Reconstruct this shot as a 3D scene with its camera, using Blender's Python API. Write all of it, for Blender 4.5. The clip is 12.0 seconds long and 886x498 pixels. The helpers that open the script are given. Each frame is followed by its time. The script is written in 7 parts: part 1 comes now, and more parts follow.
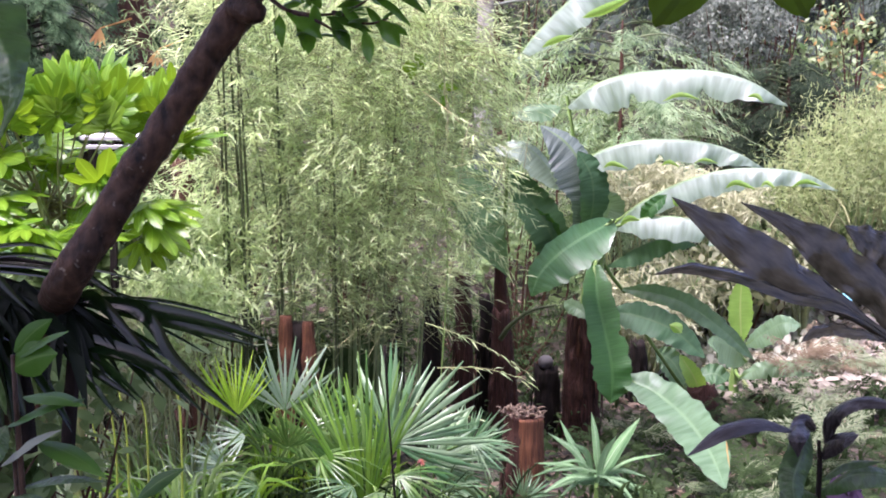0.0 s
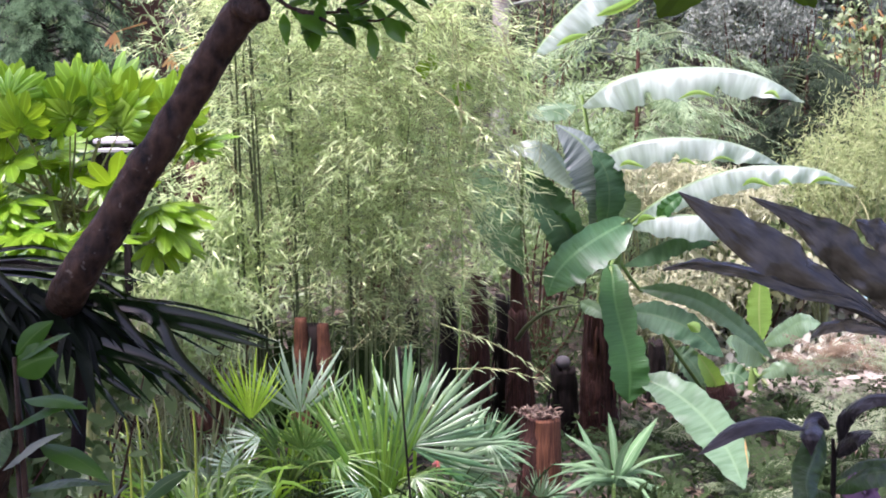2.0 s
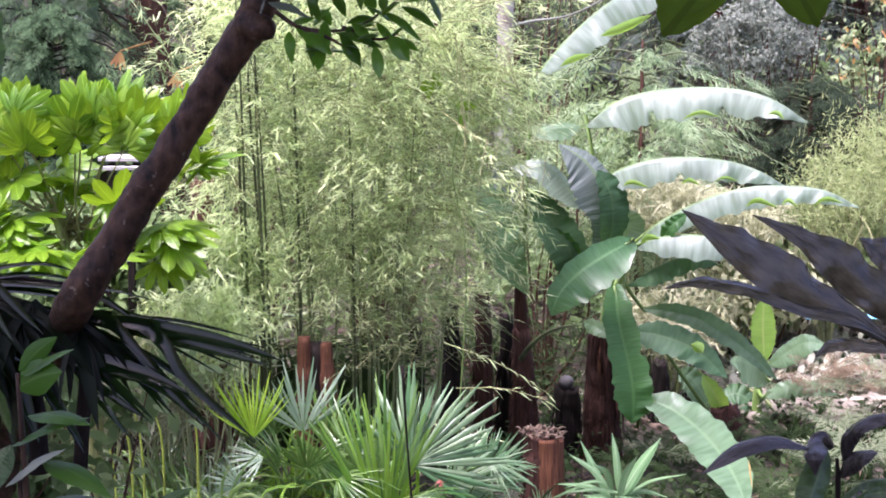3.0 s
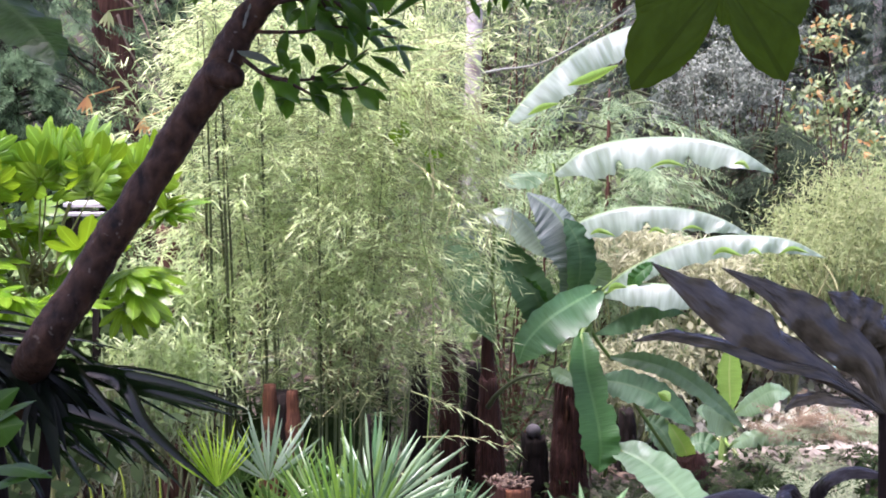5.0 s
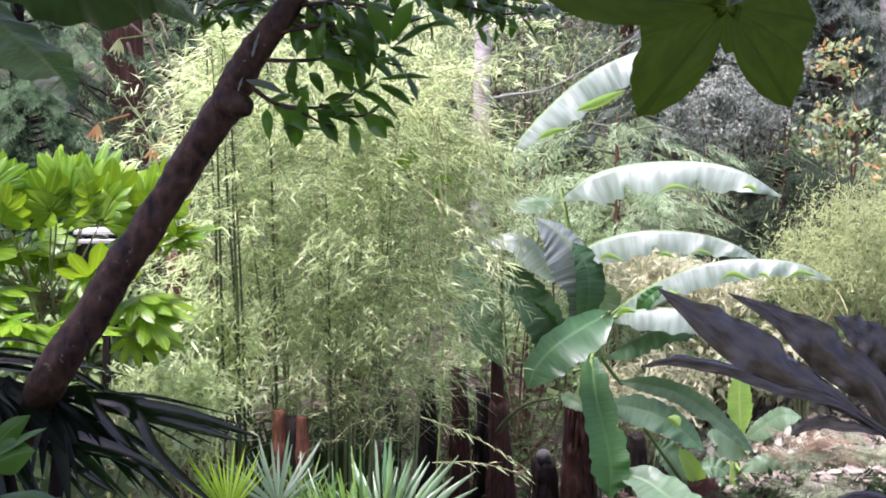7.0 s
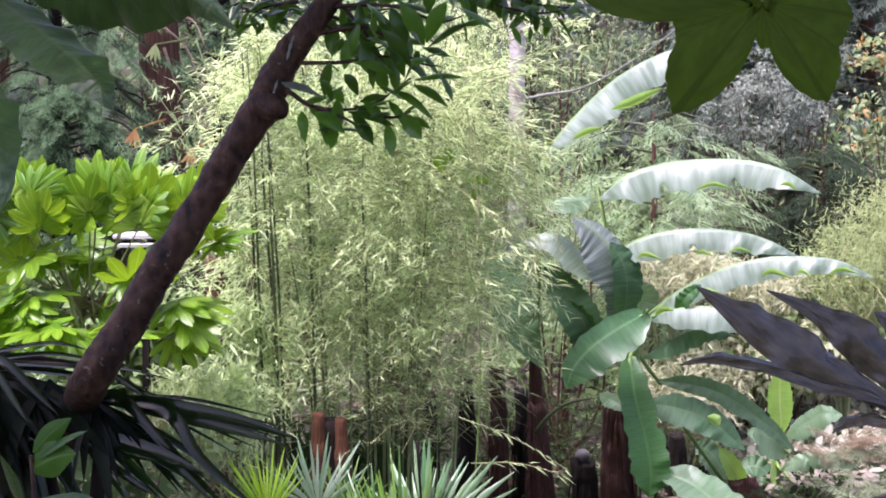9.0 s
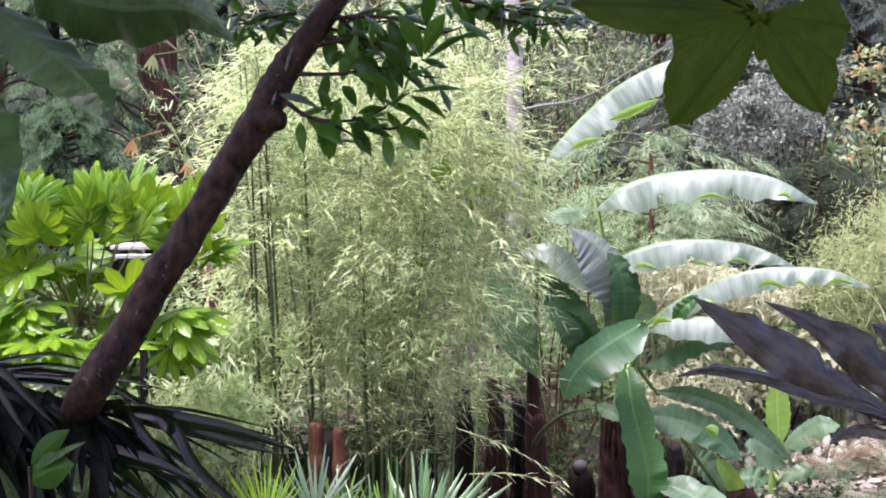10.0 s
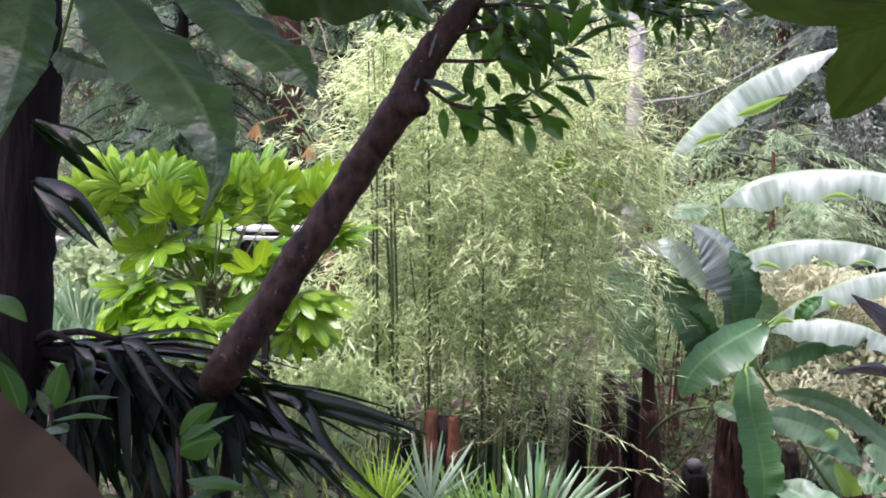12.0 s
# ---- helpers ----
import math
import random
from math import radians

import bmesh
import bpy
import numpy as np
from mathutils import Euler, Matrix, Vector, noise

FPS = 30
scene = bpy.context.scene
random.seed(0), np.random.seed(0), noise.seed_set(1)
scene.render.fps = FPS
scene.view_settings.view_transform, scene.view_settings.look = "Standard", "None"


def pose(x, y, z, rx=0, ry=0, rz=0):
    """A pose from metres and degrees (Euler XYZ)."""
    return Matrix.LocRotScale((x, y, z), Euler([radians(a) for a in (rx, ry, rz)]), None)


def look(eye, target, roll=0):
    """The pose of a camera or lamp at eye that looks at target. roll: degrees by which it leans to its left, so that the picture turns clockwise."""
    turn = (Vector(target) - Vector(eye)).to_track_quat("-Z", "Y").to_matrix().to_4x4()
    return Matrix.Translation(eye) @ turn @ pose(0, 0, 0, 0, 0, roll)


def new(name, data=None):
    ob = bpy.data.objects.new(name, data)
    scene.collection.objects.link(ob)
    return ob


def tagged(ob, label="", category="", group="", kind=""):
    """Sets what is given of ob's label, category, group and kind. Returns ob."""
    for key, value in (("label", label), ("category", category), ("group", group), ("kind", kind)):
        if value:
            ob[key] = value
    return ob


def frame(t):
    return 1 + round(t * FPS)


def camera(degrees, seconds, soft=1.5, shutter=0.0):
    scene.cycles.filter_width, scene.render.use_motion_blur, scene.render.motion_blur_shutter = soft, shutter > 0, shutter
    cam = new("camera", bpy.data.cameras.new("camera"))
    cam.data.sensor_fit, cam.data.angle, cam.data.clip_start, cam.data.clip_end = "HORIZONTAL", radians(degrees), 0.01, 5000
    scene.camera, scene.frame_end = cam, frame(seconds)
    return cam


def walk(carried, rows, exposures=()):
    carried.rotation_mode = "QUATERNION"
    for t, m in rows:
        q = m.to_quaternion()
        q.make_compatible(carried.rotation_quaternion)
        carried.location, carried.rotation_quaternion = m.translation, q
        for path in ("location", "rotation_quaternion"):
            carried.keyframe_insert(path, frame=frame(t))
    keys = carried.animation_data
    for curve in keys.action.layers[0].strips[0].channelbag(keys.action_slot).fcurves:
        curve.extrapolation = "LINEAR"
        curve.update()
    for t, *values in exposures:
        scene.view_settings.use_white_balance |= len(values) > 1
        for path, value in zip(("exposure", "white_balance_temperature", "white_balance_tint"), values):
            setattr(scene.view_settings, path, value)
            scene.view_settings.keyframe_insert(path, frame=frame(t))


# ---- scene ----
cam = camera(35.9, 12.0, soft=1.85)
PATH = [
    (0, (-0.097, -2.322, -0.034), (-0.105, -0.339, -0.298), 0.3),
    (0.5, (-0.096, -2.312, -0.041), (-0.122, -0.331, -0.312), -0.1),
    (1, (-0.073, -2.292, -0.046), (-0.084, -0.31, -0.318), 0.5),
    (1.5, (-0.068, -2.279, -0.05), (-0.096, -0.297, -0.315), 0.1),
    (2, (-0.058, -2.278, -0.05), (-0.096, -0.295, -0.311), -0.3),
    (2.5, (-0.056, -2.283, -0.053), (-0.101, -0.297, -0.285), -0.1),
    (4.3, (-0.068, -2.261, -0.057), (-0.099, -0.274, -0.29), -0.3),
    (4.5, (-0.063, -2.274, -0.054), (-0.09, -0.287, -0.277), -0.3),
    (5, (-0.063, -2.263, -0.045), (-0.058, -0.27, -0.21), 0.3),
    (5.5, (-0.055, -2.268, -0.039), (-0.045, -0.273, -0.181), 0.0),
    (6, (-0.058, -2.273, -0.04), (-0.063, -0.277, -0.167), 0.0),
    (6.5, (-0.058, -2.278, -0.039), (-0.063, -0.282, -0.157), 0.0),
    (7, (-0.059, -2.282, -0.039), (-0.068, -0.286, -0.168), -0.0),
    (9, (-0.057, -2.281, -0.042), (-0.12, -0.286, -0.169), -0.7),
    (9.5, (-0.059, -2.279, -0.04), (-0.123, -0.283, -0.157), -0.7),
    (10, (-0.059, -2.286, -0.039), (-0.118, -0.29, -0.151), -0.7),
    (10.5, (-0.062, -2.286, -0.041), (-0.123, -0.291, -0.166), -0.6),
    (11, (-0.07, -2.287, -0.044), (-0.154, -0.293, -0.174), -0.6),
    (11.5, (-0.102, -2.29, -0.041), (-0.24, -0.298, -0.163), 0.0),
    (12, (-0.159, -2.303, -0.052), (-0.373, -0.319, -0.176), 0.9),
]
walk(cam, [(t, look(eye, target, roll)) for t, eye, target, roll in PATH], exposures=((0, 1.75, 5800, 37), (5.5, 1.72, 5800, 37), (9, 1.65, 5800, 37), (12, 1.60, 5800, 37)))

# ---- light and air: a bright overcast day ----
world = bpy.data.worlds.new("overcast_sky")
scene.world = world
world.use_nodes = True
wn = world.node_tree
sky = wn.nodes.new("ShaderNodeTexSky")
sky.sky_type = "NISHITA"
sky.sun_disc = False
sky.sun_elevation = radians(72.2)
sky.sun_rotation = radians(-125)
sky.air_density, sky.dust_density, sky.ozone_density = 0.7, 7.0, 0.5
wn.nodes["Background"].inputs["Strength"].default_value = 0.15
wn.links.new(sky.outputs["Color"], wn.nodes["Background"].inputs["Color"])
sun_data = bpy.data.lights.new("sun", "SUN")
sun_data.energy, sun_data.angle, sun_data.color = 2.2, radians(16), (1.0, 0.96, 0.9)
sun = new("sun", sun_data)
sun.matrix_world = look((-5, -3.5, 19), (0, 0, 0))


# ---- mesh helpers ----
ORIGIN = {}
rng = np.random.default_rng(7)


def unit(v):
    v = np.asarray(v, float)
    return v / np.maximum(np.linalg.norm(v, axis=-1, keepdims=True), 1e-9)


def mesh_np(name, V, F, mat, uv=None, smooth=True):
    """A mesh from a vertex array and one or more face arrays."""
    faces = [np.asarray(f, np.int32) for f in (F if isinstance(F, list) else [F]) if len(f)]
    me = bpy.data.meshes.new(name)
    V = np.asarray(V, np.float32)
    me.vertices.add(len(V))
    me.vertices.foreach_set("co", V.ravel())
    loops = np.concatenate([f.ravel() for f in faces])
    totals = np.concatenate([np.full(len(f), f.shape[1], np.int32) for f in faces])
    me.loops.add(len(loops))
    me.loops.foreach_set("vertex_index", loops)
    me.polygons.add(len(totals))
    me.polygons.foreach_set("loop_start", np.concatenate([[0], np.cumsum(totals)[:-1]]).astype(np.int32))
    me.polygons.foreach_set("loop_total", totals)
    me.polygons.foreach_set("use_smooth", np.full(len(totals), smooth))
    if uv is not None:
        layer = me.uv_layers.new(name="UVMap")
        layer.data.foreach_set("uv", np.asarray(uv, np.float32)[loops].ravel())
    me.materials.append(mat)
    me.update(calc_edges=True)
    return me


def thing(name, base, label, category, group="", kind=""):
    ob = new(name)
    ob.empty_display_size = 0.1
    ob.location = base
    ORIGIN[ob.name] = np.array(base, float)
    return tagged(ob, label, category, group, kind)


def part(name, geo, mat, parent, label="", kind=""):
    """One mesh object under a thing or part, its geometry given in world metres."""
    V, F = geo[0], geo[1]
    base = ORIGIN[parent.name]
    ob = new(name, mesh_np(name, np.asarray(V) - base, F, mat, geo[2] if len(geo) > 2 else None))
    ob.parent = parent
    ORIGIN[ob.name] = base
    return tagged(ob, label, kind=kind)


def piece(name, me, m, parent, label=""):
    """A child that shares the mesh me, at the world pose m."""
    ob = new(name, me)
    ob.parent = parent
    ob.matrix_local = Matrix.Translation(-Vector(ORIGIN[parent.name])) @ m
    ORIGIN[ob.name] = np.array(m.translation)
    return tagged(ob, label)


def merge(geos):
    """Several (V, F) with equally sized faces as one."""
    out, faces, uvs, k = [], {}, [], 0
    for g in geos:
        V, F = g[0], g[1]
        for f in (F if isinstance(F, list) else [F]):
            f = np.asarray(f)
            if len(f):
                faces.setdefault(f.shape[1], []).append(f + k)
        out.append(V)
        uvs.append(g[2] if len(g) > 2 else np.zeros((len(V), 2)))
        k += len(V)
    return np.concatenate(out), [np.concatenate(f) for f in faces.values()], np.concatenate(uvs)


def spline(pts, n):
    """n points of a smooth line through pts."""
    p = np.array(pts, float)
    if len(p) == 2:
        return p[0] + (p[1] - p[0]) * np.linspace(0, 1, n)[:, None]
    q = np.vstack([2 * p[0] - p[1], p, 2 * p[-1] - p[-2]])
    out = []
    for u in np.linspace(0, len(p) - 1 - 1e-6, n):
        i = int(u)
        f = u - i
        a, b, c, d = q[i:i + 4]
        out.append(0.5 * (2 * b + (c - a) * f + (2 * a - 5 * b + 4 * c - d) * f * f + (3 * b - a - 3 * c + d) * f ** 3))
    return np.array(out)


def grid(nu, nv, closed=False):
    """Quads of a grid of nu rows by nv columns."""
    i, j = np.meshgrid(np.arange(nu - 1), np.arange(nv if closed else nv - 1), indexing="ij")
    k = (j + 1) % nv
    return np.stack([i * nv + j, i * nv + k, (i + 1) * nv + k, (i + 1) * nv + j], -1).reshape(-1, 4)


def tube(pts, radii, n=12, sides=8, rough=0.0, freq=9.0, caps=True):
    """A round stem along pts with the radii given, its surface uneven by rough."""
    P = spline(pts, n)
    R = np.interp(np.linspace(0, 1, n), np.linspace(0, 1, len(radii)), radii)
    T = unit(np.gradient(P, axis=0))
    ref = np.array([0.0, 1.0, 0.0]) if abs(T[0][1]) < 0.8 else np.array([1.0, 0, 0])
    A = unit(np.cross(T, ref))
    B = np.cross(T, A)
    ang = np.linspace(0, 2 * np.pi, sides, endpoint=False)
    V = P[:, None] + R[:, None, None] * (A[:, None] * np.cos(ang)[None, :, None] + B[:, None] * np.sin(ang)[None, :, None])
    if rough:
        for i in range(n):
            for j in range(sides):
                s = noise.noise(Vector(V[i, j] * freq)) * 0.6 + noise.noise(Vector(V[i, j] * freq * 2.7)) * 0.4
                V[i, j] = P[i] + (V[i, j] - P[i]) * (1 + rough * s)
    V = V.reshape(-1, 3)
    faces = [grid(n, sides, True)]
    if caps:
        V = np.vstack([V, P[0], P[-1]])
        a = np.arange(sides)
        faces.append(np.stack([a, np.full(sides, len(V) - 2), (a + 1) % sides], -1))
        b = (n - 1) * sides + a
        faces.append(np.stack([b, (n - 1) * sides + (a + 1) % sides, np.full(sides, len(V) - 1)], -1))
    uv = np.zeros((len(V), 2))
    uv[:n * sides, 0] = np.tile(ang / 6.2832, n)
    uv[:n * sides, 1] = np.repeat(np.linspace(0, 1, n), sides)
    return V, faces, uv


def blade(pts, width, normal, n=14, cross=5, droop=0.3, wave=0.0, waves=7.0, shape=(0.12, 0.75, 1.0, 0.95, 0.8, 0.05), twist=0.0, seed=0.0, tears=(), lop=1.0):
    """A leaf blade along its midrib pts. width: half width; normal: the way its upper face looks; droop: radians by which the halves hang."""
    P = spline(pts, n)
    t = np.linspace(0, 1, n)
    W = width * np.interp(t, np.linspace(0, 1, len(shape)), shape)
    T = unit(np.gradient(P, axis=0))
    S = unit(np.cross(T, np.asarray(normal, float)))
    N = np.cross(S, T)
    s = np.linspace(-1, 1, cross)
    d = (droop + twist * np.sign(s)) * (0.6 + 0.4 * np.abs(s))
    V = np.zeros((n, cross, 3))
    for j in range(cross):
        w = W * abs(s[j])
        edge = 1 + 0.035 * wave * np.sin(t * waves * 9 + seed * 3 + s[j]) * abs(s[j])
        cut = np.ones(n)
        for at, side, size in tears:
            if side * s[j] > 0.4:
                cut *= 1 - size * np.exp(-((t - at) * n / 0.55) ** 2) * abs(s[j])
        w = w * edge * cut * (lop if s[j] < 0 else 1.0)
        lift = wave * W * 0.35 * abs(s[j]) * (0.6 * np.sin(t * waves * 6.28 + seed * 7 + (1.3 if s[j] > 0 else 0)) + 0.5 * np.sin(t * waves * 10.7 + seed * 3 + (0.4 if s[j] > 0 else 2)) + 0.4 * np.sin(t * waves * 3.1 + seed * 5))
        side = np.sign(s[j])
        V[:, j] = P + S * (side * (w * np.cos(d[j]) + lift * np.sin(d[j])))[:, None] + N * (lift * np.cos(d[j]) - w * np.sin(d[j]))[:, None]
    uv = np.stack([np.tile((s + 1) / 2, n), np.repeat(t, cross)], -1)
    return V.reshape(-1, 3), [grid(n, cross)], uv


def frames(d, n):
    """Turns whose y axis is d and whose z axis is nearest to n."""
    d = unit(d)
    x = unit(np.cross(d, n))
    return np.stack([x, d, np.cross(x, d)], -1)


def scatter(V, F, M, P, size):
    """Copies of a small shape, turned by M, at P, of the sizes given, as one mesh."""
    N, k = len(P), len(V)
    out = np.einsum("nij,vj->nvi", M, V) * np.asarray(size).reshape(-1, 1, 1) + P[:, None]
    return out.reshape(-1, 3), [(np.asarray(F)[None] + (np.arange(N) * k)[:, None, None]).reshape(-1, np.asarray(F).shape[1])]


def pose_of(at, forward, normal, size=1.0):
    m = Matrix(frames(np.array([forward], float), np.array([normal], float))[0].tolist()).to_4x4()
    return Matrix.Translation(at) @ m @ Matrix.Scale(size, 4)


# a narrow leaf of length 1 along y, folded at its midrib
LANCE = (np.array([[0, 0, 0], [-0.075, 0.35, 0.03], [0, 0.4, 0], [0.075, 0.35, 0.03], [0, 1, -0.10]]),
         np.array([[0, 2, 1], [0, 3, 2], [1, 2, 4], [2, 3, 4]]))
# a finer, straighter leaf
FINE = (LANCE[0] * [0.72, 1, 1], LANCE[1])
# a broad oval leaf
OVAL = (np.array([[0, 0, 0], [-0.2, 0.25, 0.05], [0, 0.3, 0], [0.2, 0.25, 0.05], [-0.22, 0.6, 0.03], [0, 0.62, -0.02], [0.22, 0.6, 0.03], [0, 1, -0.12]]),
        np.array([[0, 2, 1], [0, 3, 2], [1, 2, 4], [2, 5, 4], [2, 3, 5], [3, 6, 5], [4, 5, 7], [5, 6, 7]]))


def spray_shape(pairs, reach, thick, sub, seed=0):
    """A flat feathery spray of length 1 along y: thin uneven fingers in pairs, each with smaller fingers."""
    r = np.random.default_rng(seed)
    V, F = [], []

    def finger(a, b, w):
        side = np.array([-(b - a)[1], (b - a)[0], 0]) / max(1e-6, math.hypot(*(b - a)[:2])) * w
        m = a + (b - a) * 0.45
        k = len(V)
        V.extend([a, m - side, m + side, b])
        F.append([k, k + 1, k + 3, k + 2])

    finger(np.zeros(3), np.array([0, 1.0, -0.14]), thick * 0.8)
    for i in range(pairs):
        for sx in (-1, 1):
            u = min(0.97, 0.08 + 0.9 * (i + r.uniform(-0.35, 0.35)) / pairs)
            l = (reach * math.sin(math.pi * min(1, 0.25 + 0.75 * u)) + 0.04) * r.uniform(0.65, 1.15)
            a = np.array([0, u, -0.14 * u * u])
            b = a + l * np.array([sx * r.uniform(0.6, 0.9), r.uniform(0.45, 0.85), -r.uniform(0.1, 0.5)])
            finger(a, b, thick)
            for q in range(sub):
                c = a + (b - a) * (q + r.uniform(0.4, 0.9)) / (sub + 0.5)
                ss = 1 if (q % 2) else -1
                finger(c, c + l * r.uniform(0.3, 0.5) * np.array([sx * (0.45 + 0.4 * ss), 0.7 - 0.4 * ss, -r.uniform(0, 0.3)]), thick * 0.8)
    return np.array(V), np.array(F)


# ---- materials ----
def nodes_of(name):
    m = bpy.data.materials.new(name)
    m.use_nodes = True
    return m, m.node_tree, m.node_tree.nodes["Principled BSDF"]


def mixed(nt, fac, a, b, kind="MIX"):
    n = nt.nodes.new("ShaderNodeMix")
    n.data_type, n.blend_type = "RGBA", kind
    for sock, v in ((n.inputs[0], fac), (n.inputs[6], a), (n.inputs[7], b)):
        if hasattr(v, "links"):
            nt.links.new(v, sock)
        else:
            sock.default_value = v if not isinstance(v, tuple) else (*v, 1)[:4]
    return n.outputs[2]


def ramped(nt, fac, lo, hi):
    n = nt.nodes.new("ShaderNodeMapRange")
    nt.links.new(fac, n.inputs[0])
    n.inputs[1].default_value, n.inputs[2].default_value = lo, hi
    return n.outputs[0]


def noisy(nt, scale, detail=3, coords="Object", stretch=None):
    tc = nt.nodes.new("ShaderNodeTexCoord")
    n = nt.nodes.new("ShaderNodeTexNoise")
    n.inputs["Scale"].default_value, n.inputs["Detail"].default_value = scale, detail
    src = tc.outputs[coords]
    if stretch:
        mp = nt.nodes.new("ShaderNodeMapping")
        mp.inputs["Scale"].default_value = stretch
        nt.links.new(src, mp.inputs[0])
        src = mp.outputs[0]
    nt.links.new(src, n.inputs["Vector"])
    return n.outputs["Fac"]


def bumped(nt, bsdf, height, strength, distance=0.01):
    b = nt.nodes.new("ShaderNodeBump")
    b.inputs["Strength"].default_value, b.inputs["Distance"].default_value = strength, distance
    nt.links.new(height, b.inputs["Height"])
    nt.links.new(b.outputs[0], bsdf.inputs["Normal"])
    return b.outputs[0]


def leaf_mat(name, a, b, rough=0.45, thin=0.3, glow=None, veins=0.0, along=1.5, dry=None, spec=0.5, midrib=None, rib_count=70):
    """Leaves between the colours a and b. thin: how much light comes through; veins: side veins by UV; dry: a colour of spots and old leaves."""
    m, nt, bsdf = nodes_of(name)
    geo = nt.nodes.new("ShaderNodeNewGeometry")
    info = nt.nodes.new("ShaderNodeObjectInfo")
    add = nt.nodes.new("ShaderNodeMath")
    add.operation = "ADD"
    nt.links.new(geo.outputs["Random Per Island"], add.inputs[0])
    nt.links.new(info.outputs["Random"], add.inputs[1])
    fr = nt.nodes.new("ShaderNodeMath")
    fr.operation = "FRACT"
    nt.links.new(add.outputs[0], fr.inputs[0])
    col = mixed(nt, fr.outputs[0], a, b)
    big = ramped(nt, noisy(nt, 3.0, 3), 0.3, 0.7)
    col = mixed(nt, big, col, mixed(nt, 0.35, col, tuple(0.55 * c for c in a)))
    if dry:
        col = mixed(nt, ramped(nt, noisy(nt, 14, 4), 0.60, 0.75), col, dry)
    if veins:
        st = noisy(nt, 1.0, 2, "UV", (along, rib_count, 1))
        col = mixed(nt, ramped(nt, st, 0.35, 0.65), col, mixed(nt, veins, col, tuple(min(1, 1.8 * c) for c in b)))
        bumped(nt, bsdf, st, 0.5, 0.012)
    if midrib:
        tc = nt.nodes.new("ShaderNodeTexCoord")
        sp = nt.nodes.new("ShaderNodeSeparateXYZ")
        nt.links.new(tc.outputs["UV"], sp.inputs[0])
        ab = nt.nodes.new("ShaderNodeMath")
        ab.operation = "COMPARE"
        ab.inputs[1].default_value, ab.inputs[2].default_value = 0.5, 0.035
        nt.links.new(sp.outputs[0], ab.inputs[0])
        col = mixed(nt, ab.outputs[0], col, midrib)
    nt.links.new(col, bsdf.inputs["Base Color"])
    bsdf.inputs["Roughness"].default_value = rough
    bsdf.inputs["Specular IOR Level"].default_value = spec
    tr = nt.nodes.new("ShaderNodeBsdfTranslucent")
    nt.links.new(mixed(nt, 0.6, col, glow or tuple(min(1, 1.5 * c) for c in b)), tr.inputs["Color"])
    mx = nt.nodes.new("ShaderNodeMixShader")
    mx.inputs[0].default_value = thin
    nt.links.new(bsdf.outputs[0], mx.inputs[1])
    nt.links.new(tr.outputs[0], mx.inputs[2])
    nt.links.new(mx.outputs[0], nt.nodes["Material Output"].inputs["Surface"])
    return m


def bark_mat(name, a, b, c, scale=9.0, stretch=(6, 6, 0.8), rough=0.85, bump=0.8, lichen=None):
    m, nt, bsdf = nodes_of(name)
    f1 = noisy(nt, scale, 5, "Object", stretch)
    f2 = noisy(nt, 2.5, 3)
    col = mixed(nt, ramped(nt, f1, 0.3, 0.7), a, b)
    col = mixed(nt, ramped(nt, f2, 0.45, 0.7), col, c)
    if lichen:
        col = mixed(nt, ramped(nt, noisy(nt, 30.0, 4), 0.66, 0.72), col, lichen)
    nt.links.new(col, bsdf.inputs["Base Color"])
    bsdf.inputs["Roughness"].default_value = rough
    bsdf.inputs["Specular IOR Level"].default_value = 0.25
    bumped(nt, bsdf, f1, bump, 0.02)
    return m


M_bamboo = leaf_mat("bamboo_leaf", (0.17, 0.28, 0.08), (0.80, 0.93, 0.50), 0.42, 0.46, (0.82, 0.96, 0.46), spec=0.4)
M_culm = bark_mat("bamboo_culm", (0.06, 0.085, 0.035), (0.12, 0.15, 0.06), (0.04, 0.05, 0.025), 5, (1, 1, 1), 0.4, 0.1)
M_culm_pale = bark_mat("young_bamboo_culm", (0.14, 0.20, 0.08), (0.24, 0.31, 0.13), (0.17, 0.19, 0.08), 5, (1, 1, 1), 0.45, 0.1)
M_twig = bark_mat("pale_twig", (0.26, 0.32, 0.13), (0.20, 0.22, 0.10), (0.30, 0.28, 0.14), 8, (2, 2, 2), 0.7, 0.2)
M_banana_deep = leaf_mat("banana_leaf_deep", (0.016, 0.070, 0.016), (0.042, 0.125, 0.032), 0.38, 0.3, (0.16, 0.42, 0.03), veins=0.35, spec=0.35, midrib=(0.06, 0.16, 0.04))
# sky sheen is put into this paler green; streaks also stand for fold shade
M_banana_pale = leaf_mat("banana_leaf_sky_sheen", (0.105, 0.155, 0.12), (0.18, 0.235, 0.19), 0.38, 0.32, (0.36, 0.68, 0.04), veins=0.6, spec=0.6, midrib=(0.20, 0.28, 0.18), rib_count=26)
M_banana_mid = leaf_mat("banana_leaf_soft", (0.075, 0.15, 0.075), (0.145, 0.23, 0.135), 0.4, 0.3, (0.34, 0.56, 0.04), veins=0.35, spec=0.4, midrib=(0.15, 0.25, 0.13), rib_count=30)
M_banana_dark = leaf_mat("banana_leaf_underside", (0.10, 0.14, 0.115), (0.18, 0.21, 0.195), 0.42, 0.2, (0.12, 0.28, 0.05), veins=0.4, spec=0.5, midrib=(0.16, 0.24, 0.12))
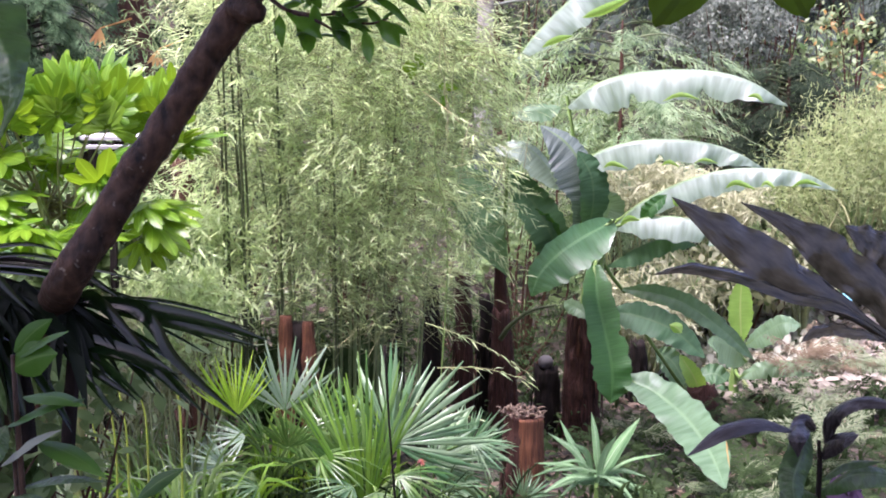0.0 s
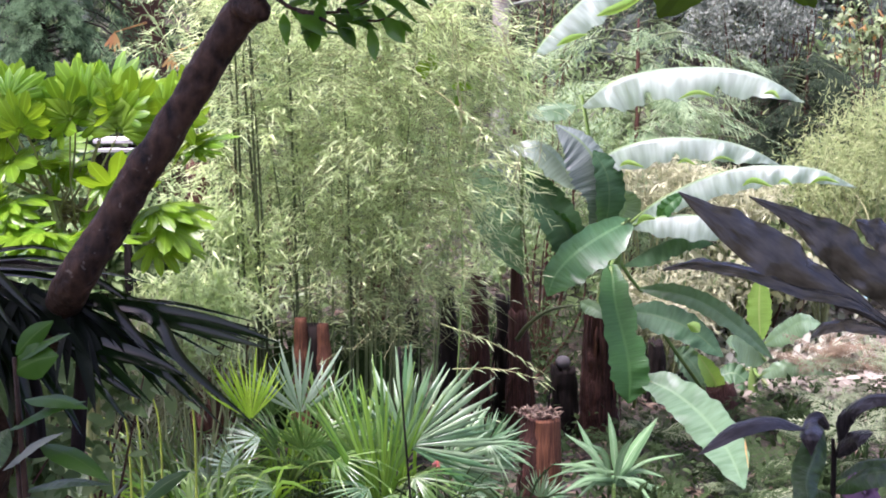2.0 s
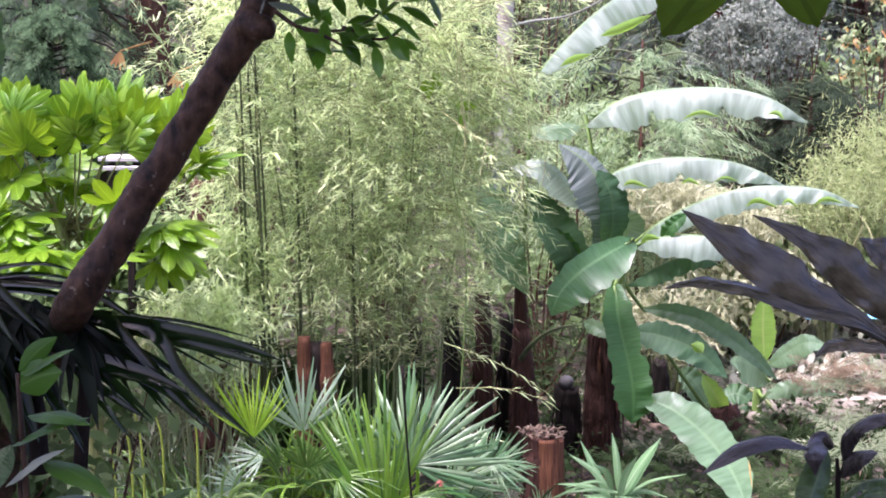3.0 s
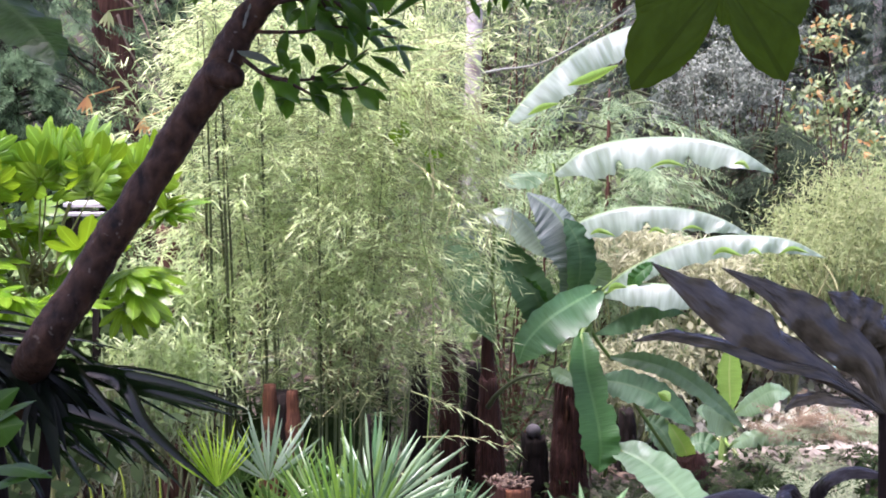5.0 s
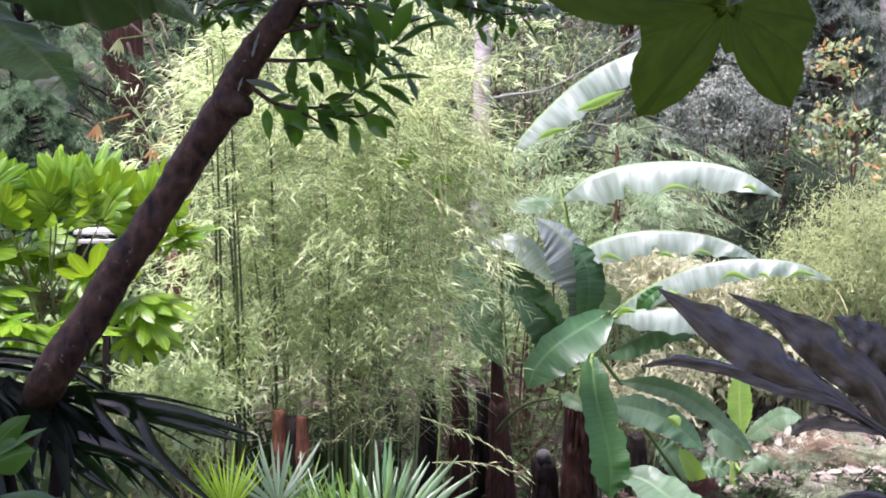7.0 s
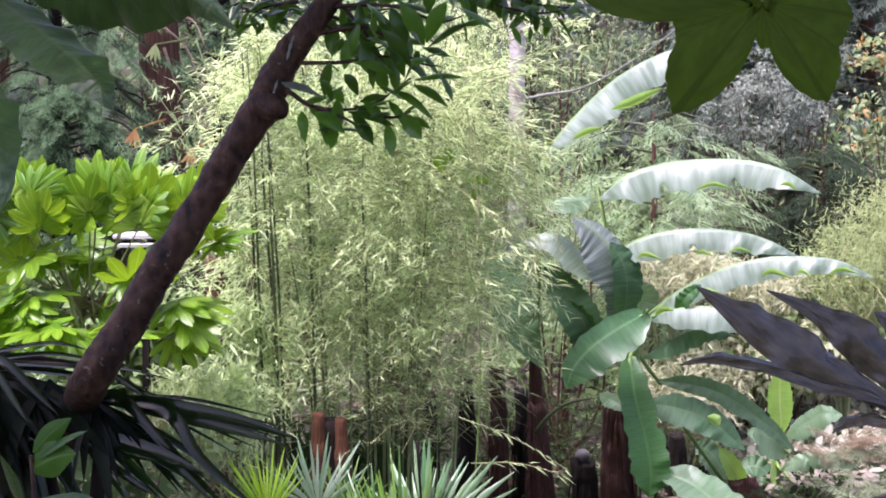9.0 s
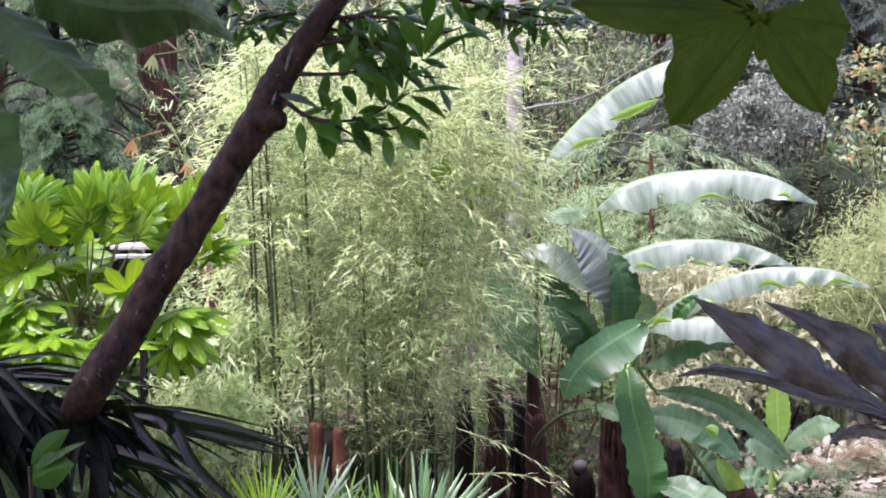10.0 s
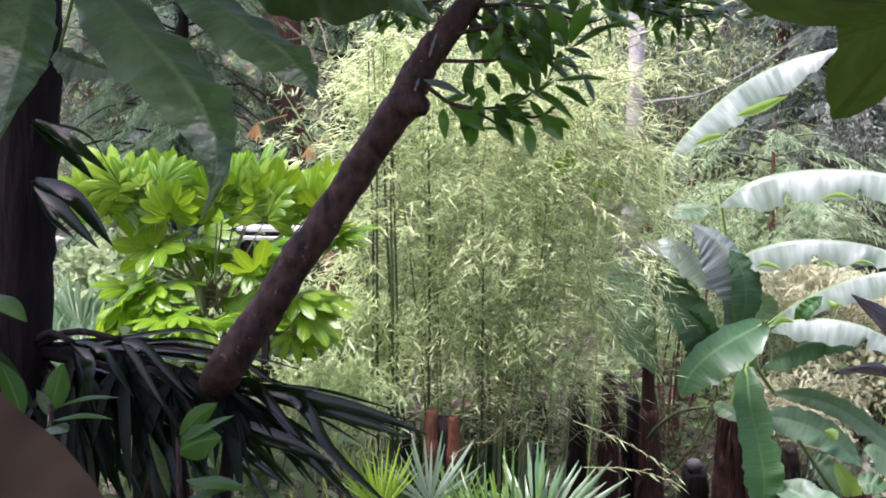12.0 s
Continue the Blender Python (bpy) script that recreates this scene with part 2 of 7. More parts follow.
M_banana_soft = leaf_mat("banana_leaf_dull", (0.05, 0.115, 0.052), (0.10, 0.175, 0.09), 0.45, 0.3, (0.25, 0.48, 0.05), veins=0.3, spec=0.3, midrib=(0.13, 0.22, 0.11), rib_count=30)
M_banana_sheen = leaf_mat("banana_leaf_glossy", (0.036, 0.125, 0.036), (0.078, 0.19, 0.07), 0.3, 0.3, (0.25, 0.55, 0.04), veins=0.3, spec=0.7, midrib=(0.13, 0.28, 0.10), rib_count=26)
# darker copy of the banana leaf, the clump's shade put into its colour
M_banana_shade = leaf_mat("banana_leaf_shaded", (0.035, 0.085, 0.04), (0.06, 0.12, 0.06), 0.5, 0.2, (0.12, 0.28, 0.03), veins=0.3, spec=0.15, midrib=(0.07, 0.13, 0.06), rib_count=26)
M_banana_young = leaf_mat("young_banana_leaf", (0.18, 0.36, 0.05), (0.28, 0.48, 0.09), 0.36, 0.35, (0.4, 0.65, 0.06), veins=0.2, spec=0.6, midrib=(0.4, 0.5, 0.15))
M_petiole = bark_mat("green_petiole", (0.12, 0.22, 0.05), (0.2, 0.3, 0.08), (0.10, 0.16, 0.05), 6, (3, 3, 1), 0.45, 0.15)
M_cane = bark_mat("yellow_green_cane", (0.34, 0.46, 0.05), (0.46, 0.56, 0.09), (0.28, 0.34, 0.06), 6, (3, 3, 1), 0.4, 0.15)
M_fatsia = leaf_mat("fatsia_leaf", (0.065, 0.19, 0.006), (0.22, 0.38, 0.015), 0.33, 0.42, (0.42, 0.66, 0.010), spec=0.42, midrib=(0.22, 0.42, 0.03))
M_fatsia_stem = bark_mat("yellowish_leaf_stalk", (0.20, 0.26, 0.07), (0.30, 0.32, 0.12), (0.22, 0.17, 0.08), 6, (3, 3, 1), 0.5, 0.15)
M_fan = leaf_mat("fan_palm_leaf", (0.045, 0.135, 0.02), (0.165, 0.29, 0.06), 0.28, 0.3, spec=0.5)
M_fan_blue = leaf_mat("fan_palm_blue_leaf", (0.055, 0.16, 0.055), (0.26, 0.38, 0.20), 0.28, 0.28, spec=0.5)
# paler fan leaf: the white glints of its gloss are put into the colour
M_fan_glint = leaf_mat("fan_palm_glint_leaf", (0.13, 0.24, 0.12), (0.38, 0.50, 0.33), 0.24, 0.2, spec=0.55)
M_fan_yellow = leaf_mat("fan_palm_yellow_leaf", (0.22, 0.46, 0.02), (0.56, 0.80, 0.08), 0.35, 0.6, (0.66, 0.95, 0.06), spec=0.45)
M_fan_fresh = leaf_mat("fan_palm_fresh_leaf", (0.09, 0.23, 0.018), (0.23, 0.40, 0.05), 0.3, 0.35, (0.45, 0.75, 0.04), spec=0.5)
M_variegated = leaf_mat("variegated_leaf", (0.06, 0.16, 0.05), (0.15, 0.26, 0.12), 0.4, 0.25, spec=0.3, veins=0.95, along=11, rib_count=0.9, midrib=(0.36, 0.46, 0.30))
# the canopy's shade is put into these two palm leaf colours
M_palm_dark = leaf_mat("shaded_palm_leaf", (0.003, 0.010, 0.003), (0.012, 0.030, 0.007), 0.16, 0.12, (0.09, 0.16, 0.02), spec=0.3)
M_palm_old_shade = leaf_mat("shaded_old_palm_leaf", (0.002, 0.005, 0.002), (0.007, 0.013, 0.005), 0.5, 0.06, (0.03, 0.05, 0.01), spec=0.12)
M_tree_leaf = leaf_mat("glossy_tree_leaf", (0.014, 0.045, 0.007), (0.09, 0.23, 0.018), 0.28, 0.36, (0.2, 0.48, 0.02), spec=0.42)
M_sapling = leaf_mat("sapling_leaf", (0.022, 0.075, 0.010), (0.052, 0.135, 0.017), 0.38, 0.3, (0.10, 0.27, 0.015), midrib=(0.07, 0.14, 0.03), spec=0.22)
M_near = leaf_mat("broad_near_leaf", (0.016, 0.045, 0.009), (0.034, 0.076, 0.019), 0.38, 0.25, (0.11, 0.22, 0.02), veins=0.55, rib_count=16, along=2.5, midrib=(0.07, 0.12, 0.045), spec=0.65)
M_lobed = leaf_mat("lobed_leaf", (0.020, 0.044, 0.003), (0.040, 0.076, 0.006), 0.5, 0.55, (0.17, 0.28, 0.005), spec=0.2, midrib=(0.010, 0.022, 0.003), veins=0.45, along=4, rib_count=6)
M_purple = leaf_mat("dark_purple_leaf", (0.021, 0.021, 0.011), (0.060, 0.054, 0.034), 0.25, 0.04, (0.04, 0.03, 0.03), spec=0.42, veins=0.6, along=4, rib_count=9)
M_purple_dark = leaf_mat("blackish_purple_leaf", (0.014, 0.012, 0.012), (0.036, 0.032, 0.031), 0.3, 0.04, (0.04, 0.03, 0.03), spec=0.5, veins=0.6, along=5, rib_count=9)
M_conifer = leaf_mat("conifer_spray", (0.045, 0.11, 0.045), (0.38, 0.49, 0.27), 0.7, 0.3, spec=0.15)
# three darker copies of the conifer spray, the wood's shade put into them
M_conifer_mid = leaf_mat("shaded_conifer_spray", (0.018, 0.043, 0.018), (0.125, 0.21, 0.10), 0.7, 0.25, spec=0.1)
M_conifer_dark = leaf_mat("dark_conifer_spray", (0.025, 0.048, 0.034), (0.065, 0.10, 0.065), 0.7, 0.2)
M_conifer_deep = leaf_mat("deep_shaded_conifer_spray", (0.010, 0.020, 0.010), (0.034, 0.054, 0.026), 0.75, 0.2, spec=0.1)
M_grey = leaf_mat("grey_leaf_and_sheen", (0.10, 0.13, 0.095), (0.29, 0.33, 0.26), 0.55, 0.2, spec=0.25)
M_yellow = leaf_mat("yellow_green_shrub_leaf", (0.17, 0.25, 0.085), (0.38, 0.43, 0.20), 0.65, 0.35, spec=0.2)
M_maple_green = leaf_mat("maple_leaf", (0.13, 0.22, 0.08), (0.34, 0.42, 0.20), 0.5, 0.35)
M_maple_orange = leaf_mat("autumn_leaf", (0.42, 0.20, 0.07), (0.5, 0.33, 0.10), 0.5, 0.35)
M_under = leaf_mat("undergrowth_leaf", (0.085, 0.16, 0.05), (0.25, 0.34, 0.14), 0.6, 0.3, spec=0.2)
# ground plants in shade: the shade is put into this dark leaf colour
M_shaded_leaf = leaf_mat("shaded_ground_leaf", (0.014, 0.030, 0.009), (0.060, 0.100, 0.032), 0.7, 0.25, spec=0.12)
M_grass = leaf_mat("strap_leaf", (0.06, 0.14, 0.026), (0.25, 0.38, 0.11), 0.3, 0.32, spec=0.5)
M_pale_grass = leaf_mat("pale_strap_leaf", (0.18, 0.29, 0.13), (0.42, 0.50, 0.32), 0.3, 0.32, spec=0.5)
M_dry = leaf_mat("dry_leaf", (0.09, 0.06, 0.04), (0.25, 0.185, 0.125), 0.8, 0.2)
M_litter_pale = leaf_mat("bleached_fallen_leaf", (0.13, 0.115, 0.085), (0.42, 0.39, 0.31), 0.7, 0.2, spec=0.2)
M_cover_pale = leaf_mat("pale_ground_cover_leaf", (0.22, 0.26, 0.15), (0.60, 0.60, 0.48), 0.6, 0.3, spec=0.2)
M_dry_reed = leaf_mat("dry_bamboo_leaf", (0.22, 0.25, 0.12), (0.56, 0.57, 0.38), 0.7, 0.35, spec=0.15)
M_fern = leaf_mat("fern_frond", (0.10, 0.15, 0.07), (0.29, 0.33, 0.20), 0.7, 0.3, spec=0.15)
M_fern_dry = leaf_mat("dry_fern_frond", (0.13, 0.10, 0.06), (0.27, 0.21, 0.14), 0.8, 0.3, spec=0.1)
M_bark = bark_mat("reddish_bark", (0.006, 0.004, 0.003), (0.088, 0.049, 0.028), (0.026, 0.015, 0.008), 24, (1, 1, 0.7), 0.62, 1.0, lichen=(0.13, 0.11, 0.085))
M_lichen = bark_mat("grey_lichen", (0.16, 0.18, 0.15), (0.26, 0.28, 0.23), (0.12, 0.12, 0.10), 20, (1, 1, 1), 0.9, 0.4)
M_fibre = bark_mat("fibrous_red_bark", (0.016, 0.008, 0.006), (0.085, 0.036, 0.025), (0.038, 0.020, 0.015), 9, (8, 8, 0.4), 0.9, 1.0)
M_fibre_orange = bark_mat("orange_split_wood", (0.060, 0.024, 0.014), (0.20, 0.085, 0.040), (0.045, 0.019, 0.012), 11, (8, 8, 0.35), 0.8, 0.9)
# near-black bark whose colour carries the shade under the plants
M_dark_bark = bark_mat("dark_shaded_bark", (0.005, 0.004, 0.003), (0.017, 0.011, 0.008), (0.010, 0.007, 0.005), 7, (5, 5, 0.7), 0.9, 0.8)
M_redwood = bark_mat("redwood_bark", (0.05, 0.022, 0.015), (0.12, 0.06, 0.04), (0.07, 0.035, 0.025), 5, (6, 6, 0.5), 0.9, 1.0)
M_birch = bark_mat("pale_pinkish_bark", (0.36, 0.34, 0.31), (0.50, 0.48, 0.44), (0.20, 0.16, 0.13), 14, (1, 1, 2.5), 0.8, 0.6)
M_white = bark_mat("weathered_white_paint", (0.50, 0.50, 0.49), (0.66, 0.66, 0.65), (0.3, 0.3, 0.28), 8, (1, 6, 6), 0.7, 0.2)
M_tan = bark_mat("dry_brown_leaf", (0.036, 0.026, 0.014), (0.058, 0.042, 0.022), (0.018, 0.011, 0.007), 7, (1, 1, 1), 0.85, 0.4)
M_cyan = bark_mat("cyan_plastic", (0.14, 0.42, 0.50), (0.30, 0.58, 0.64), (0.12, 0.36, 0.44), 6, (1, 1, 1), 0.3, 0.2)
M_globe = bark_mat("clouded_pale_globe", (0.09, 0.085, 0.085), (0.14, 0.135, 0.135), (0.07, 0.065, 0.065), 6, (1, 1, 1), 0.6, 0.1)
M_flower = leaf_mat("red_flower", (0.20, 0.06, 0.07), (0.42, 0.13, 0.07), 0.5, 0.3)
M_flower_purple = leaf_mat("purple_flower", (0.2, 0.12, 0.2), (0.3, 0.18, 0.28), 0.5, 0.3)


def ground_mat():
    m, nt, bsdf = nodes_of("soil_and_litter")
    f1, f2, f3 = noisy(nt, 1.2, 5), noisy(nt, 14, 5), noisy(nt, 45, 3)
    col = mixed(nt, ramped(nt, f2, 0.3, 0.7), (0.018, 0.014, 0.011), (0.06, 0.046, 0.034))
    col = mixed(nt, ramped(nt, f1, 0.45, 0.62), col, (0.04, 0.05, 0.022))
    col = mixed(nt, ramped(nt, f3, 0.55, 0.7), col, (0.12, 0.095, 0.065))
    nt.links.new(col, bsdf.inputs["Base Color"])
    bsdf.inputs["Roughness"].default_value = 0.95
    bumped(nt, bsdf, f2, 1.0, 0.05)
    return m


M_ground = ground_mat()
M_soil = bark_mat("bare_pinkish_soil", (0.29, 0.225, 0.18), (0.42, 0.34, 0.28), (0.20, 0.15, 0.12), 9, (1, 1, 1), 0.95, 0.5)


# ---- the ground: a dell below the viewer's path, and a wooded hillside beyond ----
def step(v, a, b):
    t = np.clip((v - a) / (b - a), 0, 1)
    return t * t * (3 - 2 * t)


def gz(x, y):
    x, y = np.asarray(x, float), np.asarray(y, float)
    z = -1.72 - 1.3 * step(y, -1.2, 4.5)
    z = z + 14.0 * (np.clip(y - 11.0, 0, 40) / 40) ** 1.0
    z = z + 0.25 * step(x, 2.0, 5.0) * step(y, 7, 11) + 0.5 * step(-x, 2.5, 7) * step(y, 4, 10)
    return z + 0.06 * np.sin(x * 1.7 + 0.6 * y) * np.cos(y * 1.3) + 0.04 * np.sin(x * 4.1) * np.sin(y * 3.7)


def build_ground():
    u = np.linspace(-1, 1, 150)
    xs = 22 * u + 380 * u ** 5
    ys = 8 + 22 * u + 380 * u ** 5
    X, Y = np.meshgrid(xs, ys, indexing="ij")
    V = np.stack([X, Y, gz(X, Y)], -1).reshape(-1, 3)
    ob = new("ground", mesh_np("ground", V, grid(150, 150)[:, ::-1], M_ground))
    tagged(ob, "dark soil and leaf litter of a dell with a rising hillside", "ground", kind="structure")


build_ground()


def on_ground(x, y, dz=0.0):
    return (x, y, float(gz(x, y)) + dz)


# ---- banana plants ----
FULL = (0.12, 0.62, 0.92, 1.0, 1.0, 0.95, 0.82, 0.58, 0.04)


def drape(pts, near, far, A, B, seed=0.0, pleat=0.2, folds=9.0, shape=FULL, tears=(), bow=0.07, n=64, m=6):
    """A pleated banana blade: from the midrib pts one half of width near lies towards A, the other of width far towards B."""
    P = spline(pts, n)
    t = np.linspace(0, 1, n)
    T = unit(np.gradient(P, axis=0))
    W = np.interp(t, np.linspace(0, 1, len(shape)), shape)
    cols = []
    for half, way, sg, off in ((far, B, -1, 2.3), (near, A, 1, 0.0)):
        way = np.asarray(way, float)
        D = unit(way - T * (T @ way)[:, None])
        N = -np.cross(T, D) * sg
        k = t * folds + seed * 5 + off
        ragged = 1 + 0.05 * np.sin(k * 4.1) + 0.04 * np.sin(k * 7.7 + 1)
        cut = np.ones(n)
        for at, side, size in tears:
            if side == sg:
                cut *= 1 - size * np.clip(1 - np.abs(t - at) * n / 1.6, 0, 1)
        for s in np.linspace(1, 0, m + 1)[:-1] if sg < 0 else np.linspace(0, 1, m + 1)[1:]:
            u = k + 0.5 * s
            g = (0.75 - 1.5 * np.abs(np.sin(math.pi * u * 0.62 + 0.8 * np.sin(u * 0.9)))) * (0.55 + 0.45 * np.sin(u * 0.53 + seed)) + 0.35 * np.sin(u * 1.1 + seed * 2)
            w = half * W * s * (1 + (ragged * cut - 1) * s ** 3)
            lift = half * np.minimum(W, 0.9) * (pleat * g * s ** 0.8 + bow * math.sin(math.pi * s * 0.8))
            cols.append(P + D * w[:, None] + N * lift[:, None])
        if sg < 0:
            cols.append(P)
    V = np.stack(cols, 1)
    c = 2 * m + 1
    uv = np.stack([np.tile(np.linspace(0, 1, c), n), np.repeat(t, c)], -1)
    return V.reshape(-1, 3), [grid(n, c)], uv


def banana_leaf(parent, pts, near, far, A, B, mat, label="", seed=0.0, stalk=None, rib=True, **kw):
    leaf = part("leaf", drape(pts, near, far, A, B, seed, **kw), mat, parent, label)
    if rib:
        line = list(spline(pts, 14) + [0, 0.012, -0.006])
        if stalk is not None:
            line = [np.array(stalk, float)] + line
        part("midrib", tube(line, (0.016, 0.009, 0.005, 0.002), 24, 6), M_petiole, leaf, "pale green midrib and stalk")
    return leaf


def build_banana():
    base = on_ground(0.98, 8.5)
    b = thing("banana_plant", base, "tall banana plant with long arching waxy green leaves", "plant", "banana plants")
    part("pseudostem", tube([base, (1.034, 8.530, -2.390), (1.060, 8.530, -1.834), (1.105, 8.530, -1.376)], (0.15, 0.12, 0.09, 0.05), 16, 12, 0.08, 6), M_petiole, b, "thick green and brown banana stem")
    lo = np.array(base)
    part("dry_sheath", tube([lo, (0.968, 8.430, -2.554), (0.962, 8.430, -2.184), (0.970, 8.430, -1.932)], (0.17, 0.14, 0.115, 0.10), 40, 30, 0.3, 11), M_fibre, b, "shaggy dark red-brown dead leaf sheaths")
    for k in range(34):
        a = rng.uniform(3.3, 6.1)
        z0 = rng.uniform(-2.5, -1.75)
        c = np.array([1.0 + 0.135 * math.cos(a), 8.43 + 0.135 * math.sin(a), z0])
        o = np.array([math.cos(a), math.sin(a), 0])
        part("bark_strip", blade([c, c + o * 0.02 - [0, 0, 0.12], c + o * rng.uniform(0.0, 0.05) - [0, 0, rng.uniform(0.2, 0.4)]], rng.uniform(0.008, 0.022), o, 7, 3, 0.4), M_fibre if k % 7 else M_fibre_orange, b)
    s = (1.117, 8.530, -1.535)
    pale, deep, dark = M_banana_pale, M_banana_deep, M_banana_dark
    DOWN, BACK = (0.05, -0.42, -1), (0, 1, -0.35)
    banana_leaf(b, [(0.835, 8.530, -0.339), (1.031, 8.480, -0.174), (1.288, 8.430, -0.080), (1.626, 8.350, -0.043), (1.957, 8.250, -0.058), (2.219, 8.150, -0.142), (2.473, 8.130, -0.311)], 0.285, 0.2, DOWN, BACK, pale, "long arching green leaf, pale with painted sky sheen", 0.3, s, shape=(0.1, 0.75, 1.0, 0.92, 0.95, 0.8, 0.75, 0.5, 0.02), tears=((0.34, 1, 0.5), (0.62, 1, 0.4)), folds=11)
    banana_leaf(b, [(0.958, 8.430, -0.787), (1.075, 8.380, -0.685), (1.327, 8.300, -0.596), (1.621, 8.230, -0.573), (1.921, 8.200, -0.609), (2.125, 8.130, -0.681), (2.302, 8.130, -0.784)], 0.21, 0.17, DOWN, BACK, pale, "arching green leaf, pale with painted sky sheen", 1.1, s, shape=(0.1, 0.75, 1.0, 1.0, 0.95, 0.85, 0.7, 0.4, 0.02), tears=((0.45, 1, 0.5),))
    banana_leaf(b, [(1.192, 8.330, -1.261), (1.373, 8.230, -1.081), (1.658, 8.130, -0.909), (1.938, 8.030, -0.804), (2.213, 7.930, -0.770), (2.533, 7.850, -0.800), (2.801, 7.830, -0.932)], 0.19, 0.16, (0.1, -0.5, -1), BACK, pale, "long arching green leaf", 2.2, s, shape=(0.1, 0.7, 0.85, 0.95, 1.0, 0.9, 0.75, 0.5, 0.02), folds=13, pleat=0.2)
    banana_leaf(b, [(1.172, 8.130, -1.256), (1.348, 8.030, -1.174), (1.589, 7.930, -1.140), (1.834, 7.870, -1.183), (2.041, 7.830, -1.283), (2.137, 7.830, -1.394)], 0.195, 0.16, (0, -0.45, -1), BACK, pale, "torn leaf, pale with painted sky sheen", 0.7, s, tears=((0.64, 1, 0.95),), shape=(0.1, 0.5, 0.9, 1.0, 1.0, 0.8, 0.7, 0.5, 0.03), folds=7)
    banana_leaf(b, [(0.422, 8.730, 0.005), (0.610, 8.730, 0.250), (0.872, 8.730, 0.511), (1.130, 8.660, 0.695), (1.407, 8.600, 0.815), (1.709, 8.530, 0.890)], 0.27, 0.03, (0.75, -0.6, -0.75), (-0.1, 1, -0.3), pale, "upright pale leaf with painted sky sheen and a yellow-green edge", 1.7, (0.347, 8.730, -1.521), shape=(0.1, 0.45, 0.8, 1.0, 1.0, 1.0, 0.9, 0.6, 0.03), pleat=0.12, folds=8)
    banana_leaf(b, [(0.923, 8.430, -1.328), (0.999, 8.350, -1.020), (0.940, 8.330, -0.784), (0.804, 8.330, -0.600), (0.614, 8.330, -0.479)], 0.25, 0.13, (-1, -0.35, -0.35), (0.7, 0.7, 0.2), dark, "upright bluish grey leaf underside", 0.2, pleat=0.07, folds=16, shape=(0.15, 0.45, 0.75, 1.0, 1.0, 0.95, 0.8, 0.5, 0.05))
    banana_leaf(b, [(1.001, 8.400, -1.324), (1.032, 8.320, -1.083), (1.008, 8.300, -0.861), (0.900, 8.300, -0.677)], 0.13, 0.14, (-0.9, -0.6, 0.0), (0.8, 0.3, 0.1), M_banana_shade, "folded half of the upright leaf, coloured as in shade", 0.9, pleat=0.08, rib=False)
    banana_leaf(b, [(0.800, 8.630, -1.001), (0.674, 8.630, -0.798), (0.492, 8.630, -0.654), (0.234, 8.630, -0.674)], 0.17, 0.06, (-0.55, -0.5, -0.7), (0.2, 0.7, 0.7), pale, "pale curled leaf", 0.9, pleat=0.1, folds=6)
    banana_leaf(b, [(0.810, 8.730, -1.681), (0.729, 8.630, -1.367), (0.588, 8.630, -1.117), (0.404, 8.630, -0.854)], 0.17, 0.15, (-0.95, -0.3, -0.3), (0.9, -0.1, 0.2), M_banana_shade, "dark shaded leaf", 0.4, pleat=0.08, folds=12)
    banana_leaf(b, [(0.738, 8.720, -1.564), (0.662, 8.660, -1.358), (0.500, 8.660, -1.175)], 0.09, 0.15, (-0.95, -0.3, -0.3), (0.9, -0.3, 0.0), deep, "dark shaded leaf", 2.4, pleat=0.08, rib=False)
    banana_leaf(b, [(0.039, 8.830, -0.815), (0.095, 8.730, -1.083), (0.214, 8.630, -1.393), (0.377, 8.630, -1.701)], 0.19, 0.17, (0.95, -0.25, 0.3), (-0.95, -0.25, -0.2), M_banana_soft, "hanging grey-green leaf", 1.4, (0.372, 8.830, -1.324), pleat=0.12, shape=(0.3, 0.75, 0.95, 1.0, 1.0, 0.9, 0.7, 0.4, 0.03))
    banana_leaf(b, [(1.155, 8.000, -1.189), (0.953, 7.930, -1.281), (0.736, 7.850, -1.413), (0.588, 7.830, -1.570), (0.527, 7.830, -1.738)], 0.22, 0.11, (0.62, -0.5, -0.75), (-0.5, 0.2, 0.8), M_banana_sheen, "broad glossy green leaf arching down", 0.1, s, shape=(0.25, 0.75, 0.95, 1.0, 1.0, 0.92, 0.8, 0.55, 0.05), pleat=0.10, folds=7)
    banana_leaf(b, [(1.038, 8.200, -1.556), (1.060, 8.030, -1.838), (1.130, 7.900, -2.164), (1.154, 7.850, -2.363), (1.143, 7.830, -2.561)], 0.155, 0.15, (-0.95, -0.3, -0.1), (0.95, -0.25, 0.05), deep, "hanging green leaf", 0.6, s, shape=(0.3, 0.72, 0.85, 0.9, 0.95, 1.0, 1.0, 0.75, 0.05), tears=((0.42, -1, 0.4),), pleat=0.14)
    banana_leaf(b, [(1.172, 8.230, -1.926), (1.380, 8.130, -1.943), (1.629, 8.030, -2.029), (1.868, 7.930, -2.227)], 0.15, 0.12, (-0.3, -0.7, -0.8), (0.4, 0.3, 0.7), M_banana_shade, "leaf hanging aside, coloured as in shade", 1.2, s, pleat=0.12)
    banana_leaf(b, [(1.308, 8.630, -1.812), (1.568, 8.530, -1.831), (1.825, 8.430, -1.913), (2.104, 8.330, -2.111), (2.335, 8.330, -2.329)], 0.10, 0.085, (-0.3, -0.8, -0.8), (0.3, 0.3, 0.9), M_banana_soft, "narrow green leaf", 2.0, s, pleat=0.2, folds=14)
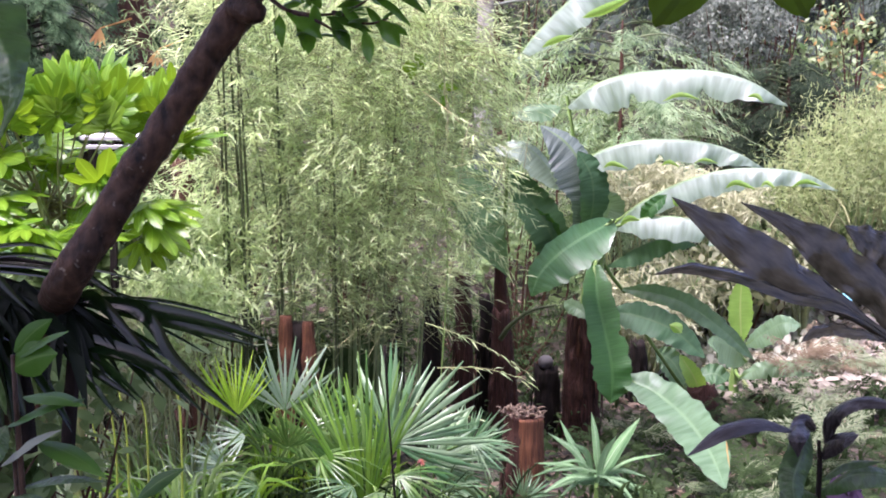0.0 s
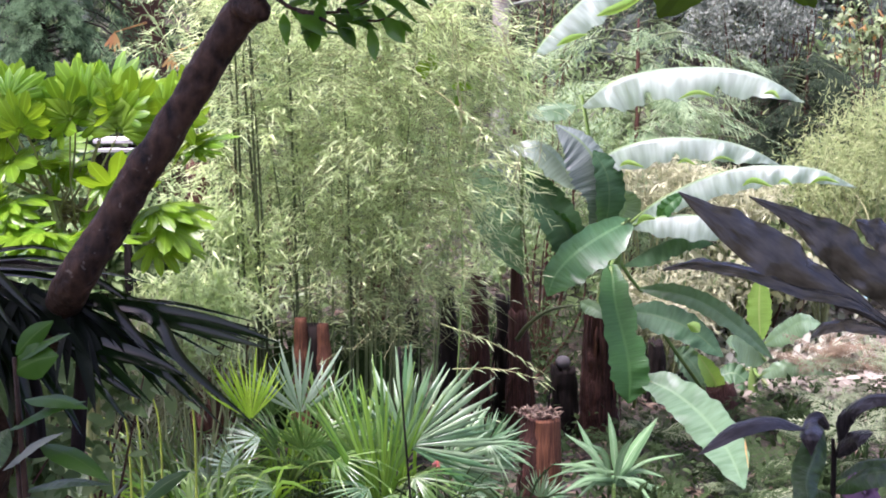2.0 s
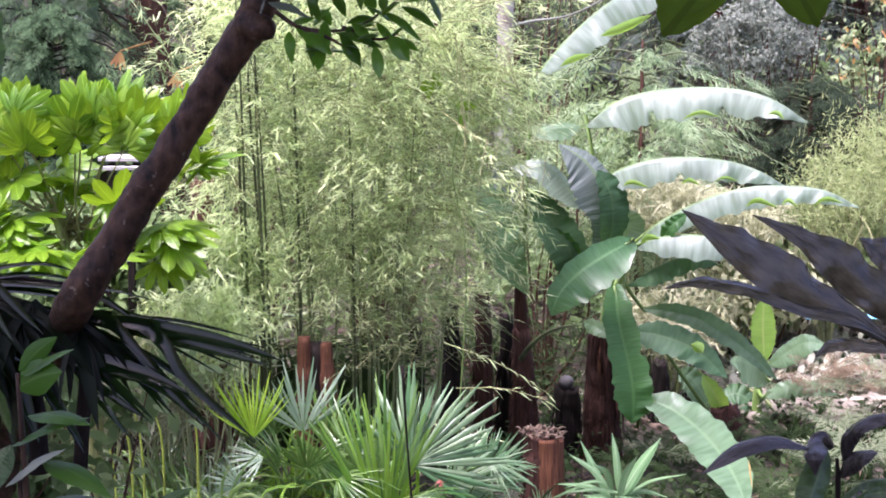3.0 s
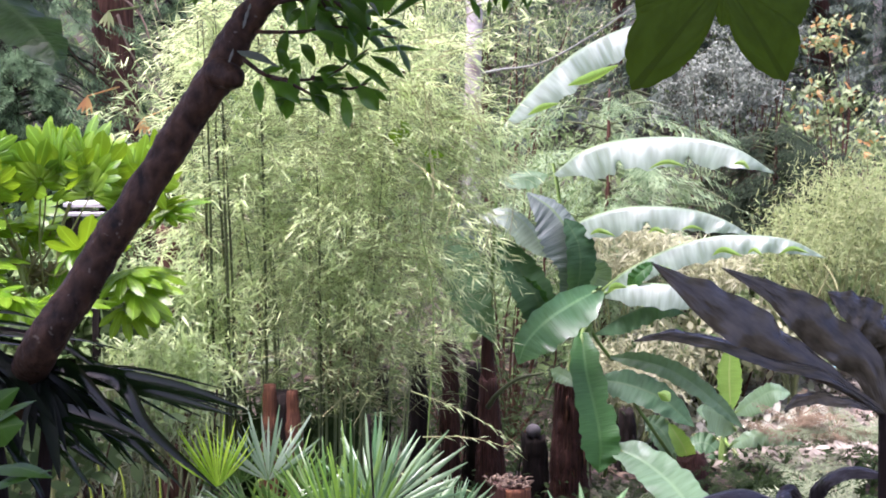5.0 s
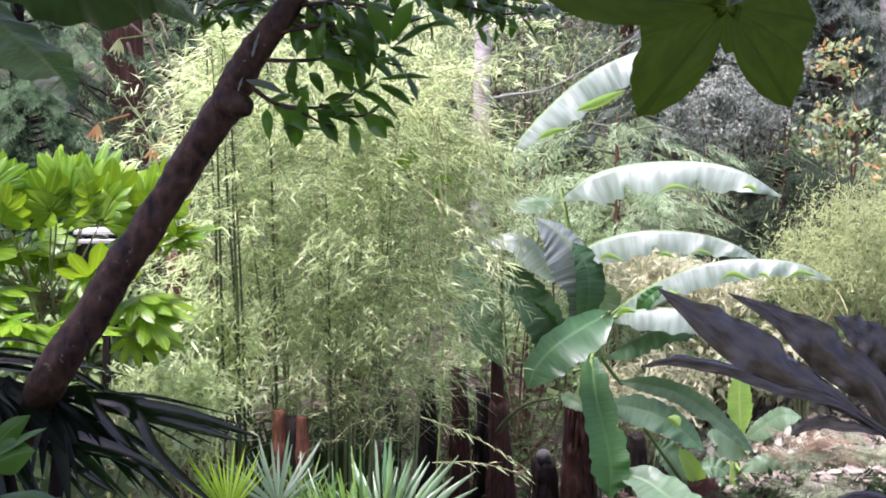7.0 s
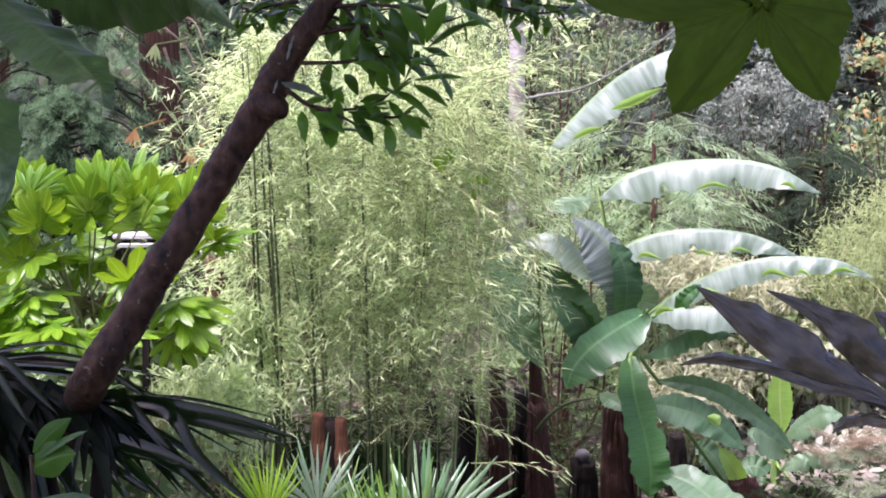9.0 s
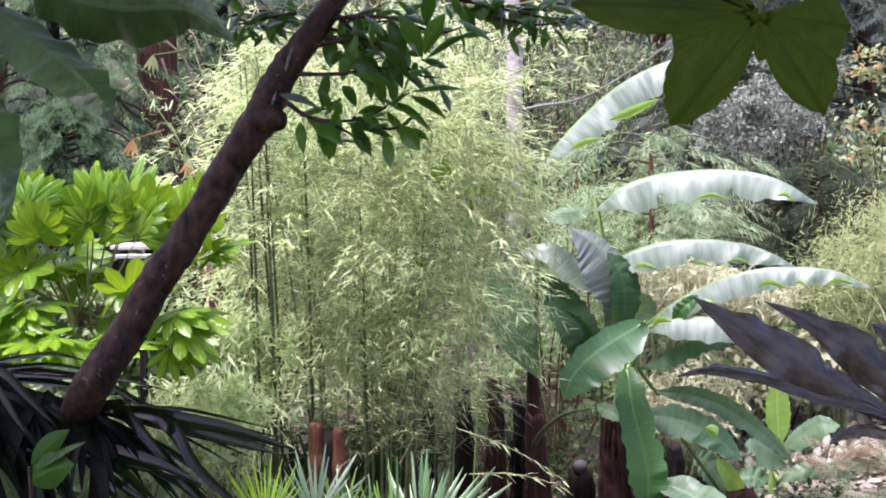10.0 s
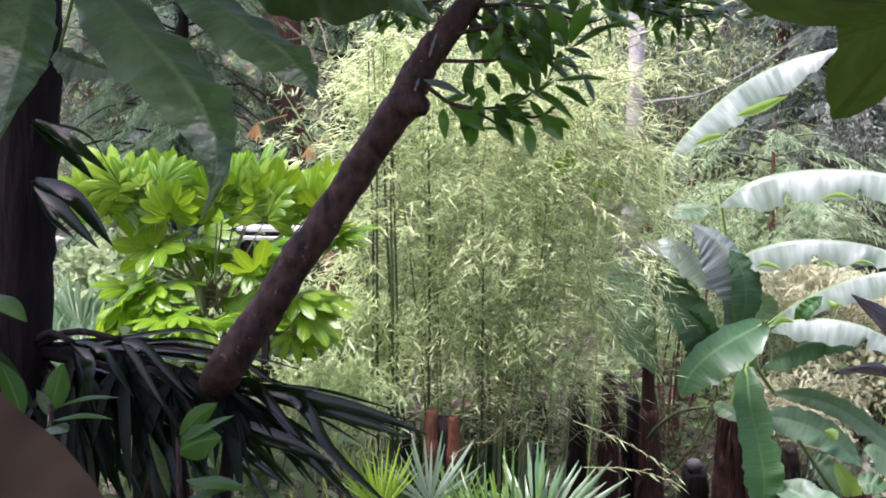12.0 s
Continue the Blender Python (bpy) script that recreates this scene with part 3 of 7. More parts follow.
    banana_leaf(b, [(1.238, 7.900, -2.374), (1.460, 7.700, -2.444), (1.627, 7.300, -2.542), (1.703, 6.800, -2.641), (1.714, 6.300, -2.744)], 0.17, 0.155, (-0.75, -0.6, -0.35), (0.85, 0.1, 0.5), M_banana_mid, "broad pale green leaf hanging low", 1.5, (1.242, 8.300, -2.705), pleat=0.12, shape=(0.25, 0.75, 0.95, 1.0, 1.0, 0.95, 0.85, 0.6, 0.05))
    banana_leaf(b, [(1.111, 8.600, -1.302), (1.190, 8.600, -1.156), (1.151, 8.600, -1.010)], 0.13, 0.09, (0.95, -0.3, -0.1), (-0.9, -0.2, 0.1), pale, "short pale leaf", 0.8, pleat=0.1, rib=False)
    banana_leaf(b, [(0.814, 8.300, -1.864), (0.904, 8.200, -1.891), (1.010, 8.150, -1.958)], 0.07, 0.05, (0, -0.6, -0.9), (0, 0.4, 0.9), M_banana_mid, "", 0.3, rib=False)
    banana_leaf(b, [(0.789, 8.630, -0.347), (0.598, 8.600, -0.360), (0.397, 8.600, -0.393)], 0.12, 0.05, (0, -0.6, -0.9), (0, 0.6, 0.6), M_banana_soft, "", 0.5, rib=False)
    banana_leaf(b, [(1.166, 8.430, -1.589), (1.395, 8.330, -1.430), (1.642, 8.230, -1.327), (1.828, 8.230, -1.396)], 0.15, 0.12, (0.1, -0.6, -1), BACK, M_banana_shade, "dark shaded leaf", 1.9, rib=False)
    banana_leaf(b, [(0.253, 8.830, -0.999), (0.214, 8.830, -0.791), (0.134, 8.830, -0.654)], 0.13, 0.12, (0.9, -0.5, 0.1), (-0.9, -0.3, 0), dark, "dark shaded leaf", 1.9, rib=False)
    banana_leaf(b, [(1.380, 8.100, -1.212), (1.427, 8.000, -1.092), (1.550, 7.980, -0.982)], 0.07, 0.06, (0.5, -0.6, -0.8), (-0.5, 0.3, 0.8), deep, "", 1.1, rib=False)
    # edges folded over, their backlight put in as a brighter yellow-green leaf colour
    for a, c, e, w in (((0.926, 8.400, 0.349), (1.105, 8.380, 0.410), (1.310, 8.360, 0.506), 0.045), ((0.624, 8.500, 0.121), (0.737, 8.480, 0.179), (0.865, 8.480, 0.212), 0.03), ((1.516, 8.100, -0.285), (1.652, 8.080, -0.233), (1.794, 8.080, -0.266), 0.02), ((2.134, 8.000, -0.246), (2.206, 7.980, -0.236), (2.258, 7.980, -0.286), 0.02),
                       ((1.092, 8.200, -0.796), (1.163, 8.180, -0.764), (1.281, 8.180, -0.802), 0.022), ((1.520, 8.100, -0.773), (1.580, 8.080, -0.741), (1.659, 8.080, -0.780), 0.018), ((1.769, 8.100, -0.750), (1.850, 8.080, -0.723), (1.954, 8.080, -0.752), 0.014), ((1.951, 7.800, -0.917), (2.037, 7.780, -0.873), (2.177, 7.780, -0.922), 0.024), ((2.214, 7.800, -0.903), (2.259, 7.780, -0.872), (2.319, 7.780, -0.909), 0.018), ((2.415, 7.700, -0.901), (2.512, 7.680, -0.853), (2.637, 7.680, -0.886), 0.02),
                       ((1.195, 7.900, -1.211), (1.251, 7.880, -1.158), (1.336, 7.880, -1.166), 0.03), ((1.588, 7.950, -1.001), (1.628, 7.930, -1.041), (1.679, 7.930, -1.032), 0.03), ((1.585, 7.900, -1.965), (1.650, 7.900, -1.995), (1.677, 7.900, -2.030), 0.05)):
        part("curled_edge", blade([a, c, e], w, (0.3, -1, -0.2), 12, 5, 0.5, 0.3, 2, (0.05, 0.8, 1, 0.8, 0.05)), M_banana_young, b, "curled leaf edge, backlight put into its yellow-green")
    part("dry_edge", blade([(1.822, 6.850, -2.565), (1.805, 6.690, -2.605), (1.778, 6.490, -2.665)], 0.012, (0.3, -1, 0.2), 10, 3, 0.3, 0.4, 3, (0.05, 0.8, 1, 0.8, 0.05)), M_maple_orange, b, "withered orange-brown leaf edge")
    # a slender second stem with a bare arching stalk
    part("side_stem", tube([on_ground(0.42, 8.7), (0.369, 8.730, -2.295), (0.327, 8.730, -1.778), (0.346, 8.730, -1.405)], (0.09, 0.07, 0.05, 0.03), 14, 10, 0.1, 6), M_fibre, b, "slim brown second stem")
    part("stalk", tube([(0.325, 8.450, -2.192), (0.405, 8.350, -2.057), (0.557, 8.300, -1.934), (0.753, 8.250, -1.879)], (0.022, 0.018, 0.013, 0.009), 14, 8), M_culm, b, "arching dark green leaf stalk")
    # young plants beside it
    base = on_ground(2.55, 9.7)
    y = thing("banana_plant", base, "young banana plant with short pale green leaves", "plant", "banana plants")
    part("pseudostem", tube([base, (2.476, 9.730, -2.901), (2.488, 9.730, -2.642)], (0.06, 0.045, 0.03), 8, 10, 0.06, 6), M_petiole, y)
    s = (2.480, 9.730, -2.704)
    banana_leaf(y, [(2.511, 9.630, -2.436), (2.491, 9.630, -2.135), (2.496, 9.630, -1.862)], 0.11, 0.11, (-1, -0.1, 0), (1, -0.2, 0), M_banana_young, "upright bright green young leaf", 0.1, s, shape=(0.2, 0.75, 1, 1, 0.9, 0.6, 0.1), pleat=0.05)
    banana_leaf(y, [(2.542, 9.630, -2.476), (2.685, 9.530, -2.343), (2.821, 9.430, -2.233), (2.984, 9.430, -2.252)], 0.13, 0.08, (0.3, -0.6, -0.9), (-0.2, 0.5, 0.8), M_banana_mid, "", 0.6, s, pleat=0.15)
    banana_leaf(y, [(2.535, 9.530, -2.598), (2.410, 9.430, -2.466), (2.244, 9.350, -2.376), (2.152, 9.330, -2.387)], 0.19, 0.05, (-0.3, -0.6, -0.9), (0.2, 0.4, 0.8), M_banana_mid, "", 0.9, s, pleat=0.12)
    banana_leaf(y, [(2.480, 9.530, -2.741), (2.638, 9.430, -2.636), (2.835, 9.330, -2.603), (3.083, 9.330, -2.671)], 0.10, 0.06, (0.1, -0.6, -0.9), (0, 0.5, 0.7), M_banana_mid, "", 1.6, s, pleat=0.3)
    banana_leaf(y, [(2.508, 9.830, -2.925), (2.339, 9.830, -2.780), (2.171, 9.830, -2.812)], 0.15, 0.10, (-0.2, -0.8, -0.7), (0, 0.5, 0.8), M_banana_soft, "", 1.2, rib=False)
    base = on_ground(2.1, 9.3)
    k = thing("banana_plant", base, "small banana sucker with one yellow-green upright leaf", "plant", "banana plants")
    part("pseudostem", tube([base, (2.096, 9.130, -2.869)], (0.06, 0.035), 6, 9, 0.06, 6), M_petiole, k)
    banana_leaf(k, [(2.085, 9.130, -2.840), (1.989, 9.030, -2.629), (1.864, 9.030, -2.435)], 0.08, 0.08, (-0.9, -0.3, -0.3), (0.9, -0.3, 0.4), M_banana_young, "yellow-green young leaf", 0.4, pleat=0.08)
    banana_leaf(k, [(2.015, 9.230, -2.835), (1.837, 9.230, -2.537), (1.688, 9.230, -2.449)], 0.15, 0.1, (-0.5, -0.6, -0.7), (0.5, 0.3, 0.7), M_banana_soft, "", 0.9, rib=False)
    banana_leaf(k, [(1.494, 8.930, -2.146), (1.658, 8.930, -2.088), (1.849, 8.930, -2.173)], 0.10, 0.08, (0, -0.7, -0.8), (0, 0.5, 0.8), pale, "", 0.9, (1.923, 9.130, -2.761), pleat=0.1)


build_banana()


# ---- bark-covered stumps and posts ----
def rough_log(name, base, top, r0, r1, mat, label, lean=(0, 0), shag=None, sides=26, ragged=True):
    t = thing(name, base, label, "tree stump", "stumps and posts")
    a, b = np.array(base, float), np.array(top, float)
    mid = (a + b) / 2 + np.array([lean[0], lean[1], 0])
    V, F, uv = tube([a - [0, 0, 0.1], mid, b], (r0, (r0 + r1) / 2, r1), 26, sides, 0.22, 8)
    V[25 * sides:26 * sides, 2] += np.abs(rng.normal(0, 0.035, sides)) if ragged else rng.normal(0, 0.004, sides)
    part("trunk", (V, F, uv), mat, t)
    if shag:
        for i in range(46):
            an = rng.uniform(0, 6.28)
            h = rng.uniform(0.1, 1.0)
            c = a + (b - a) * h
            rr = (r0 + (r1 - r0) * h) * 1.02
            o = np.array([math.cos(an), math.sin(an), 0])
            l = rng.uniform(0.12, 0.35)
            p = [c + o * rr, c + o * (rr + rng.uniform(0.005, 0.03)) - [0, 0, l * 0.5], c + o * (rr + rng.uniform(0, 0.05)) - [0, 0, l]]
            part("bark_strip", blade(p, rng.uniform(0.008, 0.02), o, 6, 3, 0.3), shag, t)
    return t


def build_stumps():
    x, y, z = (0.405, 6.708, -2.358)
    post = rough_log("log_post", on_ground(x, y), (x, y, z), 0.135, 0.12, M_fibre, "upright red-brown log with a frayed flat top", shag=M_fibre, ragged=False)
    wood = tube([on_ground(x + 0.045, y - 0.035, -0.1), (x + 0.044, y - 0.035, (z - 2.9) / 2), (x + 0.042, y - 0.032, z - 0.012)], (0.118, 0.112, 0.105), 24, 26, 0.07, 7)
    part("bare_wood", wood, M_fibre_orange, post, "smooth orange-brown bare wood")
    frays = []
    for i in range(90):
        a, r = rng.uniform(0, 6.28), 0.14 * math.sqrt(rng.uniform(0.05, 1.1))
        p = np.array([x + r * math.cos(a), y + r * math.sin(a), z + rng.uniform(-0.01, 0.02)])
        q = p + [rng.normal(0, 0.03), rng.normal(0, 0.03), rng.uniform(0.0, 0.035)]
        frays.append(tube([p, (p + q) / 2 + [0, 0, 0.012], q], (0.009, 0.007, 0.003), 4, 5))
    part("frayed_top", merge(frays), M_dry, post, "frayed pale brown fibres on top")
    # split stump below the bamboo
    x, y, z = (-1.142, 7.032, -1.755)
    st = thing("split_stump", on_ground(x, y), "orange-brown stump split into two prongs", "tree stump", "stumps and posts")
    g = on_ground(x, y, -0.1)
    part("prong", tube([(g[0] - 0.09, g[1], g[2]), (x - 0.08, y, z - 0.4), (x - 0.085, y, z + 0.0)], (0.10, 0.062, 0.045), 22, 14, 0.3, 9), M_fibre_orange, st)
    part("prong", tube([(g[0] + 0.08, g[1] + 0.03, g[2]), (x + 0.08, y, z - 0.4), (x + 0.07, y, z - 0.04)], (0.10, 0.06, 0.04), 22, 14, 0.3, 9), M_fibre_orange, st)
    part("heart", tube([(g[0], g[1] + 0.08, g[2]), (x, y + 0.06, z - 0.06)], (0.14, 0.085), 14, 14, 0.2, 9), M_dark_bark, st, "dark heart of the stump")
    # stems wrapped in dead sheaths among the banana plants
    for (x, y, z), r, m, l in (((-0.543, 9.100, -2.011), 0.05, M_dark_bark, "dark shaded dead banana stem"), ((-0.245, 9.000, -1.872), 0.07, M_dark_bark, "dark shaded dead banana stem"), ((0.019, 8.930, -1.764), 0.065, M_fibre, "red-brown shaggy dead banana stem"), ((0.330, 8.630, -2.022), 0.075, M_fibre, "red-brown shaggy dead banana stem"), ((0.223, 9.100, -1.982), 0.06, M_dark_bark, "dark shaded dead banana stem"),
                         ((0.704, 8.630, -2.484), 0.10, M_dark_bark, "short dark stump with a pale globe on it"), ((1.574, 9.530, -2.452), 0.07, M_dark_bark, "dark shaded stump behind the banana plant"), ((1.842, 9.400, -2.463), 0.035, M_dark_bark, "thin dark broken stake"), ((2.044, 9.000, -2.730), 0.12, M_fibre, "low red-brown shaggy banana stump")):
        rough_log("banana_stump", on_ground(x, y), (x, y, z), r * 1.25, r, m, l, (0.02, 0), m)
    x, y, z = (0.701, 8.600, -2.412)
    bm = bmesh.new()
    bmesh.ops.create_uvsphere(bm, u_segments=24, v_segments=16, radius=0.062)
    me = bpy.data.meshes.new("globe")
    for v in bm.verts:
        v.co.z *= 0.92
    bm.to_mesh(me)
    me.materials.append(M_globe)
    for p in me.polygons:
        p.use_smooth = True
    tagged(new("globe", me), "small clouded pale globe on a dark stump", "ornament").location = (x, y, z)
    # brown stump behind the broad-leaved shrub
    x, y, z = (-2.149, 8.232, -0.803)
    rough_log("tree_stump", on_ground(x, y), (x, y, z), 0.13, 0.09, M_redwood, "reddish brown broken stump behind the shrub", (0.03, 0), M_fibre)


build_stumps()


# ---- bamboo ----
def build_bamboo():
    base = on_ground(-0.95, 7.9)
    b = thing("bamboo_clump", base, "dense clump of fine-leaved bamboo with dark thin culms", "bamboo")
    r = np.random.default_rng(11)
    heads = [(-1.665, 7.25), (-1.625, 7.2), (-1.555, 7.28), (-1.515, 7.15), (-1.48, 7.22), (-1.28, 7.3), (-0.90, 7.4)]
    starts = heads + [(-1.02 + 0.78 * math.sqrt(a) * math.cos(t), 8.0 + 0.6 * math.sqrt(a) * math.sin(t)) for a, t in zip(r.uniform(0, 1, 34), r.uniform(0, 6.28, 34))]
    leaves_p, leaves_d, leaves_n, sizes, twigs = [], [], [], [], []

    def tuft(at, ahead, spread):
        """A few leaves that fan out from one twig tip."""
        if at[0] < -1.72 and at[2] > 0.2 and r.uniform() < 0.6:
            return
        if at[2] < -1.45 and r.uniform() < min(0.95, (-1.45 - at[2]) * (2.2 if at[0] > -0.75 else 1.2)):
            return
        ahead = unit(np.array(ahead) + r.normal(0, 0.45, 3) * [1, 1, 0.5])
        for _ in range(int(r.integers(4, 8))):
            leaves_p.append(at + r.normal(0, 0.014, 3))
            leaves_d.append(ahead + r.normal(0, spread * 0.85, 3) * [1, 1, 0.5] + [0, 0, -0.08])
            leaves_n.append([r.normal(0, 0.35), r.normal(-0.35, 0.35), 1.0])
            sizes.append(r.uniform(0.075, 0.15))

    def ranked(q, ahead, n, low=False):
        """Leaves in two ranks along a twig, pointing forward and hanging a little."""
        side = unit(np.cross(ahead, [r.normal(0, 0.4), r.normal(0, 0.4), 1]))
        for k in range(n):
            at = q[min(len(q) - 1, 3 + int((len(q) - 3) * k / n))]
            if not low and at[2] < -1.35 and r.uniform() < min(0.95, (-1.35 - at[2]) * 1.7):
                continue
            leaves_p.append(at + r.normal(0, 0.01, 3))
            leaves_d.append(ahead + side * (1 if k % 2 else -1) * r.uniform(0.3, 1.0) + r.normal(0, 0.18, 3) + [0, 0, -r.uniform(0, 0.5)])
            leaves_n.append([r.normal(0, 0.35), r.normal(-0.35, 0.35), 1.0])
            sizes.append(r.uniform(0.06, 0.125))

    for i, (x, y) in enumerate(starts):
        first = i < len(heads)
        g = np.array(on_ground(x, y))
        top = r.uniform(3.3, 4.7)
        out = np.array([x + 0.95 + r.normal(0, 0.15), (y - 8.0) + r.normal(0, 0.15), 0])
        if x > -0.9:
            out[0] += r.uniform(0.0, 0.5)
            top *= r.uniform(0.78, 1.0)
        lean = out * (0.10 if first else r.uniform(0.35, 1.0))
        u = np.linspace(0, 1, 7)
        line = g + np.outer(u * top * (1 - 0.06 * u ** 3), [0, 0, 1]) + np.outer(u ** 2.2, lean) + r.normal(0, 0.012, (7, 3)) * u[:, None]
        rad = r.uniform(0.010, 0.014) if first else r.uniform(0.005, 0.009)
        part("culm", tube(line, (rad, rad * 0.95, rad * 0.7, 0.003), 16, 6), M_culm if first or i % 9 == 0 else M_culm_pale, b)
        line = spline(line, 60)
        for h in np.arange(0.85 if not first else 2.3, top * 0.985, 0.11):
            c = line[min(59, int(h / top * 59))]
            for _ in range(1 + int(h > 1.6 and r.uniform() < 0.35)):
                az = r.uniform(0, 6.28)
                L = r.uniform(0.22, 0.6) * (1.0 if h < top * 0.8 else 0.7)
                hor = np.array([math.cos(az), math.sin(az) * 0.9, 0])
                rise = r.uniform(0.1, 0.7)
                p = [c, c + hor * L * 0.5 + [0, 0, L * rise * 0.6], c + hor * L + [0, 0, L * (rise - 0.45)]]
                q = spline(p, 9)
                twigs.append(tube(p, (0.0035, 0.002, 0.001), 4, 3, caps=False))
                for k in r.integers(3, 9, int(r.integers(2, 4))):
                    tuft(q[k], hor, 0.75)
    # outer sprays that hide the culms
    for k in range(2200):
        if k % 8 == 0:
            az, el = r.uniform(3.3, 6.1), r.uniform(-0.75, 1.0)
            bunch = np.array([-0.95 + 1.15 * math.cos(az) * math.sqrt(max(0.05, 1 - 0.5 * el * el)) + r.normal(0, 0.1), 7.95 + 0.75 * math.sin(az) + r.normal(0, 0.15), -0.75 + 1.55 * el])
            trend = np.array([math.cos(az), math.sin(az), 0]) + r.normal(0, 0.7, 3) * [1, 1, 0.4]
        ce = bunch + r.normal(0, 0.11, 3)
        if (ce[0] < -1.35 and ce[2] < 0.3 and r.uniform() < 0.8) or r.uniform() < 0.45 * min(1, max(0, -0.55 - ce[2])):
            continue
        if ce[0] > -0.05 and ce[2] < -0.3 and r.uniform() < 0.6:
            continue
        hor = unit(trend + r.normal(0, 0.35, 3) * [1, 1, 0.6])
        L = r.uniform(0.22, 0.5)
        p = [ce - hor * L * 0.5, ce + [0, 0, 0.05], ce + hor * L * 0.5 - [0, 0, 0.08]]
        q = spline(p, 16)
        twigs.append(tube(p, (0.003, 0.002, 0.001), 4, 3, caps=False))
        ranked(q, hor, int(r.integers(9, 16)))
    # long drooping sprays on the banana side
    for k in range(34):
        s = np.array([r.uniform(-0.45, 0.15), r.uniform(6.9, 7.6), r.uniform(-0.95, 1.3)])
        e = s + [r.uniform(0.4, 0.75), r.uniform(-0.35, -0.05), -r.uniform(0.0, 0.55) if s[2] < 0.3 else r.uniform(-0.15, 0.15)]
        p = [s, (s + e) / 2 + [0, 0, 0.06], e]
        q = spline(p, 30)
        twigs.append(tube(p, (0.005, 0.004, 0.001), 8, 4, caps=False))
        for k in range(8, 30):
            if k % 4 == 0:
                tuft(q[k], unit(e - s), 0.7)
    # bare pale twig ends that hang on the banana side
    for k in range(16):
        s = np.array([r.uniform(-0.3, 0.5), r.uniform(6.6, 7.1), r.uniform(-0.6, 0.5)])
        e = s + [r.uniform(-0.12, 0.12), -0.02, -r.uniform(0.2, 0.45)]
        twigs.append(tube([s, (s + e) / 2 + r.normal(0, 0.025, 3), e], (0.0035, 0.003, 0.0015), 6, 4, caps=False))
    # thin low sprays before the dead stems
    for s, e in (((-0.244, 6.508, -1.699), (0.458, 6.408, -2.028)), ((-0.167, 6.508, -2.000), (0.435, 6.308, -2.038)), ((-0.468, 6.608, -2.256), (0.097, 6.508, -2.359))):
        s, e = np.array(s), np.array(e)
        p = [s, (s + e) / 2 + [0, 0, 0.04], e]
        q = spline(p, 24)
        twigs.append(tube(p, (0.004, 0.003, 0.001), 8, 4, caps=False))
        ranked(q, unit(e - s), 14, True)
    part("fine_branching", merge(twigs), M_twig, b, "fine pale twigs", kind="stuff")
    geo = scatter(*FINE, frames(np.array(leaves_d), np.array(leaves_n)), np.array(leaves_p), sizes)
    part("foliage", geo, M_bamboo, b, "thin yellow-green bamboo leaves", kind="stuff")


build_bamboo()


def build_climber():
    """A vine with a few broad fresh leaves in the bamboo."""
    g = on_ground(-0.2, 7.0)
    t = thing("climbing_vine", g, "thin vine with broad bright green leaves among the bamboo", "vine")
    part("stem", tube([g, (-0.101, 7.000, -1.313), (-0.196, 6.950, -0.615), (-0.157, 6.900, -0.195), (-0.364, 6.900, -0.006)], (0.006, 0.005, 0.004, 0.002), 24, 5), M_petiole, t)
    for a, e, w in (((-0.378, 7.300, 0.011), (-0.361, 7.270, -0.122), 0.06), ((-0.173, 7.300, -0.170), (-0.031, 7.270, -0.185), 0.05), ((-0.259, 7.300, -0.068), (-0.337, 7.270, 0.058), 0.045), ((-0.110, 7.300, -0.233), (-0.149, 7.270, -0.319), 0.04)):
        a, e = np.array(a), np.array(e)
        part("leaf", blade([a, (a + e) / 2 + [0, 0, 0.02], e], w, (0.1, -1, 0.8), 12, 7, 0.4, 0.4, 2, (0.3, 0.8, 1, 0.7, 0.05)), M_fatsia, t)


build_climber()


# ---- broad-leaved shrub with palmate leaves ----
def palmate(lobes, join=0.38, rings=6, steps=9, cup=0.12, droop=0.25, power=0.8, blunt=1.2, teeth=0.0):
    """A palmate leaf: lobes as (angle in degrees from +y, length, half width in degrees), then how far in the notches before and after it reach, where these differ."""
    angs, radii = [], []
    for a, l, w, *notch in lobes:
        for k in range(steps):
            s = -1 + 2 * k / (steps - 1)
            j = (notch[0] if s < 0 else notch[1]) if notch else join
            angs.append(a + s * w)
            radii.append(l * (j + (1 - j) * (1 - abs(s) ** blunt) ** power) * (1 + teeth * math.sin(2.1 * len(radii)) + 1.8 * teeth * max(0.0, 1 - 4 * abs(s))))
    angs, radii = np.radians(angs), np.array(radii)
    V, uv = [[0, 0, 0]], [[0.5, 0]]
    n = len(angs)
    for i in range(1, rings + 1):
        t = i / rings
        for k in range(n):
            rr = radii[k] * t
            ridge = -0.035 * (1 - math.cos(2 * math.pi * (k % steps) / (steps - 1))) * t * (1 - 0.5 * t)
            V.append([rr * math.sin(angs[k]), rr * math.cos(angs[k]), cup * t * (1 - t) - droop * (rr ** 2) + 0.6 * ridge * radii[k]])
            uv.append([(k % steps) / (steps - 1), t])
    F = [[1 + (i * n) + k, 1 + (i * n) + k + 1, 1 + (i + 1) * n + k + 1, 1 + (i + 1) * n + k] for i in range(rings - 1) for k in range(n - 1)]
    tri = [[0, 1 + k + 1, 1 + k] for k in range(n - 1)]
    return np.array(V, float), [np.array(F)[:, ::-1], np.array(tri)], np.array(uv)


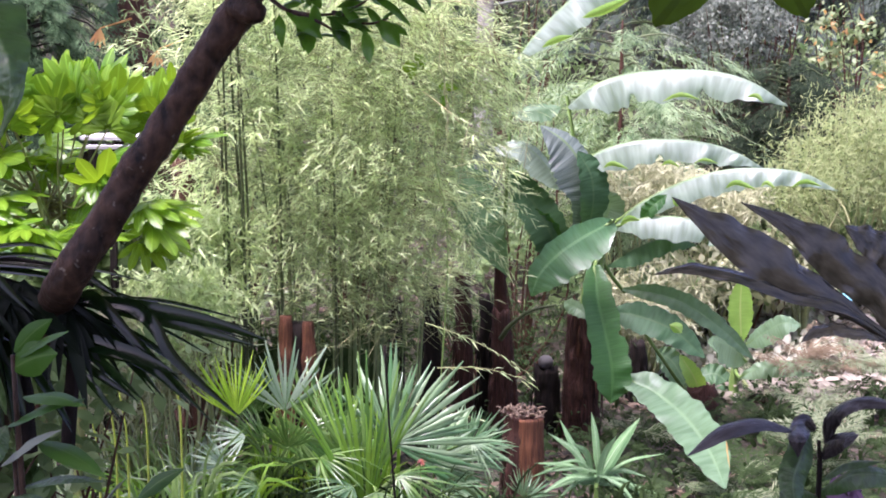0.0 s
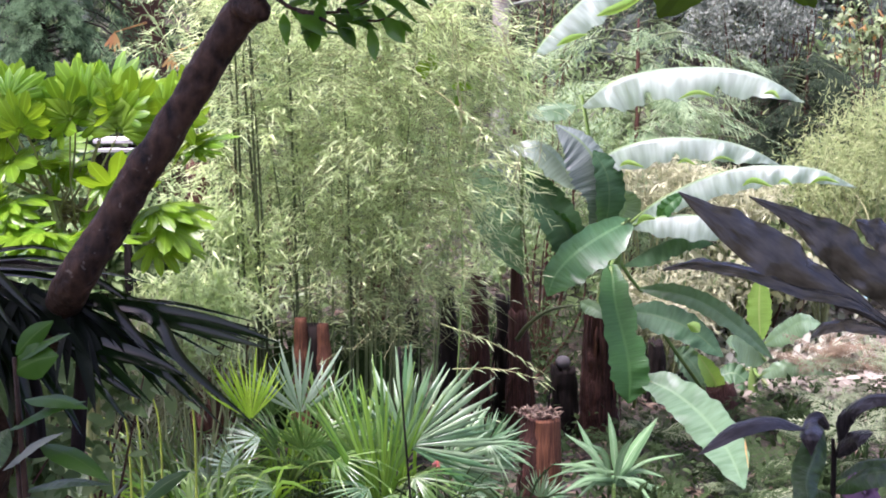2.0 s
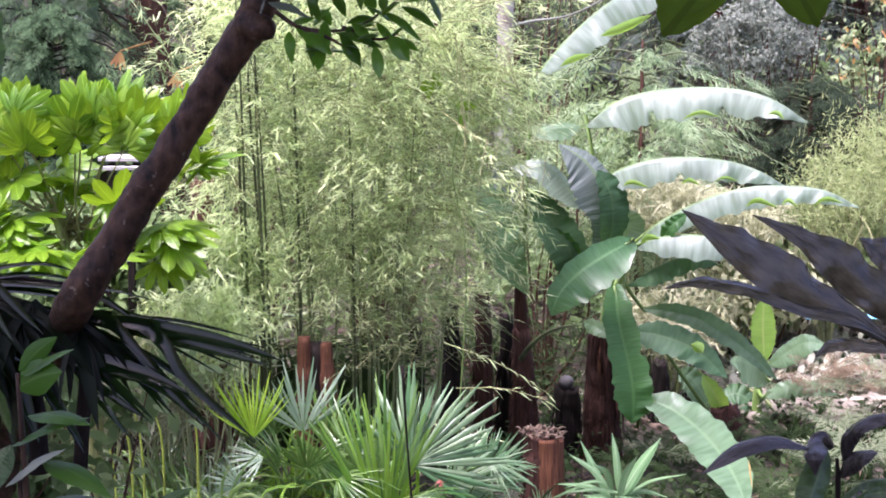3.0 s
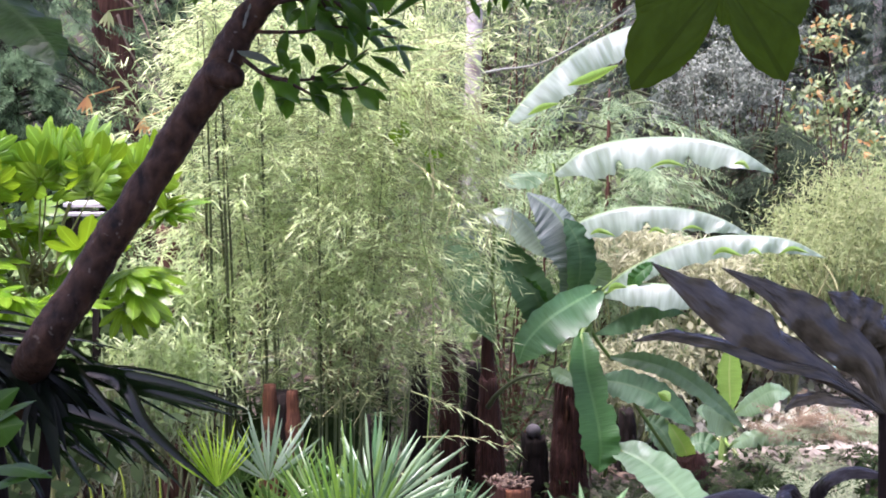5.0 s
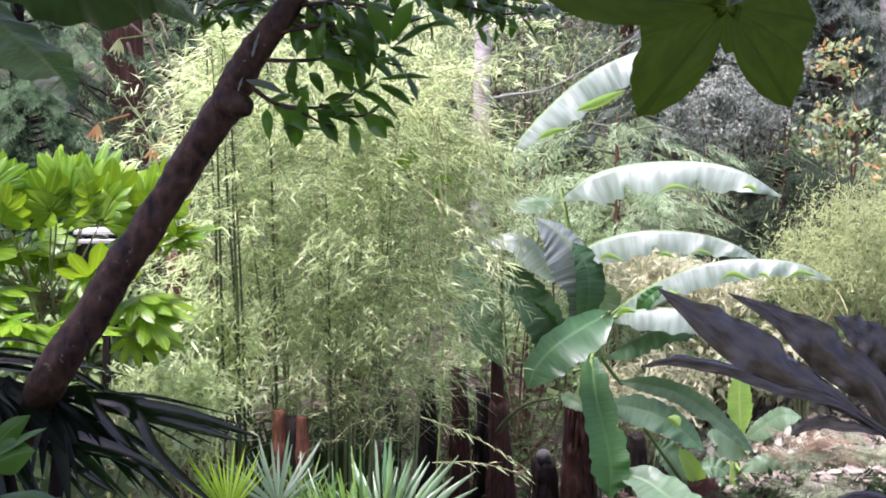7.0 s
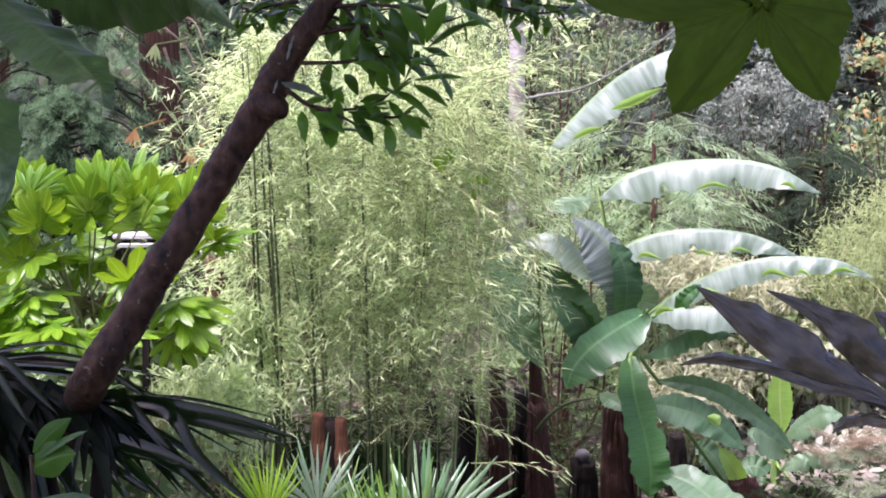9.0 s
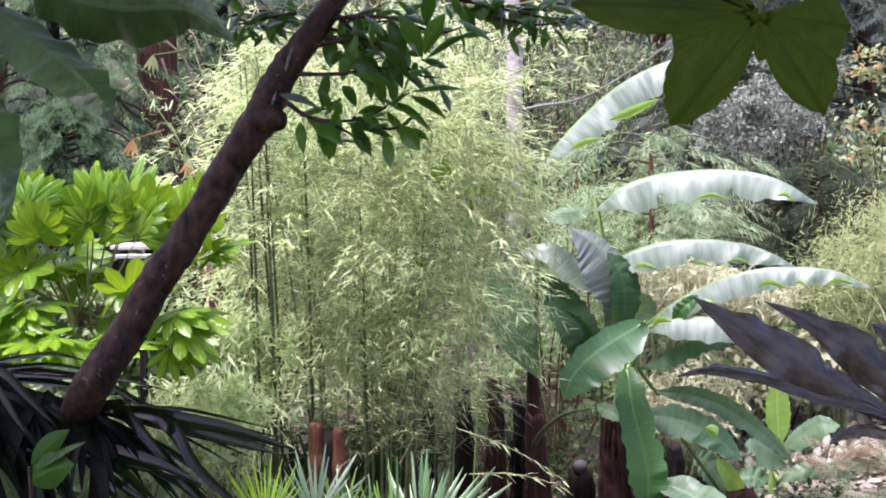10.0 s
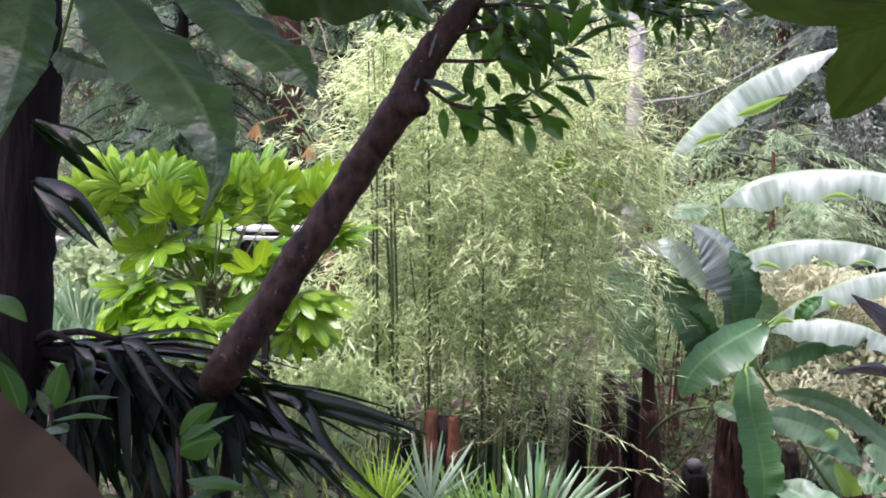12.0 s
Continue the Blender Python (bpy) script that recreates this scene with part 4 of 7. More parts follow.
def build_fatsia():
    base = on_ground(-2.35, 6.0)
    t = thing("fatsia_shrub", base, "bright green shrub with large glossy hand-shaped leaves", "shrub")
    r = np.random.default_rng(5)
    shapes = []
    for k in range(6):
        n = (6, 7, 8)[k % 3]
        lobes = [(-100 + 200 * i / (n - 1) + r.normal(0, 3), (1.0 - 0.34 * abs(i / (n - 1) - 0.5) * 2) * r.uniform(0.88, 1.08), 100 / (n - 1)) for i in range(n)]
        V, F, uv = palmate(lobes, 0.54, 8, 17, 0.16, 0.12 + 0.09 * (k % 3), 0.72, 1.7, 0.02)
        shapes.append(mesh_np("leaf", V, F, M_fatsia, uv))
    core = np.array((-2.451, 5.797, -0.914))
    up, flat, face = ((0.15, -0.25, 1), (0.05, -1.0, 0.35)), ((0.6, -0.6, 0.15), (0, -0.45, 0.95)), ((0.5, -0.4, 0.45), (-0.1, -0.7, 0.8))
    # middle of each spray, its half size across, in depth and up, how many leaves, how they lie
    sprays = (((-2.838, 5.697, -0.265), (0.28, 0.22, 0.07), 17, up), ((-2.614, 5.597, -0.360), (0.20, 0.2, 0.06), 6, up), ((-3.014, 5.697, -0.360), (0.12, 0.15, 0.06), 4, up), ((-2.160, 5.697, -0.253), (0.22, 0.22, 0.07), 13, up), ((-1.855, 5.797, -0.317), (0.14, 0.2, 0.07), 8, up), ((-2.066, 5.597, -0.359), (0.12, 0.12, 0.04), 3, up),
              ((-2.670, 5.797, -0.587), (0.14, 0.2, 0.06), 4, flat), ((-2.107, 5.497, -0.687), (0.08, 0.1, 0.06), 4, face), ((-2.769, 5.597, -0.869), (0.16, 0.2, 0.07), 9, flat), ((-2.359, 5.497, -0.999), (0.22, 0.2, 0.06), 8, flat), ((-1.83, 5.697, -0.885), (0.11, 0.2, 0.07), 5, flat), ((-1.86, 5.597, -1.05), (0.10, 0.2, 0.04), 3, flat),
              ((-1.716, 5.897, -0.507), (0.05, 0.1, 0.04), 3, flat), ((-2.995, 5.597, -1.096), (0.12, 0.2, 0.05), 4, flat), ((-2.634, 5.897, -0.736), (0.2, 0.2, 0.12), 4, flat))
    for mid, half, count, (ahead, face_to) in sprays:
        mid = np.array(mid)
        low = face_to[2] > 0.9
        for k in range(int(count * (1.3 if low else 1.4))):
            off = r.uniform(-1, 1, 3)
            p = mid + off * half
            f = unit(np.array(ahead) + [off[0] * 0.8, 0, 0] + r.normal(0, 0.35, 3))
            n = unit(np.array(face_to) + [off[0] * 0.4, 0, 0] + r.normal(0, 0.28 if low else 0.42, 3))
            piece("leaf", shapes[int(r.integers(0, 6))], pose_of(p, f, n, r.uniform(0.2, 0.3)), t)
            if k % 4:
                continue
            part("stem", tube([core + r.normal(0, 0.06, 3), core + (p - core) * 0.5 + [0, 0.02, -0.05], p], (0.008, 0.006, 0.004), 7, 5), M_fatsia_stem, t)
    for k in range(4):
        part("stem", tube([np.array(base) + r.normal(0, 0.08, 3) * [1, 1, 0], (np.array(base) + core) / 2 + r.normal(0, 0.05, 3), core + r.normal(0, 0.1, 3)], (0.025, 0.02, 0.014), 8, 7), M_fatsia_stem, t)


build_fatsia()


# ---- fan palms ----
def fan_shape(name, mat, n=26, spread=170, droop=0.25, join=0.45, seed=1, width=1.0, fold=0.35):
    """A fan frond of radius 1 whose middle points along +y, its segments folded and split towards the tips."""
    r = np.random.default_rng(seed)
    geos = []
    da = math.radians(spread) / n
    for i in range(n):
        a = -math.radians(spread) / 2 + (i + 0.5) * da + r.normal(0, da * 0.4)
        L = (1 - 0.22 * abs(2 * (i + 0.5) / n - 1) ** 2) * r.uniform(0.72, 1.08)
        dr = droop * r.uniform(0.0, 2.3)
        u = np.array([0.03, 0.25, join, 0.75, 1.0])
        d = np.array([math.sin(a), math.cos(a), 0])
        side = np.array([math.cos(a), -math.sin(a), 0])
        pts = np.outer(u * L, d) + np.outer(-dr * u ** 2.5, [0, 0, 1])
        half = width * np.array([0.03 * da, 0.25 * da * 0.52, join * da * 0.5, join * da * 0.36, 0.004]) * L
        rows = []
        for p, h in zip(pts, half):
            rows += [p - side * h, p + np.array([0, 0, fold * h]), p + side * h]
        geos.append((np.array(rows), [grid(5, 3)]))
    V, F, uv = merge(geos)
    return mesh_np(name, V, F, mat, uv)


def fan_palm(name, base, label, fronds, crown):
    t = thing(name, base, label, "palm", "fan palms")
    for mesh, hub, ahead, normal, size in fronds:
        fr = piece("frond", mesh, pose_of(hub, ahead, normal, size), t)
        ORIGIN[fr.name] = np.array(base, float)
        h, c = np.array(hub), np.array(crown)
        V, F, uv = tube([c, (h + c) / 2 + [0, 0, 0.05], h], (0.011, 0.008, 0.006), 7, 6)
        pet = new("petiole", mesh_np("petiole", V - np.array(base), F, M_petiole))
        pet.parent = t
    return t


def build_fan_palms():
    green = [fan_shape("frond", M_fan, 26, 170, 0.2, 0.45, 3), fan_shape("frond", M_fan, 22, 150, 0.4, 0.4, 4)]
    green.append(fan_shape("frond", M_fan, 20, 95, 0.15, 0.4, 14))
    green.append(fan_shape("frond", M_fan_fresh, 14, 60, 0.12, 0.35, 15, 1.2))
    blue = [fan_shape("frond", M_fan_blue, 32, 178, 0.16, 0.68, 5, 1.0, 0.75), fan_shape("frond", M_fan_blue, 20, 140, 0.3, 0.4, 6)]
    glinting = fan_shape("frond", M_fan_glint, 17, 125, 0.15, 0.4, 8)
    yellow = fan_shape("frond", M_fan_yellow, 24, 112, 0.22, 0.5, 7, 1.0, 0.9)
    FR, TOP = (0.1, -1, 0.25), (0, -0.6, 0.8)
    c = (-1.184, 6.008, -2.623)
    fan_palm("fan_palm", on_ground(c[0], c[1]), "clump of fan palm with yellow-green and pale blue fronds", [
        (yellow, (-1.355, 5.608, -2.105), (-0.1, 0, 1), (0, -0.5, 0.85), 0.40), (glinting, (-1.123, 6.108, -2.193), (0.0, 0.1, 1), FR, 0.50), (green[0], (-0.991, 6.208, -2.310), (0.3, 0.1, 1), FR, 0.44),
        (glinting, (-1.300, 5.608, -2.225), (-0.9, -0.3, 0.1), TOP, 0.25), (glinting, (-1.440, 5.608, -2.400), (-0.75, -0.1, 0.7), TOP, 0.24), (green[1], (-1.239, 5.908, -2.341), (-0.5, -0.3, 0.2), FR, 0.34),
        (green[1], (-1.029, 5.908, -2.302), (0.4, -0.3, -0.1), FR, 0.36), (green[0], (-1.330, 6.308, -2.265), (-0.3, 0, 1), FR, 0.40), (green[1], (-1.280, 5.708, -2.461), (-0.6, -0.4, -0.3), TOP, 0.36),
        (glinting, (-0.793, 6.008, -2.255), (0.6, -0.2, -0.6), TOP, 0.30), (green[0], (-1.070, 5.808, -2.346), (0.0, -0.3, 0.8), FR, 0.30), (green[1], (-0.870, 5.708, -2.386), (0.5, -0.4, 0.1), TOP, 0.32), (blue[1], (-1.232, 5.608, -2.535), (-0.3, -0.5, 0.3), TOP, 0.26)], c)
    c = (-0.575, 5.908, -2.694)
    fan_palm("fan_palm", on_ground(c[0], c[1]), "large fan palm with broad glossy blue-green fronds", [
        (blue[0], (-0.436, 5.908, -2.350), (0.62, 0.1, 0.8), (-0.1, -1, 0.35), 0.64), (green[2], (-0.587, 5.808, -2.591), (-0.12, 0, 1), FR, 0.80), (green[2], (-0.716, 5.908, -2.623), (-0.35, 0, 1), (0.3, -1, 0.2), 0.66), (green[3], (-0.597, 5.708, -2.754), (-0.06, -0.05, 1), (0.4, -0.9, 0.2), 0.85),
        (blue[0], (-0.194, 6.108, -2.532), (0.8, -0.1, 0.35), (0, -0.8, 0.7), 0.46), (blue[0], (0.022, 6.308, -2.514), (0.5, 0, 0.7), FR, 0.34), (green[1], (-0.750, 5.908, -2.443), (-0.5, 0, 0.9), FR, 0.55),
        (green[1], (-0.392, 5.708, -2.487), (0.6, -0.4, -0.2), TOP, 0.42), (blue[1], (-0.120, 5.908, -2.617), (0.6, -0.4, -0.3), TOP, 0.36), (green[1], (-0.523, 5.608, -2.562), (0.1, -0.5, -0.2), TOP, 0.38), (blue[1], (-0.658, 5.608, -2.529), (-0.4, -0.5, 0.1), TOP, 0.3),
        (blue[1], (0.053, 6.008, -2.355), (0.9, -0.2, -0.2), TOP, 0.30)], c)
    c = (0.455, 6.108, -2.822)
    fan_palm("fan_palm", on_ground(c[0], c[1]), "small fan palm frond beside the log post", [(blue[1], (0.376, 6.008, -2.709), (0.15, -0.1, 1), FR, 0.18), (blue[1], (0.405, 6.008, -2.723), (0.9, -0.1, 0.35), (0, -1, 0.5), 0.18), (green[1], (0.232, 5.908, -2.758), (-0.7, -0.2, 0.4), TOP, 0.25)], c)
    # broad-bladed striped palm
    c = np.array((0.886, 6.408, -2.724))
    g = on_ground(c[0], c[1])
    lp = thing("lady_palm", g, "low palm with broad pale-striped leaf segments", "palm", "fan palms")
    part("stem", tube([g, tuple(c - [0, 0, 0.02])], (0.02, 0.014), 6, 7), M_petiole, lp)
    tips = [((0.649, 6.508, -2.346), 0.036), ((0.856, 6.508, -2.294), 0.026), ((1.163, 6.408, -2.303), 0.052), ((0.561, 6.408, -2.408), 0.026), ((0.716, 6.308, -2.450), 0.026), ((0.999, 6.308, -2.398), 0.03)]
    for k in range(20):
        a = rng.uniform(-3.7, -2.5) if k % 2 else rng.uniform(-0.75, 0.6)
        q = rng.uniform(0.2, 0.5)
        tips.append((c + [q * math.cos(a), -0.3 * rng.uniform(-0.2, 1), q * math.sin(a) * 0.75 + rng.uniform(-0.04, 0.06)], rng.uniform(0.010, 0.021)))
    for tip, w in tips:
        e = np.array(tip)
        s0 = c + [rng.normal(0, 0.02), rng.normal(0, 0.02), rng.uniform(-0.05, 0.06)]
        m = (s0 + e) / 2 + [rng.normal(0, 0.015), 0, rng.uniform(0.02, 0.09)]
        part("leaf", blade([s0, s0 * 0.6 + m * 0.4, m, e], w, (rng.normal(0.1, 0.35), -0.8, 0.7), 14, 5, 0.3, 0.1, 3, (0.2, 0.7, 1, 1, 0.75, 0.05)), M_variegated, lp)
    # pale broad-bladed palms behind the shrub
    for (x, y, z), s in (((-2.525, 7.932, -1.611), 0.42), ((-3.076, 7.932, -1.611), 0.42), ((-2.098, 8.132, -1.642), 0.36), ((-4.290, 8.332, -1.494), 0.5), ((-4.001, 8.132, -1.684), 0.45), ((-4.427, 8.332, -1.671), 0.4)):
        fr = [(blue[int(k % 2)], (x + rng.normal(0, 0.08), y + rng.normal(0, 0.1), z + rng.normal(0, 0.05)), (rng.normal(0, 0.7), -0.2, 0.7), (rng.normal(0, 0.3), -1, 0.5), s * rng.uniform(0.7, 1.1)) for k in range(6)]
        fan_palm("fan_palm", on_ground(x, y), "pale green low fan palm in the undergrowth", fr, (x, y, z - 0.3))
    # a thin dark cane standing among the palms
    a, b2 = (-0.400, 5.508, -2.667), (-0.466, 5.508, -1.647)
    g = on_ground(a[0], a[1])
    cane = thing("dead_cane", g, "thin dark dead cane among the palms", "stick")
    part("cane", tube([g, a, (-0.439, 5.508, -2.119), b2], (0.008, 0.007, 0.006, 0.009), 14, 6, 0.15, 20), M_dark_bark, cane)


build_fan_palms()


# ---- leaning tree with glossy leaves ----
def leaf_cloud(r, lines, per, spread, size, hang=0.6):
    """Leaves along twigs: places, directions, normals and sizes."""
    P, D, N, S = [], [], [], []
    for line in lines:
        q = spline(line, 24)
        e = unit(q[-1] - q[0])
        for k in range(per):
            i = int(r.integers(4, 24))
            P.append(q[i] + r.normal(0, spread, 3))
            D.append(e * r.uniform(0.1, 0.9) + r.normal(0, 0.6, 3) + [0, 0, -hang * r.uniform(0, 1)])
            N.append([r.normal(0, 0.5), r.normal(-0.5, 0.5), 1])
            S.append(r.uniform(*size))
    return np.array(P), np.array(D), np.array(N), np.array(S)


LEANING = []


def build_leaning_tree():
    base = on_ground(-2.35, 3.3)
    t = thing("leaning_tree", base, "leaning tree with smooth reddish dark bark and glossy leaves", "tree")
    LEANING.append(t)
    trunk = [base, (-1.889, 2.950, -1.415), (-1.553, 2.550, -0.954), (-1.385, 2.232, -0.751), (-1.254, 2.232, -0.563), (-1.139, 2.232, -0.376), (-1.009, 2.232, -0.190), (-0.895, 2.232, -0.004), (-0.794, 2.232, 0.143), (-0.750, 2.232, 0.231), (-0.670, 2.232, 0.354), (-0.579, 2.232, 0.472), (-0.443, 2.232, 0.690), (-0.290, 2.132, 1.008)]
    part("trunk", tube(trunk, (0.078, 0.071, 0.066, 0.064, 0.062, 0.059, 0.056, 0.054, 0.060, 0.057, 0.046, 0.042, 0.036, 0.03), 200, 30, 0.24, 13), M_bark, t)
    part("knot", tube([(-0.783, 2.202, 0.160), (-0.726, 2.152, 0.136), (-0.705, 2.132, 0.112)], (0.055, 0.042, 0.012), 12, 12, 0.15, 14), M_bark, t, "knotty branch stub")
    for a, b, c in (((-0.726, 2.157, 0.230), (-0.745, 2.157, 0.176), (-0.763, 2.152, 0.125)), ((-0.672, 2.172, 0.375), (-0.685, 2.172, 0.339), (-0.698, 2.172, 0.294))):
        part("lichen", blade([a, b, c], 0.007, (0.3, -1, 0.2), 14, 3, 0.3, 0.5, 3, (0.1, 0.7, 0.3, 1, 0.5, 0.8, 0.1)), M_lichen, t, "pale grey lichen streak")
    r = np.random.default_rng(21)
    lines = [[(-0.697, 2.182, 0.195), (-0.600, 2.132, 0.139), (-0.433, 2.082, 0.137), (-0.287, 2.032, 0.223)], [(-0.651, 2.232, 0.372), (-0.436, 2.132, 0.390), (-0.270, 2.032, 0.275), (-0.199, 2.032, 0.258)], [(-0.582, 2.232, 0.469), (-0.364, 2.132, 0.461), (-0.200, 2.082, 0.403), (-0.120, 2.032, 0.415)],
             [(-0.600, 2.132, 0.139), (-0.500, 2.032, 0.100), (-0.430, 2.032, 0.056)], [(-0.469, 2.082, 0.137), (-0.359, 2.032, 0.100), (-0.288, 2.032, 0.117)], [(-0.704, 2.232, 0.290), (-0.509, 2.132, 0.282), (-0.401, 2.132, 0.300), (-0.293, 2.132, 0.283)], [(-0.610, 2.232, 0.427), (-0.482, 2.232, 0.381), (-0.371, 2.232, 0.381), (-0.261, 2.232, 0.345)],
             [(-0.554, 2.232, 0.509), (-0.441, 2.182, 0.377), (-0.365, 2.132, 0.229)], [(-0.678, 2.332, 0.502), (-0.791, 2.332, 0.483), (-0.885, 2.332, 0.465)], [(-0.452, 2.332, 0.577), (-0.154, 2.432, 0.552), (0.153, 2.432, 0.486), (0.288, 2.432, 0.476)], [(-0.302, 2.332, 0.577), (-0.039, 2.432, 0.533), (0.191, 2.432, 0.505)], [(-0.592, 2.232, 0.454), (-0.486, 2.282, 0.423), (-0.374, 2.282, 0.460)]]
    for l in lines:
        part("branch", tube(l, (0.008, 0.006, 0.004, 0.002), 16, 6, 0.1), M_bark, t)
    per = [9, 10, 14, 6, 8, 8, 10, 9, 12, 22, 20, 12]
    geos = [leaf_cloud(r, [l], n, 0.02, (0.075, 0.14)) for l, n in zip(lines, per)]
    P, D, N, S = [np.concatenate([g[i] for g in geos]) for i in range(4)]
    V, F, uv = blade([(0, 0, 0), (0, 0.5, 0.02), (0, 1, -0.14)], 0.21, (0, 0, 1), 9, 5, 0.25, 0.1, 2, (0.1, 0.75, 1, 0.8, 0.05))
    me = mesh_np("leaf", V, F, M_tree_leaf, uv)
    for p, d, n, s in zip(P, D, N, S):
        piece("leaf", me, pose_of(p, d, n, s), t)
    # the larger leaves of the twig over the bamboo: base, tip, half width
    for a, e, w, n in (((-0.563, 2.050, 0.167), (-0.539, 2.030, 0.279), 0.020, (0.6, -1, 0.2)), ((-0.537, 2.050, 0.153), (-0.576, 2.030, 0.226), 0.018, (-0.5, -1, 0.4)), ((-0.635, 2.050, 0.125), (-0.624, 2.030, 0.022), 0.020, (0.3, -1, 0.2)), ((-0.571, 2.040, 0.121), (-0.554, 2.020, 0.010), 0.016, (0.5, -1, 0.1)), ((-0.593, 2.040, 0.121), (-0.494, 2.000, 0.050), 0.030, (0.1, -0.8, 0.6)),
                       ((-0.474, 2.040, 0.118), (-0.404, 2.000, 0.010), 0.021, (0.3, -1, 0.3)), ((-0.489, 2.060, 0.122), (-0.337, 2.020, 0.071), 0.022, (0, -0.7, 0.7)), ((-0.458, 2.060, 0.171), (-0.499, 2.030, 0.237), 0.020, (-0.4, -1, 0.4)), ((-0.438, 2.050, 0.153), (-0.365, 2.020, 0.068), 0.020, (0.4, -1, 0.3)), ((-0.341, 2.040, 0.188), (-0.214, 2.000, 0.088), 0.016, (0.2, -1, 0.5)),
                       ((-0.279, 2.030, 0.216), (-0.112, 1.980, 0.218), 0.021, (0, -0.6, 0.9)), ((-0.279, 2.030, 0.202), (-0.170, 1.980, 0.128), 0.020, (0.2, -0.8, 0.6)), ((-0.337, 2.040, 0.237), (-0.467, 2.000, 0.273), 0.026, (-0.1, -0.8, 0.8)), ((-0.288, 2.050, 0.259), (-0.377, 2.020, 0.375), 0.026, (-0.5, -0.9, 0.3)), ((-0.245, 2.040, 0.325), (-0.316, 2.000, 0.453), 0.030, (-0.3, -1, 0.4)),
                       ((-0.238, 2.040, 0.332), (-0.170, 2.000, 0.456), 0.028, (0.4, -1, 0.3)), ((-0.231, 2.040, 0.321), (-0.096, 2.000, 0.391), 0.022, (0, -0.7, 0.8)), ((-0.262, 2.060, 0.260), (-0.273, 2.030, 0.307), 0.014, (0.5, -1, 0)), ((-0.310, 2.060, 0.228), (-0.347, 2.030, 0.303), 0.020, (-0.4, -1, 0.2)), ((-0.433, 2.080, 0.140), (-0.456, 2.050, 0.090), 0.015, (0.2, -1, 0.2)), ((-0.361, 2.070, 0.154), (-0.299, 2.040, 0.058), 0.016, (0.3, -1, 0.3)), ((-0.505, 2.080, 0.146), (-0.540, 2.050, 0.185), 0.018, (-0.3, -1, 0.5))):
        a, e = np.array(a), np.array(e)
        part("leaf", blade([a, (a + e) / 2 + [0, -0.01, 0.012], e], w, n, 12, 5, 0.25, 0.15, 2, (0.1, 0.7, 1, 0.9, 0.55, 0.03)), M_tree_leaf, t)
    # two shining leaves, their sheen put in as a grey leaf colour
    for a, e, w in (((-0.696, 2.030, 0.215), (-0.559, 2.000, 0.162), 0.024), ((-0.248, 2.020, 0.316), (-0.285, 2.000, 0.367), 0.011)):
        a, e = np.array(a), np.array(e)
        part("leaf", blade([a, (a + e) / 2 + [0, -0.01, 0.01], e], w, (0, -0.6, 1), 12, 5, 0.15, 0.1, 2, (0.1, 0.8, 1, 0.8, 0.4, 0.05)), M_grey, t, "leaf with a painted silvery sheen")
    # dark small leaves packed behind the trunk's upper end
    inner = [[(-0.574, 2.400, 0.435), (-0.460, 2.400, 0.397), (-0.345, 2.400, 0.435)], [(-0.536, 2.400, 0.359), (-0.460, 2.400, 0.340), (-0.383, 2.400, 0.359)], [(-0.554, 2.400, 0.491), (-0.440, 2.400, 0.473), (-0.306, 2.400, 0.491)], [(-0.897, 2.400, 0.495), (-0.802, 2.400, 0.472), (-0.688, 2.400, 0.484)], [(-0.021, 2.350, 0.482), (0.112, 2.350, 0.452), (0.225, 2.350, 0.460)]]
    for l in inner:
        P, D, N, S = leaf_cloud(r, [l], 26, 0.025, (0.05, 0.085))
        part("twig", tube(l, (0.005, 0.004, 0.002), 10, 5), M_bark, t)
        for p, d, n, z in zip(P, D, N, S):
            piece("leaf", me, pose_of(p, d, n, z), t)


build_leaning_tree()


